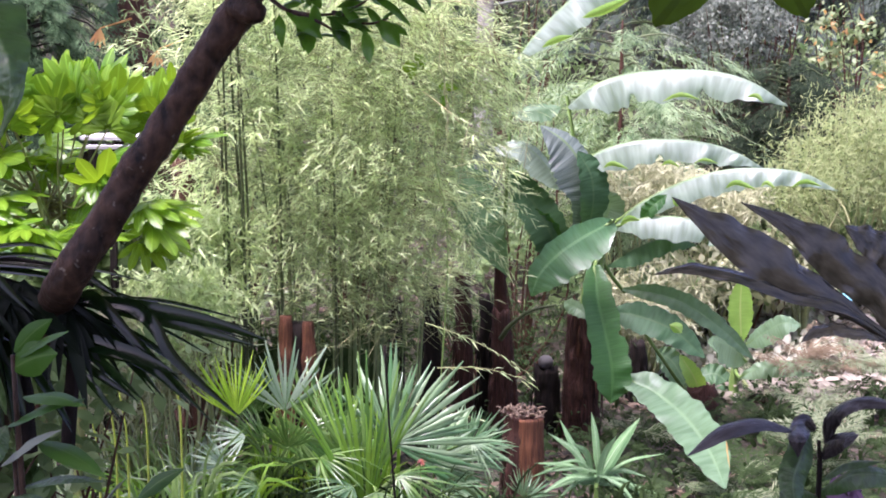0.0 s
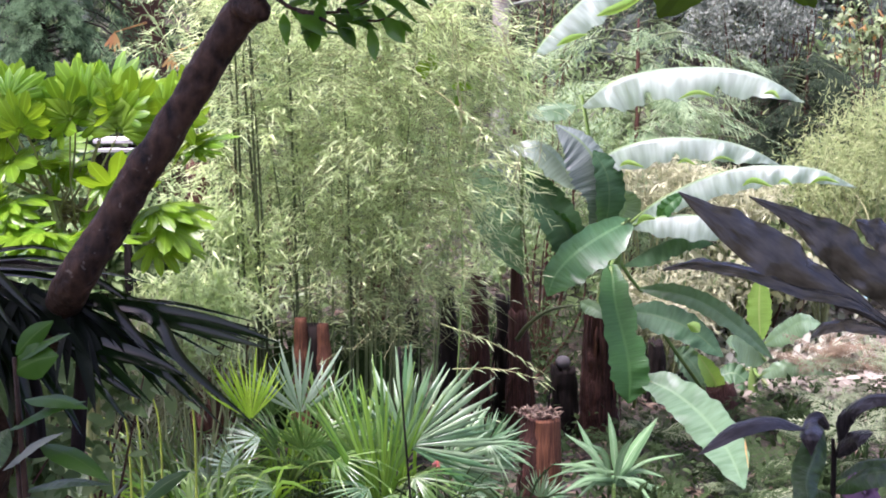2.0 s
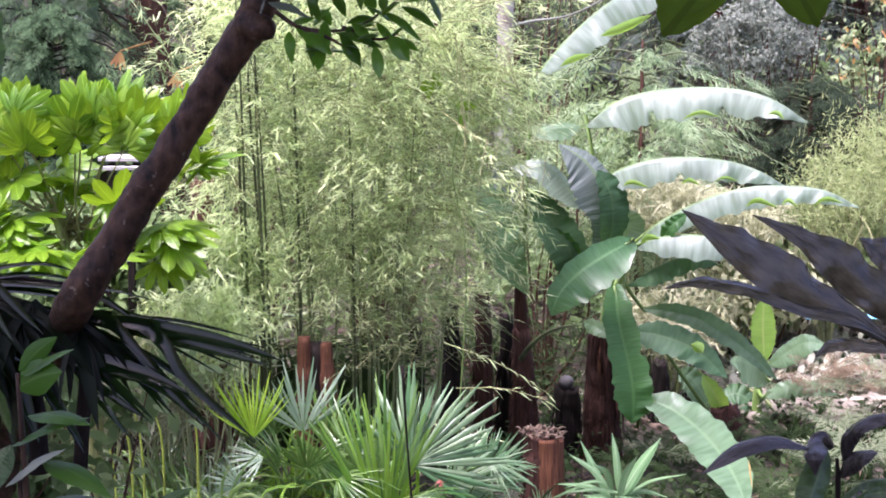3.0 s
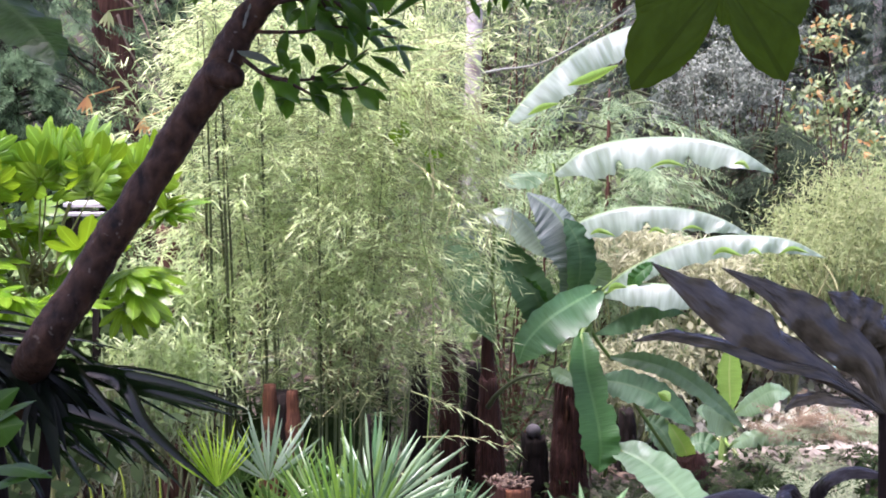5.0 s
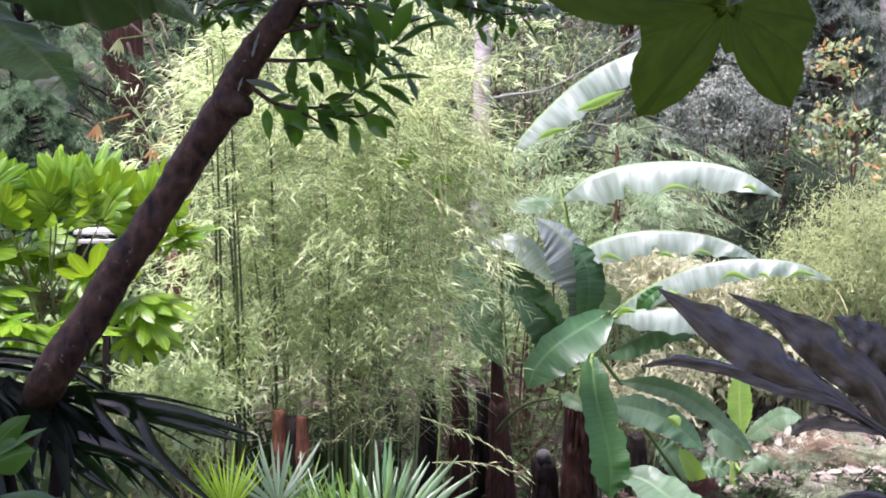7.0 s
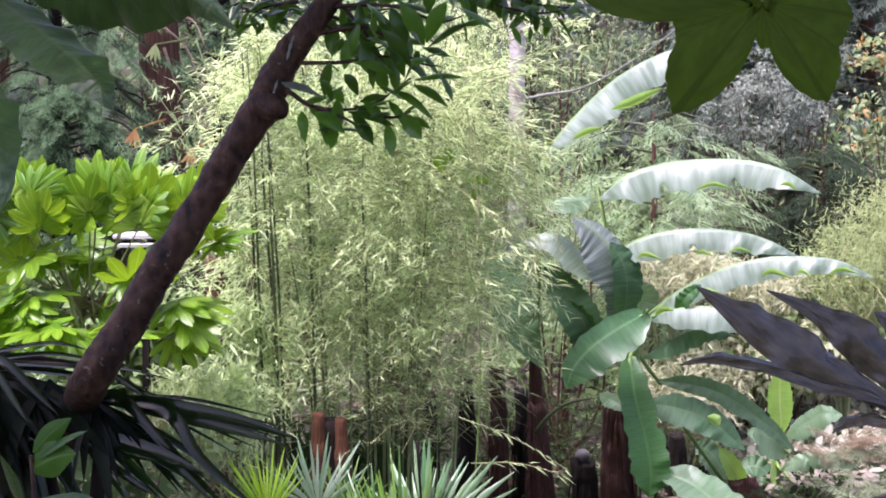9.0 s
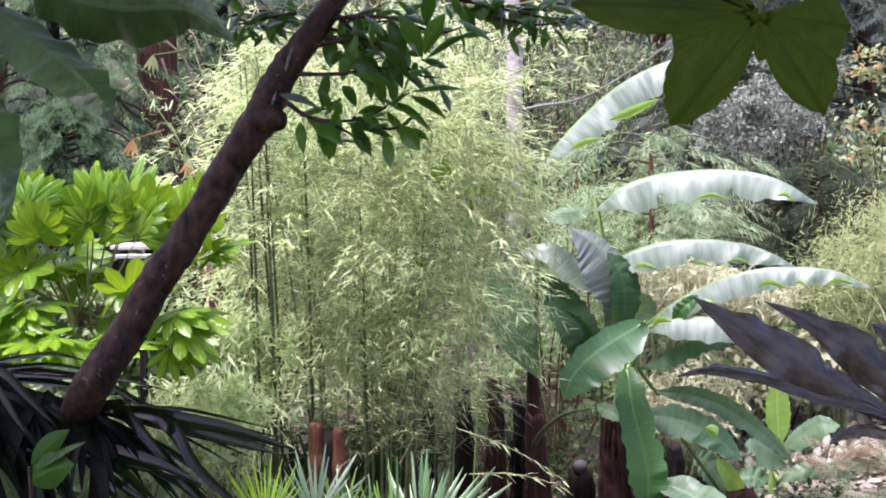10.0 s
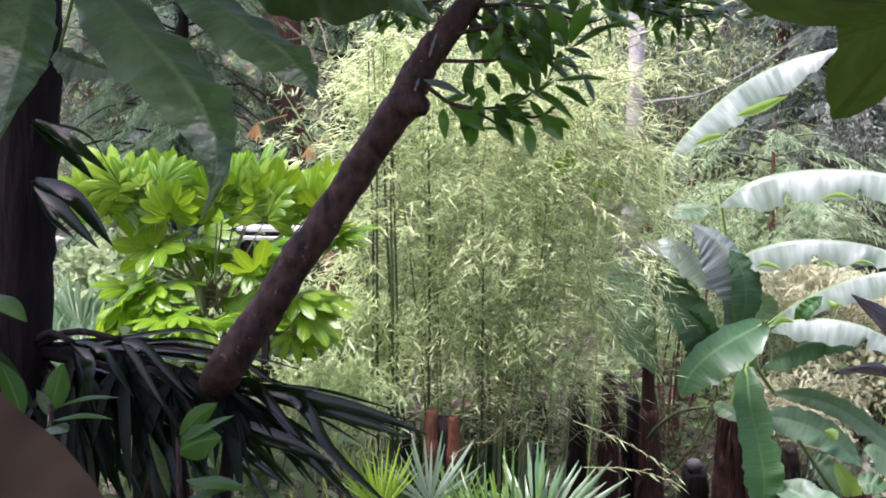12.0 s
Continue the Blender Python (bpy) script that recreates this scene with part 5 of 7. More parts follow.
# ---- dark palm with drooping fronds, in the shade ----
def build_dark_palm():
    base = on_ground(-2.42, 2.45)
    t = thing("windmill_palm", base, "dark shaded palm with drooping glossy fan fronds", "palm")
    part("trunk", tube([base, (-2.313, 2.597, -0.947), (-2.267, 2.597, -0.307), (-2.232, 2.597, 0.322), (-2.219, 2.597, 0.940)], (0.14, 0.13, 0.12, 0.11, 0.1), 40, 18, 0.2, 12), M_dark_bark, t, "fibrous trunk, shade put into its dark colour")
    r = np.random.default_rng(31)
    crown = np.array((-2.257, 2.597, -0.774))

    def strip(pts, w, n=(0, -0.55, 1)):
        return blade(pts, w, np.array(n) + r.normal(0, 0.22, 3), 16, 3, -0.4, 0, 3, (0.45, 0.8, 1, 1, 0.85, 0.55, 0.04))

    def frond(hub, strips, straight=(), w=0.022, label=""):
        """strips: bent segments with their half width; straight: tips of stiff ones."""
        h = np.array(hub)
        geo = [strip([h] + [np.array(p) for p in pts], ww, n) for pts, ww, n in strips]
        for e in straight:
            e = np.array(e)
            for k in range(2):
                q = e + r.normal(0, 0.02, 3)
                m = (h + q) / 2 + [0, 0, 0.015 + 0.02 * r.uniform()]
                geo.append(strip([h + r.normal(0, 0.008, 3), m, q], w * r.uniform(0.7, 1.1)))
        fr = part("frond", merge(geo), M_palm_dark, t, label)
        part("petiole", tube([crown, (crown + h) / 2 + [0, 0, 0.05], h], (0.016, 0.013, 0.011), 8, 6), M_dark_bark, fr)

    up, out, edge = (0, -0.6, 1), (0.2, -1, 0.3), (-0.5, -0.8, 0.5)
    # the frond that reaches out over the dell
    frond((-1.491, 2.497, -0.856), [([(-1.187, 2.397, -0.875), (-0.936, 2.347, -0.913), (-0.700, 2.297, -0.976)], 0.028, out), ([(-1.187, 2.397, -0.899), (-0.977, 2.357, -0.944), (-0.750, 2.297, -0.992)], 0.025, out), ([(-1.219, 2.447, -0.864), (-1.025, 2.397, -0.897), (-0.797, 2.347, -0.948)], 0.018, up),
                             ([(-1.268, 2.397, -0.878), (-1.077, 2.357, -0.954), (-0.910, 2.297, -1.029)], 0.012, up)], ((-0.754, 2.397, -0.964), (-0.824, 2.397, -0.932), (-0.837, 2.357, -1.005)), 0.014)
    frond((-1.446, 2.447, -0.872), [([(-1.228, 2.397, -0.866), (-1.109, 2.297, -0.914), (-1.015, 2.247, -1.038), (-0.787, 2.197, -1.227)], 0.028, edge), ([(-1.320, 2.397, -0.859), (-1.206, 2.347, -0.957), (-1.054, 2.297, -1.100), (-0.895, 2.247, -1.258)], 0.02, edge), ([(-1.350, 2.397, -0.840), (-1.259, 2.357, -0.895), (-1.140, 2.297, -1.010)], 0.026, edge)], ((-1.004, 2.297, -1.108), (-1.083, 2.297, -1.170), (-0.925, 2.297, -1.124)), 0.016)
    frond((-1.493, 2.397, -0.970), [([(-1.337, 2.347, -0.996), (-1.184, 2.297, -1.026), (-1.015, 2.247, -1.081)], 0.034, out), ([(-1.316, 2.347, -1.021), (-1.144, 2.297, -1.054), (-0.970, 2.247, -1.193)], 0.022, out), ([(-1.356, 2.347, -1.072), (-1.268, 2.317, -1.127), (-1.186, 2.297, -1.174)], 0.016, edge), ([(-1.376, 2.347, -1.093), (-1.303, 2.297, -1.159), (-1.222, 2.297, -1.265)], 0.014, edge)], ((-1.084, 2.297, -1.052), (-1.004, 2.297, -1.147), (-1.162, 2.297, -1.213)), 0.016)
    frond((-1.455, 2.597, -0.770), [([(-1.326, 2.547, -0.776), (-1.168, 2.497, -0.805)], 0.007, up), ([(-1.357, 2.547, -0.812), (-1.251, 2.497, -0.873)], 0.010, edge), ([(-1.325, 2.547, -0.842), (-1.168, 2.497, -0.891), (-1.104, 2.497, -1.012)], 0.010, edge)])
    # the frond lying level beside the trunk
    frond((-2.191, 2.597, -0.789), [([(-1.840, 2.497, -0.706), (-1.607, 2.497, -0.670), (-1.460, 2.497, -0.695)], 0.016, up), ([(-1.840, 2.497, -0.731), (-1.607, 2.497, -0.707), (-1.408, 2.497, -0.738)], 0.016, up)], ((-1.397, 2.497, -0.775), (-1.397, 2.497, -0.816), (-1.417, 2.497, -0.862), (-1.459, 2.497, -0.901), (-1.522, 2.497, -0.940)), 0.024)
    frond((-1.993, 2.397, -0.710), [([(-1.913, 2.297, -0.803), (-1.872, 2.297, -0.945)], 0.016, out), ([(-1.841, 2.297, -0.731), (-1.733, 2.297, -0.887)], 0.018, edge), ([(-1.892, 2.297, -0.782), (-1.954, 2.297, -0.964)], 0.02, out)], (), 0.02, "blue-grey shining drooped segments")
    frond((-1.797, 2.347, -0.690), [([(-1.678, 2.297, -0.720), (-1.507, 2.247, -0.876)], 0.020, edge), ([(-1.708, 2.297, -0.776), (-1.611, 2.247, -0.903)], 0.018, edge)], (), 0.02)
    # old fronds hanging in a dark mass
    frond((-2.046, 2.647, -0.838), [], ((-2.115, 2.597, -1.133), (-1.994, 2.597, -1.149), (-1.885, 2.597, -1.124), (-1.787, 2.597, -1.142), (-1.679, 2.597, -1.116), (-1.593, 2.597, -1.070), (-1.528, 2.597, -1.015)), 0.042)
    frond((-1.843, 2.697, -0.926), [], ((-1.825, 2.647, -1.391), (-1.737, 2.647, -1.409), (-1.682, 2.647, -1.363), (-1.508, 2.647, -1.356)), 0.038)
    frond((-2.071, 2.597, -0.981), [], ((-2.096, 2.547, -1.356), (-1.976, 2.547, -1.394), (-1.889, 2.547, -1.326), (-1.824, 2.547, -1.344)), 0.03)
    # dead fronds packed below, nearly black with deep shade put into the colour
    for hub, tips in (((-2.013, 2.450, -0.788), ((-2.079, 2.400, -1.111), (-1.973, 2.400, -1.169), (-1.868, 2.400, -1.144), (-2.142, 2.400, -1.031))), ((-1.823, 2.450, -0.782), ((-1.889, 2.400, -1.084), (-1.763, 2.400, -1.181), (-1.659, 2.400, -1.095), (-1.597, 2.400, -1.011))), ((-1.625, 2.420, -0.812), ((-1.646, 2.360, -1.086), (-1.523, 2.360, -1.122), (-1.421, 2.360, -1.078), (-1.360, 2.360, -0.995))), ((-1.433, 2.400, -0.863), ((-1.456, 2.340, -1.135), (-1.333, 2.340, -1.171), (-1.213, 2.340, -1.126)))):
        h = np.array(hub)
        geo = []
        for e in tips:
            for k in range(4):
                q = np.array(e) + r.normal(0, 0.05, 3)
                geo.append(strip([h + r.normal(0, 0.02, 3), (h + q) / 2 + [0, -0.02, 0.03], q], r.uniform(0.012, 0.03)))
        part("frond", merge(geo), M_palm_old_shade, t, "old frond folded down, blackish for deep shade")
    # higher fronds on the trunk's side
    frond((-2.180, 2.497, 0.080), [([(-2.013, 2.397, 0.008), (-1.845, 2.347, -0.101)], 0.03, out), ([(-2.033, 2.397, -0.016), (-1.900, 2.347, -0.126)], 0.03, out), ([(-1.950, 2.397, 0.039), (-1.849, 2.347, -0.069), (-1.756, 2.297, -0.193)], 0.007, edge)])
    frond((-2.180, 2.497, -0.136), [([(-1.992, 2.397, -0.196), (-1.829, 2.347, -0.359)], 0.036, out), ([(-2.034, 2.397, -0.233), (-1.880, 2.347, -0.368)], 0.03, out), ([(-2.076, 2.397, -0.264), (-1.962, 2.347, -0.340)], 0.016, up)])
    frond((-2.352, 2.397, -0.709), [], ((-2.349, 2.297, -1.019), (-2.203, 2.297, -1.034), (-2.099, 2.297, -0.970)), 0.034)
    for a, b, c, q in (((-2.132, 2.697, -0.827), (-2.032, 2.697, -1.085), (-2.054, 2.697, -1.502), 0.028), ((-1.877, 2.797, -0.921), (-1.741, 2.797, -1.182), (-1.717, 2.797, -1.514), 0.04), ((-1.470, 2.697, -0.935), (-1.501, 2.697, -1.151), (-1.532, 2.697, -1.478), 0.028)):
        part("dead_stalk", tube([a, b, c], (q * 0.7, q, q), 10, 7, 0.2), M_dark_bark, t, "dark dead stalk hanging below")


build_dark_palm()


# ---- saplings with oval leaves close by ----


def oval_leaf(parent, a, b, width, normal, mat, droop=0.2, label="", name="leaf", wave=0.1, shape=(0.1, 0.7, 0.98, 1.0, 0.8, 0.45, 0.03), bend=0.06, cross=7, n=20):
    a, b = np.array(a), np.array(b)
    m = (a + b) / 2 + np.array([0, 0, bend * np.linalg.norm(b - a)])
    return part(name, blade([a, m, b], width, normal, n, cross, droop, wave, 3, shape), mat, parent, label)


def sapling(base, crown, leaves, label):
    t = thing("sapling", base, label, "sapling", "saplings")
    c = np.array(crown)
    part("stem", tube([base, (np.array(base) + c) / 2 + [0.02, 0, 0], c], (0.014, 0.011, 0.006), 10, 7, 0.1, 15), M_bark, t)
    for a, b, w, n, mat in leaves:
        oval_leaf(t, a, b, w, n, mat)


def build_saplings():
    F, U = (0, -1, 0.3), (0, -0.4, 1)
    c = (-1.175, 0.997, -0.747)
    sapling(on_ground(c[0], c[1]), c, [((-1.171, 0.997, -0.740), (-1.074, 0.997, -0.655), 0.026, (0.3, -1, 0.4), M_sapling), ((-1.161, 0.997, -0.753), (-1.019, 0.947, -0.676), 0.022, (0, -0.5, 1), M_sapling), ((-1.180, 0.997, -0.783), (-1.050, 0.947, -0.732), 0.045, F, M_sapling),
            ((-1.181, 0.947, -0.886), (-1.219, 0.897, -0.719), 0.02, (-0.5, -1, 0.2), M_near), ((-1.153, 0.997, -0.853), (-0.968, 0.897, -0.851), 0.03, U, M_sapling), ((-1.197, 0.997, -0.927), (-1.250, 0.897, -1.059), 0.035, F, M_near), ((-1.123, 0.997, -0.967), (-0.925, 0.897, -1.029), 0.035, U, M_sapling)],
            "sapling with smooth oval green leaves in the shade")
    c = (-1.465, 0.897, -0.654)
    sapling(on_ground(c[0], c[1]), c, [((-1.465, 0.897, -0.675), (-1.433, 0.897, -0.551), 0.033, F, M_sapling), ((-1.458, 0.897, -0.663), (-1.255, 0.797, -0.614), 0.014, U, M_sapling), ((-1.465, 0.897, -0.696), (-1.272, 0.797, -0.666), 0.014, U, M_sapling), ((-1.480, 0.897, -0.717), (-1.383, 0.797, -0.701), 0.03, (0, -0.6, 1), M_near),
            ((-1.472, 0.897, -0.682), (-1.501, 0.897, -0.620), 0.018, (-0.3, -1, 0.2), M_near), ((-1.537, 0.897, -0.691), (-1.595, 0.897, -0.553), 0.03, F, M_sapling), ((-1.623, 0.897, -0.387), (-1.482, 0.797, -0.441), 0.03, (0, -0.5, 1), M_sapling)],
            "sapling with oval green leaves before the dark palm")
    # grey on two of these leaves paints in their shine
    c = (-1.184, 1.008, -1.020)
    sapling(on_ground(c[0], c[1]), c, [((-1.220, 1.008, -1.035), (-1.034, 0.908, -0.912), 0.024, (0.1, -0.6, 1), M_grey), ((-1.179, 1.008, -1.092), (-0.926, 0.908, -1.041), 0.02, U, M_near), ((-1.238, 1.008, -1.137), (-1.078, 0.908, -1.088), 0.03, U, M_near), ((-1.202, 1.008, -0.933), (-0.975, 0.908, -0.835), 0.03, U, M_sapling), ((-1.011, 1.108, -1.197), (-0.903, 1.008, -1.060), 0.03, U, M_grey), ((-0.981, 1.108, -1.174), (-0.869, 1.008, -1.125), 0.028, U, M_near), ((-0.949, 1.308, -1.216), (-0.816, 1.308, -1.127), 0.026, (0, -0.7, 0.8), M_sapling)],
            "low sapling with leaf shine painted grey")


build_saplings()


# ---- dark purple broad-bladed plant ----
def build_purple_plant():
    top = (0.924, 0.720, -0.652)
    base = on_ground(top[0] + 0.02, top[1])
    t = thing("purple_plant", base, "plant with long dark purple drooping blades", "plant", "purple plants")
    part("stem", tube([base, (base[0], base[1], (base[2] + top[2]) / 2), top], (0.025, 0.02, 0.014), 14, 8, 0.1), M_dark_bark, t)
    for pts, w, n, shape in (([top, (0.792, 0.700, -0.561), (0.684, 0.670, -0.493), (0.581, 0.650, -0.431), (0.479, 0.630, -0.368), (0.387, 0.630, -0.311)], 0.060, (-0.45, -1, 0.85), (0.15, 0.3, 0.6, 0.95, 1, 0.8, 0.42, 0.02)),
                      ([top, (0.781, 0.660, -0.557), (0.680, 0.650, -0.530), (0.577, 0.630, -0.493), (0.480, 0.630, -0.469), (0.408, 0.630, -0.465), (0.350, 0.630, -0.481)], 0.026, (0.0, -0.6, 1), (0.3, 0.6, 0.9, 1, 1, 0.95, 0.8, 0.5, 0.02)),
                      ([top, (0.882, 0.730, -0.546), (0.799, 0.730, -0.471), (0.723, 0.730, -0.414), (0.635, 0.730, -0.364), (0.557, 0.730, -0.331)], 0.056, (-0.45, -1, 0.8), (0.3, 0.6, 0.95, 1, 0.9, 0.45, 0.25, 0.02)),
                      ([top, (0.966, 0.780, -0.516), (0.914, 0.780, -0.452), (0.856, 0.780, -0.414), (0.806, 0.780, -0.388)], 0.055, (-0.3, -1, 0.9), (0.3, 0.7, 1, 0.9, 0.6, 0.02)),
                      ([top, (0.834, 0.630, -0.610), (0.761, 0.630, -0.597), (0.712, 0.630, -0.603), (0.671, 0.610, -0.626)], 0.022, (0, -0.6, 1), (0.3, 0.7, 1, 1, 0.7, 0.02)),
                      ([top, (1.034, 0.732, -0.579), (1.106, 0.732, -0.452), (1.180, 0.732, -0.402)], 0.06, (0.3, -1, 0.6), (0.3, 0.7, 1, 0.9, 0.6, 0.02))):
        part("leaf", blade(pts, w, n, 48, 11, 0.3, 0.5, 4, shape), M_purple, t)
    c = (0.916, 1.308, -1.038)
    base = on_ground(c[0], c[1])
    t = thing("purple_plant", base, "smaller plant with curled dark purple leaves", "plant", "purple plants")
    part("stem", tube([base, (0.921, 1.308, -1.211), c], (0.010, 0.008, 0.005), 12, 8, 0.08), M_dark_bark, t)
    for pts, w, n, m in (([(0.818, 1.208, -0.983), (0.724, 1.158, -0.945), (0.613, 1.108, -0.958), (0.521, 1.108, -1.026)], 0.029, (0.1, -0.55, 1), M_purple_dark),
                         ([(0.877, 1.308, -0.983), (0.846, 1.208, -1.041), (0.811, 1.158, -1.103), (0.806, 1.108, -1.159)], 0.044, (0, -1, 0.2), M_near),
                         ([(0.906, 1.308, -1.009), (0.858, 1.258, -0.975), (0.816, 1.158, -0.985), (0.821, 1.158, -1.042)], 0.031, (-0.4, -1, 0.4), M_purple_dark),
                         ([(0.937, 1.308, -1.053), (0.941, 1.258, -0.949), (0.999, 1.208, -0.899), (1.101, 1.158, -0.907)], 0.029, (-0.1, -0.7, 1), M_purple_dark),
                         ([(0.923, 1.308, -1.085), (0.952, 1.258, -1.023), (0.992, 1.208, -0.994)], 0.032, (0, -0.8, 0.8), M_purple_dark),
                         ([(0.926, 1.308, -1.148), (0.978, 1.258, -1.088), (1.059, 1.208, -1.066)], 0.022, (0, -0.5, 1), M_near),
                         ([(0.927, 1.308, -1.180), (0.994, 1.208, -1.101), (1.129, 1.208, -1.115)], 0.04, (0, -0.8, 0.8), M_near),
                         ([(0.920, 1.308, -1.196), (0.832, 1.208, -1.149), (0.790, 1.208, -1.196)], 0.04, (0, -0.8, 0.8), M_near)):
        part("leaf", blade(pts, w, n, 20, 7, 0.45, 0.1, 3, (0.3, 0.85, 1, 1, 0.75, 0.05)), m, t)


build_purple_plant()


# ---- foliage in uneven clumps ----
def cloud(r, centre, radii, n, clump=40, tight=0.16, up=0.0):
    """Places of leaves gathered in uneven clumps inside an ellipsoid."""
    k = max(3, n // clump)
    c = r.normal(0, 1, (k, 3))
    c = unit(c) * (r.uniform(0.15, 1, (k, 1)) ** 0.45)
    pick = r.integers(0, k, n)
    size = r.uniform(0.6, 1.5, k)[pick][:, None]
    p = c[pick] + r.normal(0, tight, (n, 3)) * size
    return np.array(centre) + p * np.array(radii), c * np.array(radii) + np.array(centre)


# ---- branches that hang in from above, close to the camera ----
def build_near_leaves():
    hub = np.array((0.547, 0.732, 0.296))
    root = on_ground(1.9, 1.6)
    t = thing("broadleaf_tree", root, "tree whose large lobed green leaf hangs from above", "tree", "overhanging trees")
    part("trunk", tube([root, (2.1, 1.6, 0.4), (1.6, 1.2, 1.3), (hub[0] + 0.1, hub[1], hub[2] + 0.4)], (0.07, 0.06, 0.04, 0.012), 24, 10, 0.1), M_bark, t)
    V, F, uv = palmate([(-262, 0.72, 24, 0.8, 0.98), (-213, 0.92, 25, 0.77, 0.42), (-178, 0.37, 10, 0.98, 0.75), (-141, 1.08, 27, 0.26, 0.68), (-83, 1.45, 18, 0.48, 0.4), (-50, 1.1, 20, 0.5, 0.5)], 0.42, 9, 25, 0.08, 0.10, 0.85, 1.3, 0.012)
    leaf = mesh_np("leaf", V, F, M_lobed, uv)
    piece("leaf", leaf, pose_of(hub, (0.0, 0.15, 1), (0, -1, 0.2), 0.275), t, "large lobed dark green leaf")
    piece("leaf", leaf, pose_of(np.array((0.423, 0.832, 0.464)), (0.7, 0.1, 0.6), (0, -1, 0.6), 0.19), t)
    part("stalk", tube([hub, hub + [0.03, 0, 0.2], (hub[0] + 0.1, hub[1], hub[2] + 0.4)], (0.004, 0.004, 0.005), 8, 6), M_petiole, t)
    t2 = t
    # broad pointed leaves on the other side
    root = on_ground(-1.75, -0.9)
    t = thing("broadleaf_tree", root, "tree with broad pointed green leaves hanging close", "tree", "overhanging trees")
    crown = np.array((-0.740, -0.603, 0.383))
    part("trunk", tube([root, (-1.8, -0.8, -0.3), (-1.4, -0.7, 0.6), tuple(crown)], (0.06, 0.05, 0.035, 0.012), 24, 10, 0.1), M_bark, t)
    sh = (0.6, 0.95, 1, 0.92, 0.72, 0.42, 0.2, 0.02)
    slim = (0.6, 0.95, 1, 0.86, 0.62, 0.36, 0.16, 0.02)
    for pts, w, n in (([(-0.834, -0.500, 0.192), (-0.715, -0.680, 0.110), (-0.617, -0.820, 0.044), (-0.560, -0.900, -0.011), (-0.545, -0.920, -0.061), (-0.563, -0.910, -0.114)], 0.058, (0.2, -0.6, 1)),
                      ([(-0.735, -0.400, 0.198), (-0.610, -0.580, 0.128), (-0.527, -0.700, 0.078), (-0.486, -0.750, 0.043), (-0.473, -0.750, 0.019)], 0.046, (0.2, -0.7, 1)),
                      ([(-0.833, -0.700, 0.165), (-0.769, -0.880, 0.081), (-0.763, -0.930, 0.018), (-0.774, -0.950, -0.050)], 0.036, (0.5, -1, 0.2)),
                      ([(-0.608, -0.603, 0.193), (-0.507, -0.603, 0.168), (-0.418, -0.623, 0.162), (-0.353, -0.643, 0.119)], 0.062, (0.1, -1, -0.5)),
                      ([(-1.046, -0.103, 0.125), (-1.007, -0.103, 0.107), (-0.959, -0.103, 0.094), (-0.882, -0.103, 0.080)], 0.03, (0, -0.8, 0.8)),
                      ([(-1.036, -0.103, 0.126), (-1.031, -0.103, 0.098), (-1.028, -0.103, 0.065)], 0.024, (0, -1, 0.3))):
        part("leaf", blade(pts, w, n, 44, 11, 0.34, 0.42, 5, slim if w == 0.058 else sh), M_near, t)
    for p in ((-0.834, -0.500, 0.192), (-0.735, -0.400, 0.198), (-0.833, -0.700, 0.165), (-0.608, -0.603, 0.193), (-1.041, -0.103, 0.126)):
        part("stalk", tube([crown, (crown + np.array(p)) / 2 + [0, 0, 0.03], p], (0.006, 0.004, 0.003), 8, 6), M_petiole, t)
    t1 = t
    # one withered leaf low down
    root = on_ground(-1.05, -0.75)
    t = thing("withered_plant", root, "withered plant with a large dull brown leaf", "plant")
    c = (-0.672, -1.003, -0.464)
    part("stem", tube([root, c], (0.012, 0.008), 8, 7, 0.1), M_bark, t)
    part("leaf", blade([c, (-0.725, -1.003, -0.386), (-0.758, -1.020, -0.310), (-0.785, -1.030, -0.236)], 0.068, (0.2, -1, 0.25), 24, 9, 0.25, 0.12, 3, (1, 1, 0.9, 0.6, 0.35, 0.03)), M_tan, t, "dull brown withered leaf")

    # unseen crowns overhead, inferred from the hanging leaves, added to shade the path
    for tree, (cx, cy, cz), (rx, ry, rz), seed in ((LEANING[0], (-1.6, 2.4, 2.7), (2.3, 1.7, 0.8), 73), (t2, (1.6, 0.2, 3.4), (2.8, 2.6, 0.9), 71), (t1, (-1.8, 0.0, 3.2), (2.4, 2.4, 0.9), 72)):
        rr = np.random.default_rng(seed)
        P, C = cloud(rr, (cx, cy, cz), (rx, ry, rz), 3000 if seed == 73 else 5200, 60, 0.18)
        D = rr.normal(0, 1, P.shape) + [0, 0, -0.5]
        N = rr.normal(0, 0.4, P.shape) + [0, 0, 1]
        part("crown", scatter(*OVAL, frames(D, N), P, rr.uniform(0.14, 0.3, len(P))), M_near, tree, "unseen broad dark green leaves overhead", kind="stuff")


build_near_leaves()


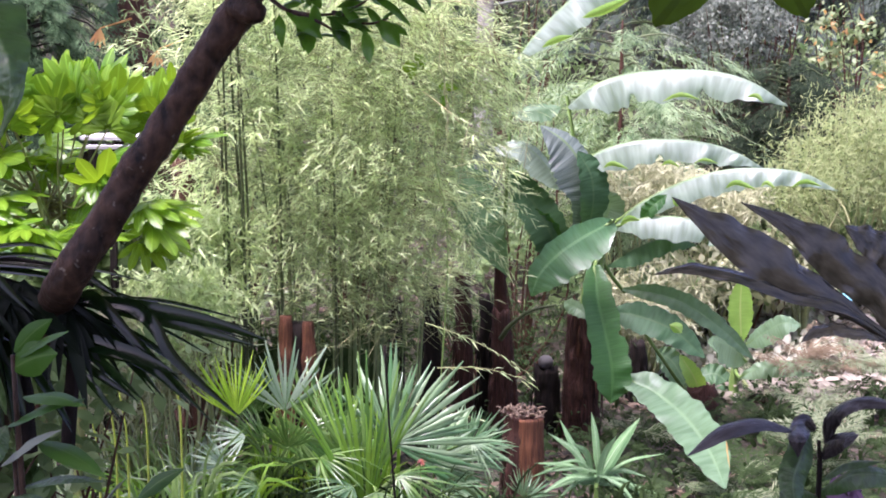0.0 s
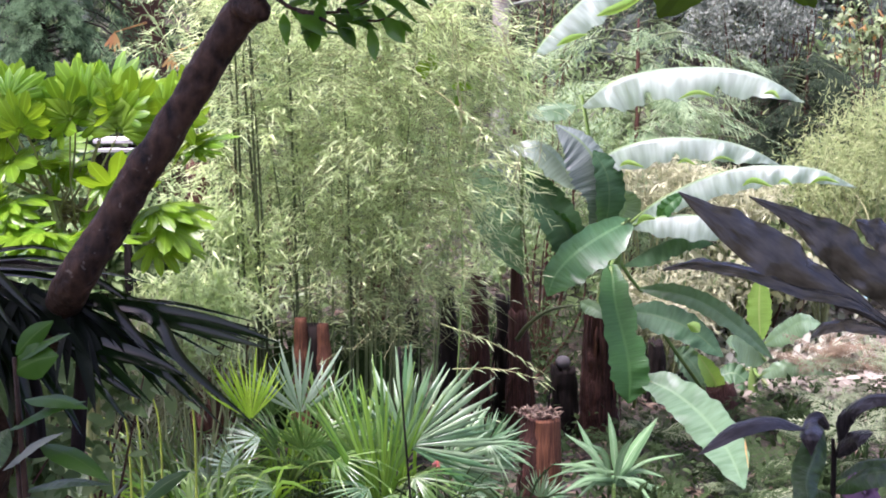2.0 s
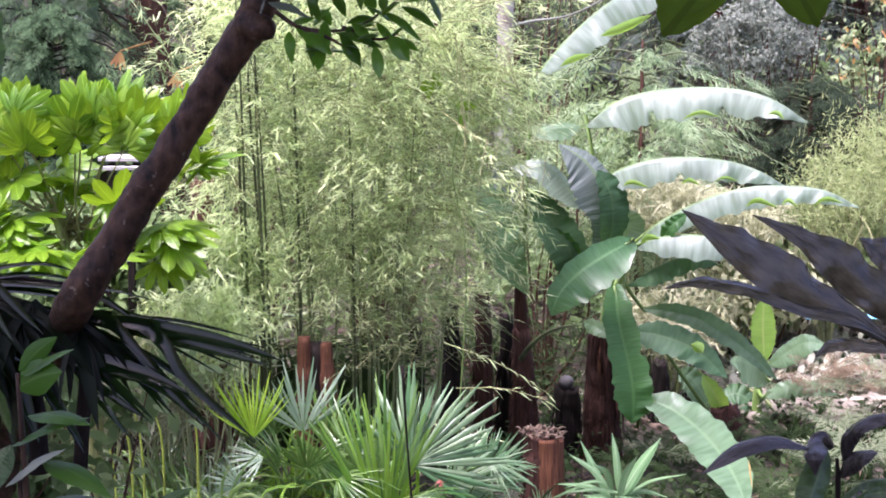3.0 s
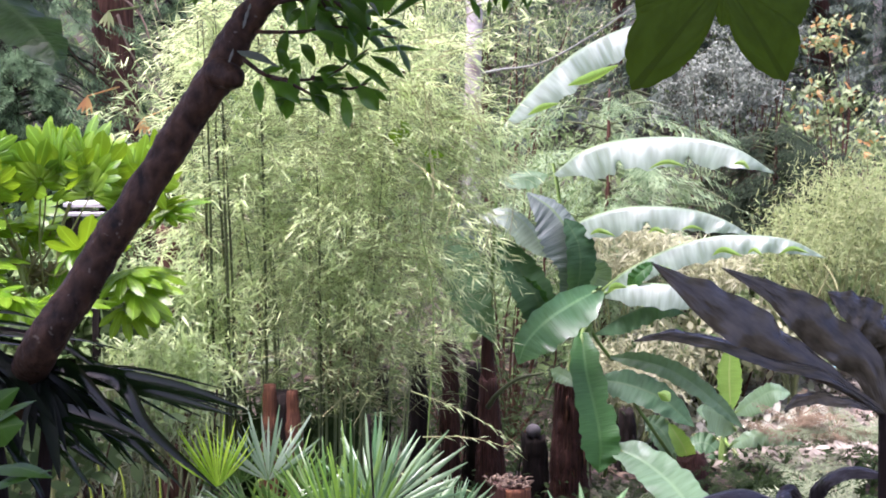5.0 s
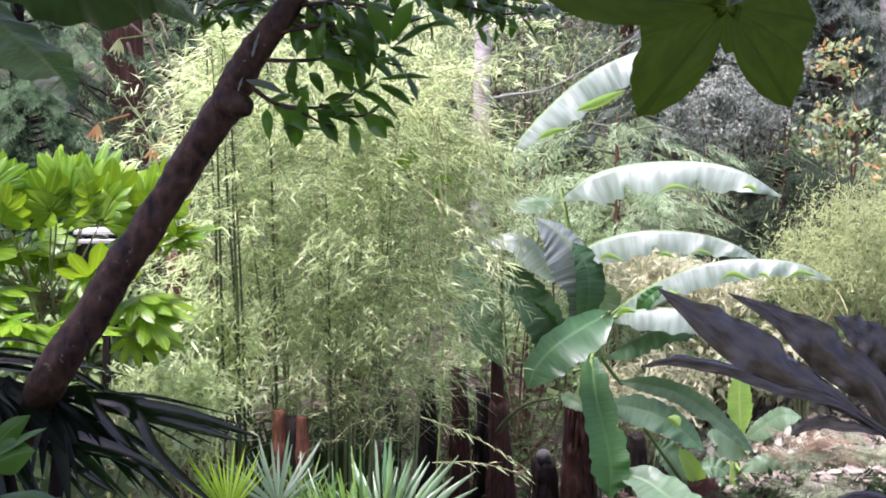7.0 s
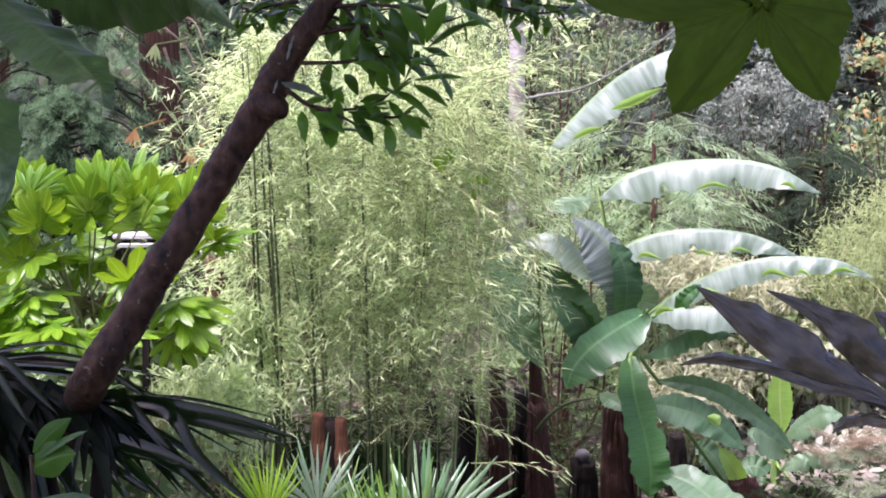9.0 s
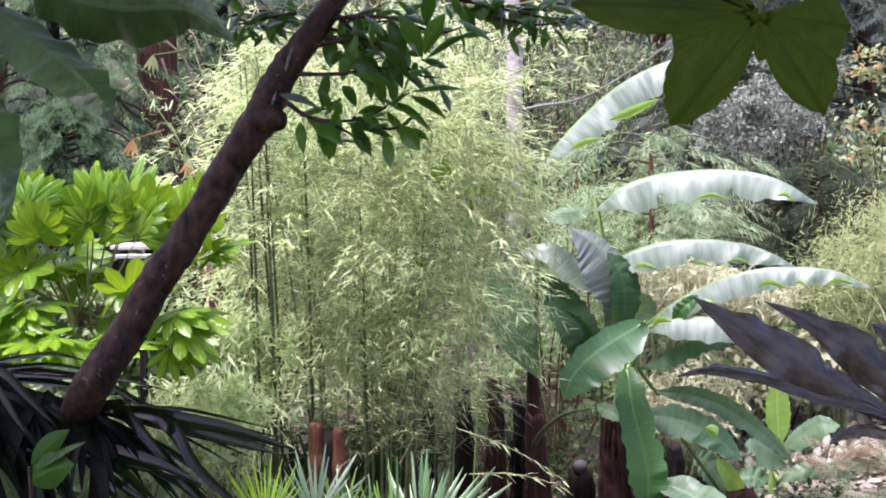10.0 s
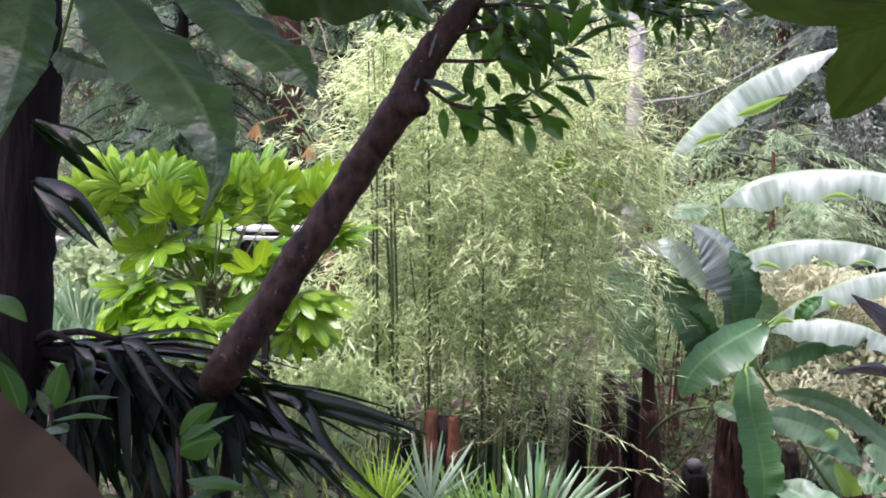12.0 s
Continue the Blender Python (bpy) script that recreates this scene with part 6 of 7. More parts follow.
# ---- shrubs and trees of the hillside ----
def shrub(name, centre, radii, n, size, mat, label, category="shrub", shape=OVAL, seed=1, group="", stem_mat=None, droop=0.2, clump=40, tight=0.16, second=None, stems=14, tall=0.0):
    r = np.random.default_rng(seed)
    base = on_ground(centre[0], centre[1])
    t = thing(name, base, label, category, group)
    P, C = cloud(r, centre, radii, n, clump, tight)
    D = r.normal(0, 1, (n, 3)) + [0, -0.3, -droop + tall]
    N = r.normal(0, 0.5, (n, 3)) + [0, -0.4, 1]
    S = r.uniform(size * 0.6, size * 1.3, n)
    cut = n if second is None else int(n * (1 - second[1]))
    order = np.argsort(P[:, 2] + r.normal(0, 0.1, n)) if second and len(second) > 2 else r.permutation(n)
    a, b = order[:cut], order[cut:]
    part("foliage", scatter(*shape, frames(D[a], N[a]), P[a], S[a]), mat, t, kind="stuff")
    if second is not None:
        part("foliage", scatter(*shape, frames(D[b], N[b]), P[b], S[b]), second[0], t, "turning autumn leaves", kind="stuff")
    bits = []
    for c in C[:stems]:
        m = (np.array(base) + c) / 2 + r.normal(0, 0.12, 3)
        rr = 0.010 + 0.010 * max(radii)
        bits.append(tube([base, m, c], (rr, rr * 0.6, rr * 0.15), 9, 5))
    for s in bits:
        part("stem", s, stem_mat or M_redwood, t)
    return t


SPRAY = spray_shape(11, 0.34, 0.015, 1, 3)


def conifer(base, height, reach, mat, label, seed, n_branch=60, size=0.5, low=0.1, lean=0.0, taper=0.7, per=9, bark=None, sag=1.0, spread=(0.55, 1.2), plume=False):
    """A conifer: a tapered trunk with drooping limbs set all round, each with flat sprays."""
    r = np.random.default_rng(seed)
    t = thing("conifer", base, label, "tree", "conifers")
    b = np.array(base, float)
    top = b + [lean, 0, height]
    part("trunk", tube([b - [0, 0, 0.2], (b + top) / 2, top], (0.03 * height ** 0.9, 0.02 * height ** 0.9, 0.01), 20, 10, 0.12, 5), bark or M_redwood, t)
    limbs, P, D, N, S = [], [], [], [], []
    for i in range(n_branch):
        h = low + (1 - low) * (i / n_branch)
        az = i * 2.399 + r.normal(0, 0.3)
        L = reach * (1.02 - h) ** taper * r.uniform(*spread)
        o = np.array([math.cos(az), math.sin(az), 0])
        s = b + (top - b) * h
        line = [s, s + o * L * 0.5 + [0, 0, 0.08 * L], s + o * L + [0, 0, -0.28 * sag * L]]
        limbs.append(tube(line, (0.008 + 0.008 * L, 0.005 + 0.004 * L, 0.002), 8, 5))
        q = spline(line, 20)
        for k in range(per):
            j = int(r.integers(4, 20))
            sd = np.cross(o, [0, 0, 1]) * r.choice([-1, 1])
            P.append(q[j] + r.normal(0, 0.03, 3))
            D.append(o * r.uniform(0.3, 1) + sd * r.uniform(0.1, 0.25 if plume else 0.9) + [0, 0, -sag * r.uniform(0.1, 0.7)])
            N.append([r.normal(0, 0.3), r.normal(-0.2, 0.3), 1])
            S.append(size * r.uniform(0.6, 1.3))
    for l in limbs:
        part("limb", l, bark or M_culm, t)
    part("crown", scatter(*SPRAY, frames(np.array(D), np.array(N)), np.array(P), S), mat, t, "flat feathery drooping sprays", kind="stuff")
    return t


def build_hillside():
    g = on_ground
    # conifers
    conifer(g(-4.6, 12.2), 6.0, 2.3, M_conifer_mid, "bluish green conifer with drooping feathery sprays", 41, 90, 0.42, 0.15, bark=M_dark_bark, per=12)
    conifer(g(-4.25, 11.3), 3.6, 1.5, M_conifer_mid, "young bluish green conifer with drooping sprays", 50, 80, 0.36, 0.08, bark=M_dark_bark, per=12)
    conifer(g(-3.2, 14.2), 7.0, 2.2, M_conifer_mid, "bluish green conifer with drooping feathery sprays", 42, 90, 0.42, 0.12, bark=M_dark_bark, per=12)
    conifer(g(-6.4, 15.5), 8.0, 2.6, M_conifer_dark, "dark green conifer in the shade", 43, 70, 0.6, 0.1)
    conifer(g(1.85, 13.3), 2.75, 2.0, M_conifer, "bluish green conifer with drooping feathery sprays", 44, 46, 0.62, 0.02, per=5, taper=0.45, sag=0.5, spread=(0.3, 1.35), plume=True)
    conifer(g(1.75, 12.5), 2.3, 1.5, M_conifer, "low green conifer with feathery sprays", 49, 40, 0.55, 0.02, per=5, taper=0.45, sag=0.5, spread=(0.3, 1.35), plume=True)
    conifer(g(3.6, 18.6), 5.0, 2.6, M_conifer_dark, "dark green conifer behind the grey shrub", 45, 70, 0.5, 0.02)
    conifer(g(3.9, 13.9), 1.9, 1.6, M_conifer_deep, "low conifer with flat sprays, green darkened for deep shade", 46, 80, 0.45, 0.02, per=8, taper=0.45, sag=0.6, spread=(0.3, 1.3))
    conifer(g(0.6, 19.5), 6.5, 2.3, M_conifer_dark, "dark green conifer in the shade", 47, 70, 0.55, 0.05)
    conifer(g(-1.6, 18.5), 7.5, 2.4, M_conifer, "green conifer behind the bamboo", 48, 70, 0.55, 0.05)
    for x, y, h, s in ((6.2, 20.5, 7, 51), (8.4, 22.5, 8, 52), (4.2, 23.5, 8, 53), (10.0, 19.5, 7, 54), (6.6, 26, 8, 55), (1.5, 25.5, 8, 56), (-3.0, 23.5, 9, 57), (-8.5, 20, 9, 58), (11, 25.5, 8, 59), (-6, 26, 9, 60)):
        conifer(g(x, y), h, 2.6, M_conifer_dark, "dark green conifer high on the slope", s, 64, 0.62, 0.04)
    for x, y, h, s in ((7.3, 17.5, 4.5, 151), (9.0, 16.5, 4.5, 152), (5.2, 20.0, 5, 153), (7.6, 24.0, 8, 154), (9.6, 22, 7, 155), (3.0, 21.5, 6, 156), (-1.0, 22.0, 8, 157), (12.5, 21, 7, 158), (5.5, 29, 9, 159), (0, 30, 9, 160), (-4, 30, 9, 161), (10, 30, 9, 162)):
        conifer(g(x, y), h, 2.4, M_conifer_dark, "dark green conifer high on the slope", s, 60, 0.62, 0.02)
    # bare dark trunk behind the conifers
    b = g(-3.55, 13.3)
    t = thing("redwood_tree", b, "tall straight tree with dark red-brown bark", "tree", "tall trunks")
    part("trunk", tube([b, (-3.724, 13.232, 0.651), (-3.716, 13.232, 2.904)], (0.34, 0.24, 0.2), 30, 22, 0.12, 5), M_redwood, t)
    for a, c, e, r0 in (((-3.611, 12.932, 1.256), (-3.328, 12.332, 0.789), (-2.857, 11.732, 0.270), 0.016), ((-3.619, 12.932, 1.502), (-3.232, 12.332, 1.205), (-2.981, 11.732, 0.813), 0.014), ((-3.710, 13.032, 0.517), (-3.787, 12.132, 0.661), (-3.880, 11.532, 0.940), 0.016), ((-3.660, 12.932, 0.203), (-3.228, 12.232, 0.102), (-2.833, 11.732, -0.075), 0.012), ((-3.605, 12.932, 1.625), (-3.146, 12.232, 1.490), (-2.901, 11.732, 1.154), 0.012)):
        part("limb", tube([a, c, e], (r0 * 1.2, r0 * 0.8, r0 * 0.3), 14, 7, 0.15, 7), M_dry, t, "thin bare dead limb")
    for at, m, word in (((-3.397, 11.632, 1.190), M_yellow, "yellow withered spray"), ((-3.500, 11.132, 0.322), M_maple_orange, "orange dead spray"), ((-2.986, 11.332, 0.121), M_maple_orange, "orange dead spray")):
        q = np.array(at)
        sp = [blade([q, q + [0.03 * k, -0.01, -0.09], q + [0.05 * k, -0.02, -0.2 + 0.03 * abs(k)]], 0.016, (0.2, -1, 0.2), 7, 3, 0.2) for k in (-2, -1, 0, 1)]
        part("dead_spray", merge(sp + [tube([q, q + [0.1, 0.9, 0.12]], (0.006, 0.012), 5, 5)]), m, t, word)
    # pale slim trunk with its side limb
    b = g(0.36, 14.4)
    t = thing("birch_tree", b, "slim tree with pale pinkish grey bark", "tree", "tall trunks")
    part("trunk", tube([b, (0.314, 14.232, -0.455), (0.326, 14.232, 0.494), (0.339, 14.232, 1.369), (0.311, 14.232, 2.170), (0.282, 14.232, 3.493)], (0.12, 0.11, 0.10, 0.095, 0.09, 0.08), 36, 14, 0.14, 6), M_birch, t)
    part("limb", tube([(0.353, 14.232, 0.683), (0.674, 14.132, 0.746), (1.131, 13.932, 0.816), (1.706, 13.732, 1.131), (2.162, 13.732, 1.457)], (0.018, 0.016, 0.014, 0.010, 0.006), 30, 8, 0.3, 9), M_lichen, t, "bare arching pale limb")
    part("limb", tube([(0.311, 14.232, 1.503), (0.534, 14.032, 1.550), (0.994, 13.932, 1.672)], (0.03, 0.02, 0.01), 14, 7, 0.15, 8), M_birch, t, "bare pale limb")
    # striped pale trunk far to the side
    b = g(-5.3, 12.6)
    t = thing("palm_trunk", b, "pale shaggy palm trunk with torn fibres", "tree", "tall trunks")
    part("trunk", tube([b, (-6.244, 12.697, -1.471), (-6.210, 12.697, -0.953)], (0.2, 0.16, 0.10), 20, 16, 0.25, 9), M_birch, t)
    # bare thin trunks on the upper slope
    for (a, c, r0) in (((6.983, 19.732, -0.777), (6.856, 19.732, 2.911), 0.09), ((6.149, 21.732, 0.934), (6.069, 21.732, 3.178), 0.07), ((-1.876, 18.732, 1.751), (-1.781, 18.732, 3.109), 0.08)):
        b = g(a[0], a[1])
        t = thing("bare_tree", b, "thin bare grey trunk on the slope", "tree", "tall trunks")
        part("trunk", tube([b, a, c], (r0 * 1.2, r0, r0 * 0.7), 16, 9, 0.1), M_birch, t)
    # shrubs
    shrub("grey_shrub", (3.462, 15.232, 0.527), (0.85, 0.6, 0.62), 5200, 0.058, M_grey, "silvery grey-green leafy shrub on the slope", seed=61, clump=70, tight=0.10, droop=0.5, group="slope shrubs")
    shrub("grey_shrub", (3.997, 15.732, 1.205), (0.75, 0.6, 0.7), 3400, 0.058, M_grey, "silvery grey-green leafy shrub on the slope", seed=62, clump=60, tight=0.10, droop=0.5, group="slope shrubs")
    shrub("maple", (4.765, 15.232, 0.276), (0.75, 0.5, 0.5), 300, 0.10, M_maple_green, "maple with green leaves turning orange", "tree", seed=63, second=(M_maple_orange, 0.14))
    shrub("maple", (5.368, 14.732, 0.092), (0.5, 0.4, 0.42), 300, 0.10, M_maple_green, "maple with fresh green leaves", "tree", seed=64, second=(M_maple_orange, 0.12))
    shrub("maple", (5.325, 16.232, 1.315), (0.7, 0.5, 0.3), 260, 0.10, M_maple_green, "maple with yellow-green leaves", "tree", seed=65, second=(M_maple_orange, 0.2))
    shrub("yellow_shrub", (3.998, 11.732, -0.973), (0.66, 0.6, 0.58), 4600, 0.10, M_yellow, "feathery yellow-green shrub on the bank", seed=66, shape=LANCE, tall=0.7, tight=0.3, stems=26, stem_mat=M_twig)
    shrub("yellow_shrub", (4.744, 12.232, -0.946), (0.6, 0.6, 0.7), 3600, 0.10, M_yellow, "feathery yellow-green shrub on the bank", seed=67, shape=LANCE, tall=0.7, tight=0.3, stems=26, stem_mat=M_twig)
    shrub("yellow_shrub", (3.465, 11.232, -1.164), (0.5, 0.5, 0.4), 2400, 0.09, M_yellow, "feathery yellow-green shrub on the bank", seed=68, shape=LANCE, tall=0.5, tight=0.2, stem_mat=M_twig)
    shrub("dry_bamboo", (1.661, 10.732, -1.122), (0.55, 0.5, 0.28), 2600, 0.13, M_dry_reed, "low bamboo with pale straw-coloured leaves", "bamboo", LANCE, 69, stem_mat=M_twig)
    shrub("dry_bamboo", (2.570, 11.232, -1.332), (0.6, 0.5, 0.25), 2200, 0.12, M_dry_reed, "low bamboo with pale straw-coloured leaves", "bamboo", LANCE, 70, stem_mat=M_twig)
    shrub("dry_bamboo", (1.776, 10.332, -2.250), (0.6, 0.4, 0.4), 2600, 0.12, M_dry_reed, "low bamboo with pale straw-coloured leaves", "bamboo", LANCE, 71, stem_mat=M_twig)
    shrub("low_bamboo", (-1.809, 6.208, -1.585), (0.38, 0.3, 0.40), 1800, 0.11, M_bamboo, "low bamboo with fine pale green leaves behind the shrub", "bamboo", LANCE, 171, stem_mat=M_twig)
    shrub("low_bamboo", (-2.102, 6.208, -1.880), (0.45, 0.3, 0.35), 2800, 0.11, M_dry_reed, "low bamboo with pale straw-coloured leaves", "bamboo", LANCE, 172, stem_mat=M_twig)
    shrub("low_bamboo", (-3.128, 7.308, -1.877), (0.5, 0.3, 0.4), 2000, 0.11, M_under, "low bamboo with green leaves behind the shrub", "bamboo", LANCE, 173, stem_mat=M_twig)
    shrub("laurel_shrub", (2.917, 11.232, -2.011), (0.9, 0.6, 0.40), 3000, 0.11, M_under, "low leafy green shrub on the bank", seed=72, second=(M_dry_reed, 0.8))
    shrub("laurel_shrub", (0.635, 10.732, -0.851), (0.9, 0.6, 1.1), 4200, 0.10, M_under, "dark leafy shrub behind the banana plant", shape=LANCE, seed=73)
    shrub("laurel_shrub", (-1.030, 10.732, -0.206), (1.05, 0.7, 1.8), 6000, 0.10, M_under, "dark leafy shrub behind the bamboo", shape=LANCE, seed=74)
    shrub("laurel_shrub", (-2.252, 10.332, -0.721), (1.1, 0.7, 1.5), 5000, 0.10, M_under, "dark leafy shrub behind the bamboo", shape=LANCE, seed=75)
    shrub("ivy_shrub", (-4.647, 10.197, -1.059), (0.55, 0.5, 0.35), 1500, 0.12, M_maple_green, "leafy pale green climber behind the palms", seed=76)
    shrub("ivy_shrub", (-3.442, 8.732, -1.365), (1.0, 0.5, 0.5), 2500, 0.12, M_under, "leafy undergrowth behind the broad-leaved shrub", seed=77)
    shrub("laurel_shrub", (0.892, 15.732, 1.057), (1.6, 0.8, 0.9), 4200, 0.10, M_under, "leafy green bush on the slope", shape=LANCE, seed=78, second=(M_dry_reed, 0.25))
    shrub("laurel_shrub", (-0.902, 16.232, 1.388), (1.5, 0.8, 0.95), 4000, 0.13, M_bamboo, "pale leafy bush on the slope", seed=79, shape=LANCE)
    # fills the dark gap between the stems, shade painted into its leaves
    shrub("laurel_shrub", (0.186, 9.732, -2.498), (1.1, 0.5, 0.55), 2600, 0.10, M_shaded_leaf, "leafy undergrowth below the banana plant, darkened for shade", shape=LANCE, seed=80)
    shrub("laurel_shrub", (4.514, 13.232, -1.914), (1.2, 0.7, 0.35), 3000, 0.11, M_under, "low leafy bush on the bank", seed=81)
    shrub("laurel_shrub", (-1.900, 7.132, -1.370), (0.55, 0.3, 0.55), 2600, 0.11, M_bamboo, "pale leafy undergrowth beside the bamboo", seed=85, shape=LANCE)
    shrub("laurel_shrub", (-2.423, 7.032, -1.472), (0.6, 0.3, 0.4), 2000, 0.12, M_under, "leafy undergrowth behind the palm", seed=86)
    shrub("dark_shrub", (-2.294, 3.297, -1.455), (0.75, 0.35, 0.5), 650, 0.11, M_under, "dark leafy shrub below the drooping palm", seed=87)
    shrub("dark_shrub", (-1.676, 3.497, -1.527), (0.5, 0.3, 0.35), 300, 0.11, M_under, "dark leafy shrub below the drooping palm", seed=88)
    # bare twigs before the yellow shrub
    t = thing("dead_bush", g(4.2, 11.4), "leafless bush of pale twisted twigs", "shrub")
    r = np.random.default_rng(82)
    for k in range(16):
        a = np.array((3.619, 10.932, -1.801)) + r.normal(0, 0.15, 3)
        b = a + [r.normal(0, 0.35), r.normal(0, 0.2), r.uniform(0.2, 0.5)]
        part("twig", tube([a, (a + b) / 2 + r.normal(0, 0.05, 3), b], (0.012, 0.008, 0.003), 8, 5, 0.1), M_twig, t)


build_hillside()


# ---- undergrowth, ferns, litter and small things ----
def fern(centre, mat, n, size, seed, label):
    r = np.random.default_rng(seed)
    t = thing("fern", (centre[0], centre[1], centre[2]), label, "fern", "ferns")
    V, F = spray_shape(18, 0.22, 0.012, 1, 5)
    me = mesh_np("frond", V, F, mat)
    for k in range(n):
        a = r.uniform(0, 6.28)
        d = np.array([math.cos(a), math.sin(a) - 0.3, r.uniform(0.1, 0.6)])
        piece("frond", me, pose_of(centre, d, (0, -0.5, 1), size * r.uniform(0.7, 1.2)), t)


def build_undergrowth():
    r = np.random.default_rng(91)
    for k, (c, m, s, l) in enumerate((((2.970, 9.232, -2.447), M_fern_dry, 0.5, "withered brown fern on the bank"), ((3.251, 9.032, -2.502), M_fern, 0.5, "pale green fern on the bank"), ((3.441, 8.732, -2.483), M_fern, 0.5, "pale green fern on the bank"), ((2.097, 7.208, -2.917), M_shaded_leaf, 0.5, "fern by the banana plant, green darkened for shade"), ((2.871, 8.508, -2.692), M_fern, 0.45, "pale green fern on the bank"),
                                   ((1.897, 7.008, -2.981), M_fern, 0.45, "pale green fern by the banana plant"), ((1.394, 8.008, -2.852), M_fern, 0.4, "fern in the shade below the banana plant"), ((3.155, 8.908, -2.499), M_fern_dry, 0.45, "withered brown fern on the bank"), ((2.769, 7.208, -2.619), M_fern, 0.5, "green fern on the bank"), ((2.880, 9.308, -2.590), M_fern_dry, 0.4, "withered brown fern on the bank"))):
        fern(c, m, 9, s, 100 + k, l)
    for k in range(14):
        x, y = r.uniform(2.2, 4.3), r.uniform(7.0, 10.6)
        fern(on_ground(x, y, 0.05), (M_shaded_leaf, M_shaded_leaf, M_fern)[k % 3], 9, r.uniform(0.3, 0.5), 130 + k, "spreading fern on the bank")
    # strap-leaved tufts
    def tufts(places, n, length, mat, label, width=0.012, lean=0.5):
        bl = []
        for x, y in places:
            base = np.array(on_ground(x, y))
            tall = r.uniform(*length)
            for k in range(n):
                a, L = r.uniform(0, 6.28), tall * r.uniform(0.55, 1.15)
                o = np.array([math.cos(a), math.sin(a), 0]) * L * lean * r.uniform(0.2, 1.2)
                p0 = base + r.normal(0, 0.07, 3) * [1, 1, 0]
                bl.append(blade([p0, p0 + o * 0.4 + [0, 0, L * 0.7], p0 + o * 1.1 + [0, 0, L * r.uniform(0.6, 1.0)]], width * r.uniform(0.6, 1.3), (r.normal(), r.normal() - 1, 0.6), 8, 3, 0.3, 0, 3, (0.7, 1, 0.9, 0.6, 0.03)))
        V, F, uv = merge(bl)
        tagged(new("grass", mesh_np("grass", V, F, mat)), label, "grass", kind="stuff")

    def spots(n, x0, x1, y0, y1):
        return list(zip(r.uniform(x0, x1, n), r.uniform(y0, y1, n)))

    tufts(spots(14, -2.6, -1.5, 4.6, 6.6), 22, (0.5, 0.95), M_grass, "narrow green strap leaves in the dell")
    tufts(spots(14, -2.7, -1.5, 4.4, 6.6), 24, (0.4, 0.8), M_pale_grass, "narrow pale strap leaves in the dell")
    tufts(spots(16, -2.3, -1.25, 5.0, 6.3), 14, (0.35, 0.75), M_fan_fresh, "fresh green arching blades in the dell", 0.014, 0.7)
    tufts(spots(12, -0.8, 1.8, 5.6, 6.8) + spots(9, 2.3, 3.8, 6.5, 9.6), 24, (0.18, 0.36), M_shaded_leaf, "grass between palms and bank, green darkened for shade")
    tufts(spots(9, 2.3, 3.8, 6.5, 9.6), 22, (0.2, 0.4), M_shaded_leaf, "narrow grass on the bank, darkened for shade")
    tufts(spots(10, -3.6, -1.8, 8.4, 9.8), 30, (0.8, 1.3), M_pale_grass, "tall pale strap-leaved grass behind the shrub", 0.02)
    # dark leaf colour here puts in the shadow behind the bamboo
    tufts(spots(7, -1.7, -0.6, 8.4, 9.8), 30, (0.7, 1.2), M_shaded_leaf, "tall strap-leaved grass behind the bamboo, darkened for shadow", 0.02)
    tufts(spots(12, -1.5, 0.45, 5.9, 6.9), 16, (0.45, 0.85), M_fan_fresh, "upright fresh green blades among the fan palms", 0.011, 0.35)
    tufts(spots(36, -2.0, 0.3, 4.8, 6.3), 20, (0.3, 0.62), M_shaded_leaf, "blades below the fan palms, green darkened for shade", 0.012, 0.6)
    # young yellow-green canes
    for k, ((x, y, z), h) in enumerate((((-1.751, 4.508, -2.016), 0.35), ((-1.648, 4.508, -1.955), 0.28), ((-1.810, 4.508, -2.046), 0.35), ((-1.898, 4.508, -2.107), 0.3), ((-1.514, 4.708, -1.918), 0.25))):
        b = on_ground(x, y)
        t = thing("young_cane", b, "upright yellow-green young cane", "plant", "young canes")
        part("cane", tube([b, (x + 0.01, y, z), (x - 0.03, y, z + h)], (0.007, 0.006, 0.004), 12, 7), M_cane, t)
    # low leafy undergrowth
    n = 16000
    X = np.concatenate([r.uniform(-4.5, 0.0, n // 2), r.uniform(0.0, 4.8, n // 2)])
    Y = r.uniform(3.5, 11.5, n)
    P = np.stack([X, Y, gz(X, Y) + r.uniform(0.02, 0.32, n) * r.uniform(0.2, 1, n)], -1)
    keep = np.array([noise.noise(Vector((a * 1.4, b * 1.4, 0))) > -0.15 for a, b in zip(X, Y)])
    P = P[keep]
    D = r.normal(0, 1, P.shape) + [0, -0.4, 0.4]
    N = r.normal(0, 0.4, P.shape) + [0, -0.3, 1]
    V, F = scatter(*OVAL, frames(D, N), P, r.uniform(0.04, 0.10, len(P)))
    tagged(new("undergrowth", mesh_np("undergrowth", V, F, M_shaded_leaf)), "low mixed green undergrowth over the soil", "undergrowth", kind="stuff")
    n = 6500
    X, Y = r.uniform(-4.5, 6.0, n), r.uniform(3.0, 14.0, n)
    P = np.stack([X, Y, gz(X, Y) + r.uniform(0.005, 0.03, n)], -1)
    V, F = scatter(*OVAL, frames(r.normal(0, 1, (n, 3)) * [1, 1, 0.15], r.normal(0, 0.3, (n, 3)) + [0, 0, 1]), P, r.uniform(0.06, 0.16, n))
    tagged(new("leaf_litter", mesh_np("leaf_litter", V, F, M_dry)), "dry brown fallen leaves on the soil", "leaf litter", kind="stuff")
    n = 3600
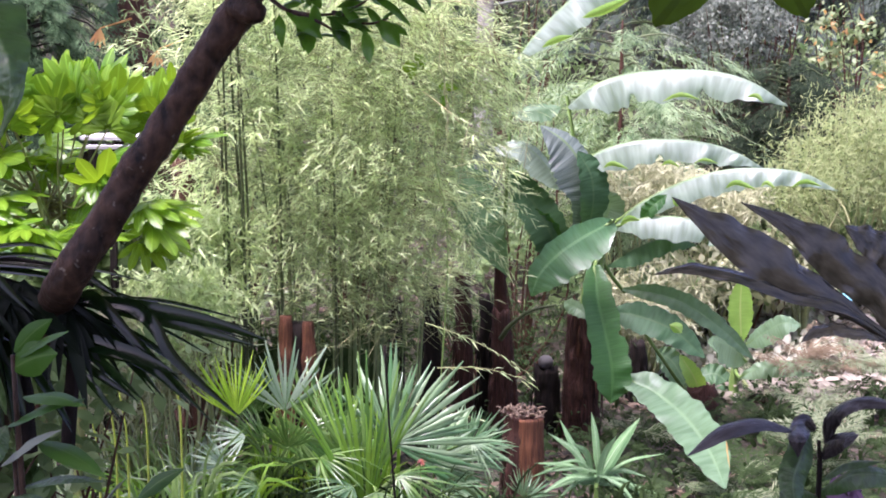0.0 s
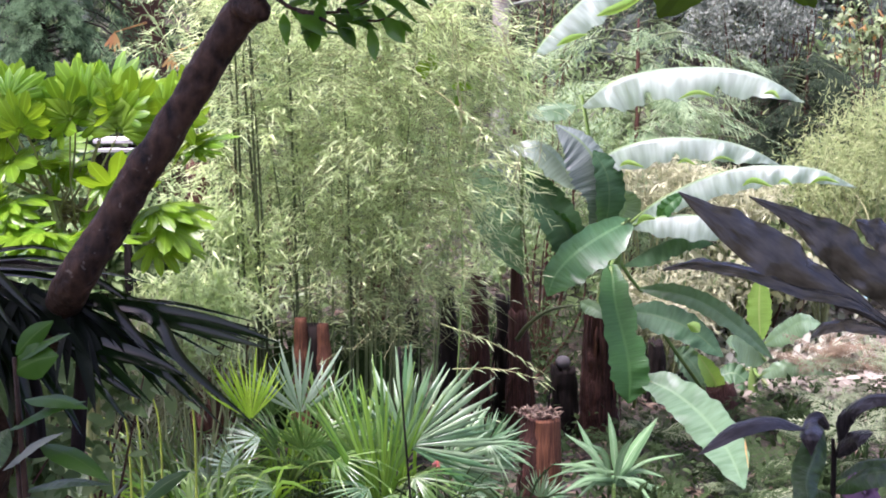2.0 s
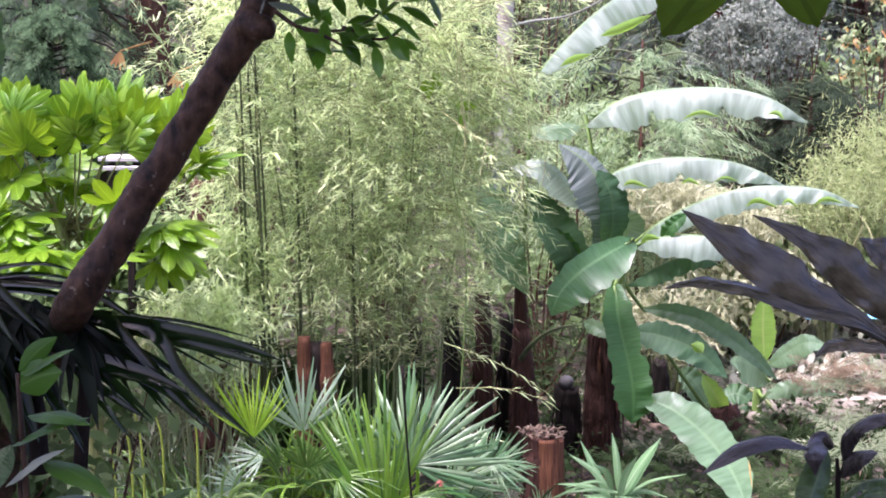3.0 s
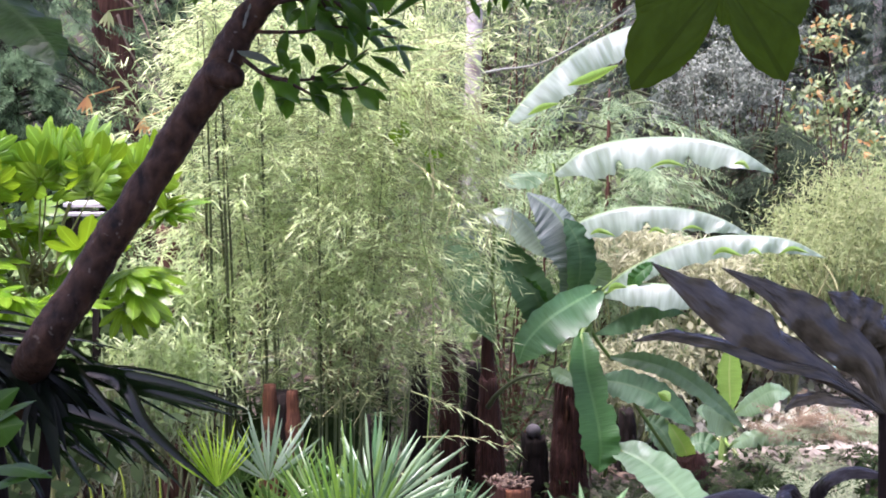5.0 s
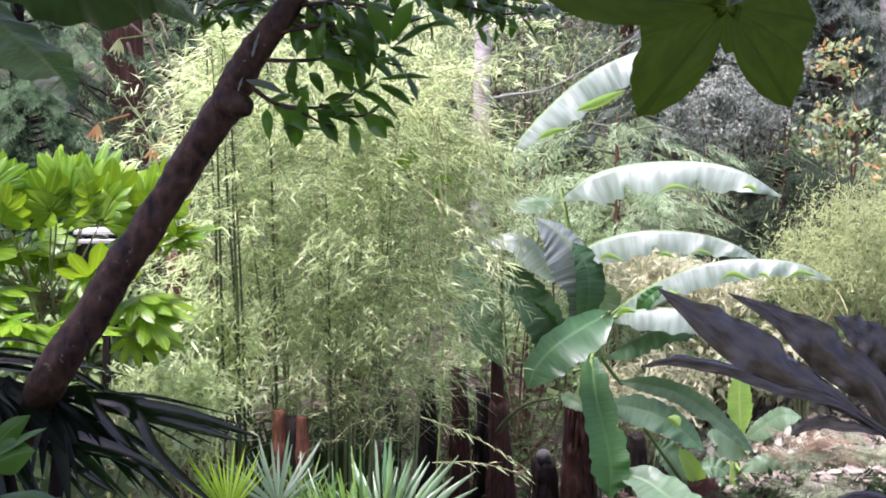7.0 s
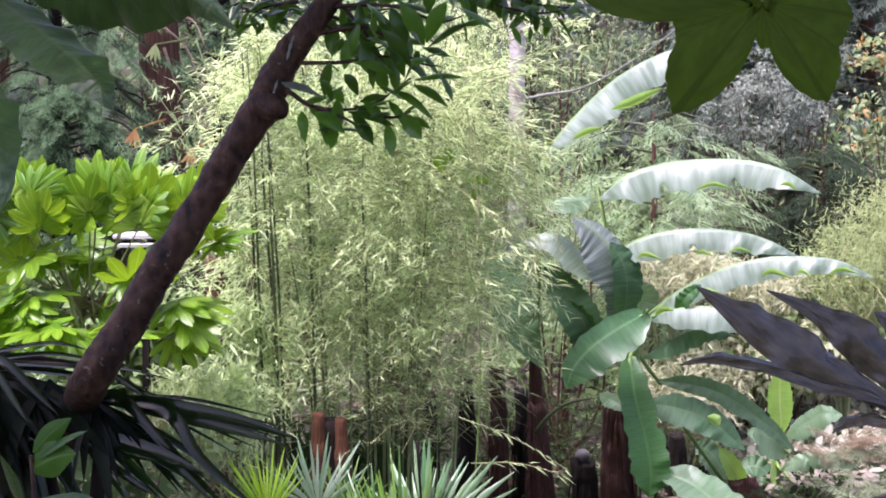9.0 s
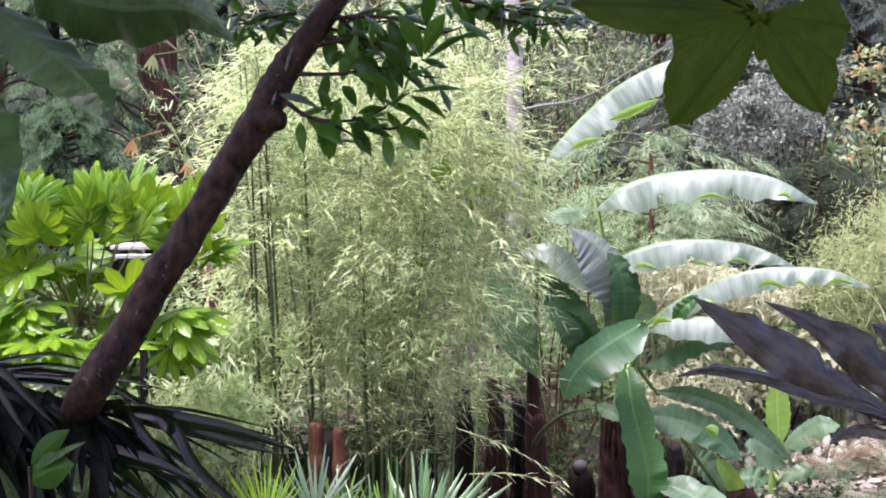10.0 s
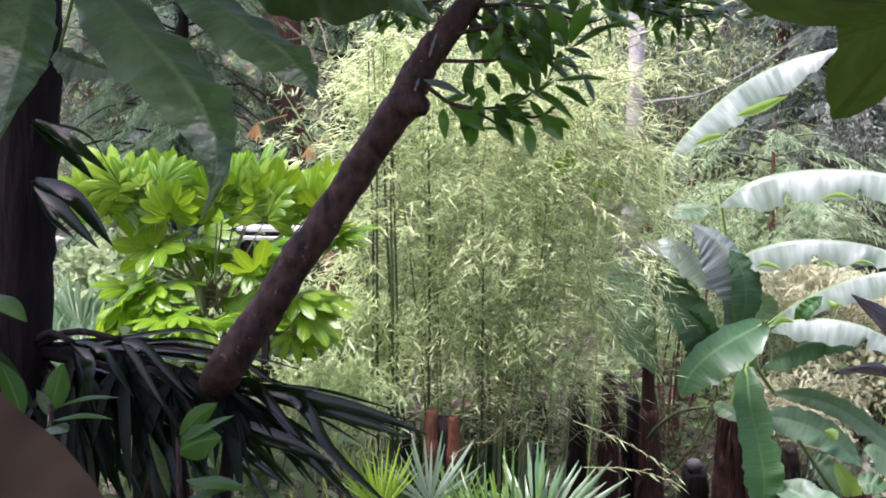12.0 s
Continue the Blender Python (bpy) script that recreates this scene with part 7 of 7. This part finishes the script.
    X, Y = r.normal(3.4, 0.75, n), r.uniform(9.6, 12.8, n)
    P = np.stack([X, Y, gz(X, Y) + r.uniform(0.01, 0.16, n)], -1)
    V, F = scatter(*OVAL, frames(r.normal(0, 1, (n, 3)) * [1, 1, 0.3] + [0, 0, 0.1], r.normal(0, 0.45, (n, 3)) + [0, -0.4, 1]), P, r.uniform(0.07, 0.17, n))
    tagged(new("leaf_litter", mesh_np("leaf_litter", V, F, M_litter_pale)), "pale dry fallen leaves heaped on the bank", "leaf litter", kind="stuff")
    n = 3000
    X, Y = r.uniform(1.3, 3.7, n), r.uniform(10.3, 12.4, n)
    P = np.stack([X, Y, gz(X, Y) + r.uniform(0.02, 0.42, n) * r.uniform(0.1, 1, n)], -1)
    V, F = scatter(*OVAL, frames(r.normal(0, 1, P.shape) + [0, -0.3, 0], r.normal(0, 0.5, P.shape) + [0, -0.5, 1]), P, r.uniform(0.07, 0.17, n))
    tagged(new("ground_cover", mesh_np("ground_cover", V, F, M_cover_pale)), "pale cream and green leafy ground cover on the bank", "undergrowth", kind="stuff")
    # hillside cover
    n = 52000
    X, Y = r.uniform(-14, 16, n), 11.5 + 22 * r.uniform(0, 1, n) ** 1.3
    high = np.array([0.5 + 0.8 * max(0, noise.noise(Vector((a * 0.9, b * 0.9, 3)))) for a, b in zip(X, Y)])
    P = np.stack([X, Y, gz(X, Y) + high * 1.3 * r.uniform(0, 1, n)], -1)
    V, F = scatter(*OVAL, frames(r.normal(0, 1, (n, 3)) + [0, -0.4, 0.2], r.normal(0, 0.5, (n, 3)) + [0, -0.5, 1]), P, r.uniform(0.08, 0.18, n))
    tagged(new("hillside_cover", mesh_np("hillside_cover", V, F, M_under)), "leafy green cover over the wooded slope", "undergrowth", kind="stuff")
    # bare soil on the bank
    u = np.linspace(0, 1, 24)
    A, B = np.meshgrid(u, np.linspace(0, 6.28, 40), indexing="ij")
    X, Y = 4.3 + 1.0 * A * np.cos(B) * (1 + 0.15 * np.sin(3 * B)), 11.0 + 0.9 * A * np.sin(B) * (1 + 0.2 * np.cos(2 * B))
    Z = gz(X, Y) + 0.06 * (1 - A ** 2) + 0.02 - 0.05 * A ** 6
    tagged(new("soil_bank", mesh_np("soil_bank", np.stack([X, Y, Z], -1).reshape(-1, 3), grid(24, 40), M_soil)), "patch of bare pinkish soil on the bank", "soil", kind="structure")
    # beds of small ferns on the bank and in the dell
    FV, FF = spray_shape(16, 0.2, 0.014, 1, 8)

    def fern_bed(n, x0, x1, y0, y1, size, m, label):
        X, Y = r.uniform(x0, x1, n // 6), r.uniform(y0, y1, n // 6)
        X, Y = np.repeat(X, 6) + r.normal(0, 0.05, len(X) * 6), np.repeat(Y, 6) + r.normal(0, 0.05, len(Y) * 6)
        az = r.uniform(0, 6.28, len(X))
        D = np.stack([np.cos(az), np.sin(az) * 0.8 - 0.25, r.uniform(0.05, 0.8, len(X))], -1)
        P = np.stack([X, Y, gz(X, Y) + r.uniform(0.02, 0.22, len(X))], -1)
        V, F = scatter(FV, FF, frames(D, r.normal(0, 0.3, D.shape) + [0, -0.4, 1]), P, r.uniform(size * 0.6, size * 1.2, len(X)))
        tagged(new("fern_bed", mesh_np("fern_bed", V, F, m)), label, "fern", kind="stuff")

    fern_bed(420, 0.9, 3.6, 6.0, 9.0, 0.30, M_shaded_leaf, "ferns covering the soil of the bank, darkened for shade")
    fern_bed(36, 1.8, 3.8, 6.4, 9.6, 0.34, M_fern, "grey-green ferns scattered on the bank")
    fern_bed(240, -2.8, -0.6, 4.2, 6.6, 0.32, M_shaded_leaf, "ferns in the dell, darkened for shade")
    # fallen sticks on the bank
    for k in range(14):
        x, y = r.uniform(2.6, 5.0), r.uniform(9.5, 12)
        a = np.array(on_ground(x, y, 0.08))
        b = a + [r.normal(0, 0.35), r.normal(0, 0.2), r.uniform(-0.02, 0.18)]
        t = thing("fallen_stick", tuple(a), "pale fallen stick on the bank", "stick", "fallen sticks")
        part("stick", tube([a, (a + b) / 2 + r.normal(0, 0.03, 3), b], (0.016, 0.012, 0.006), 8, 6, 0.15), M_twig if k % 2 else M_dry, t)
    # crumpled plastic
    for (x, y, z), s in (((3.802, 10.700, -2.200), 0.09), ((3.235, 10.900, -2.250), 0.07)):
        U, W = np.meshgrid(np.linspace(-1, 1, 14), np.linspace(-1, 1, 10), indexing="ij")
        Z = np.array([[0.18 * noise.noise(Vector((a * 2.2 + x, b * 2.2, 1))) for a, b in zip(ra, rb)] for ra, rb in zip(U, W)])
        V = np.stack([x + s * U, y + s * 0.6 * W, z + s * (Z + 0.35 * W)], -1).reshape(-1, 3)
        tagged(new("plastic_sheet", mesh_np("plastic_sheet", V, grid(14, 10), M_cyan)), "crumpled cyan plastic sheet on the bank", "plastic sheet")
    # white boards behind the broad-leaved shrub
    x, y, z = (-2.330, 6.732, -0.518)
    t = thing("white_bench", on_ground(x, y), "weathered white slatted bench behind the shrub", "bench")

    def board(name, c, sx, sy, sz, tilt=0.0, mat=M_white):
        bm = bmesh.new()
        bmesh.ops.create_cube(bm, size=1)
        bmesh.ops.scale(bm, vec=(sx, sy, sz), verts=bm.verts)
        bmesh.ops.bevel(bm, geom=bm.edges[:], offset=0.004, segments=1)
        bmesh.ops.rotate(bm, matrix=Matrix.Rotation(tilt, 3, "X"), verts=bm.verts)
        me = bpy.data.meshes.new(name)
        bm.to_mesh(me)
        me.materials.append(mat)
        ob = new(name, me)
        ob.parent = t
        ob.location = Vector(c) - Vector(t.location)

    for k in range(4):
        board("slat", (x, y - 0.05 + 0.075 * k, z + 0.005 * k - 0.05 * (k == 0)), 0.42, 0.06, 0.022, 0.05)
    gz0 = t.location[2]
    for sx in (-0.17, 0.0):
        for sy in (-0.02, 0.2):
            board("leg", (x + sx, y + sy, (gz0 + z) / 2 - 0.02), 0.045, 0.045, z - gz0 - 0.02, 0.0, M_dark_bark)
    # flowers
    x, y, z = (-0.254, 5.608, -2.368)
    t = thing("flower", on_ground(x, y), "red and purple flower head among the palms", "flower")
    part("stem", tube([on_ground(x, y), (x, y, z)], (0.004, 0.003), 6, 5), M_petiole, t)
    pet = [blade([(x, y, z), (x + 0.014 * math.cos(a), y + 0.014 * math.sin(a), z + 0.010 * math.sin(5 * a)), (x + 0.034 * math.cos(a), y + 0.034 * math.sin(a), z - 0.016 + 0.015 * math.cos(3 * a))], 0.007, (0, 0, 1), 6, 3, 0.2) for a in np.linspace(0, 6.28, 14)]
    part("petals", merge(pet), M_flower, t)
    x, y, z = (1.178, 1.908, -1.377)
    t = thing("flower", on_ground(x, y), "dull purple crumpled flower head", "flower")
    part("stem", tube([on_ground(x, y), (x, y, z)], (0.005, 0.004), 6, 5), M_petiole, t)
    pet = []
    for k in range(40):
        d = unit(r.normal(0, 1, 3)) * 0.055
        c = np.array([x, y, z])
        pet.append(blade([c + d * 0.2, c + d * 0.7 + r.normal(0, 0.01, 3), c + d * [1, 1, 1.6]], 0.018, r.normal(0, 1, 3), 5, 3, 0.3))
    part("petals", merge(pet), M_flower_purple, t)


build_undergrowth()
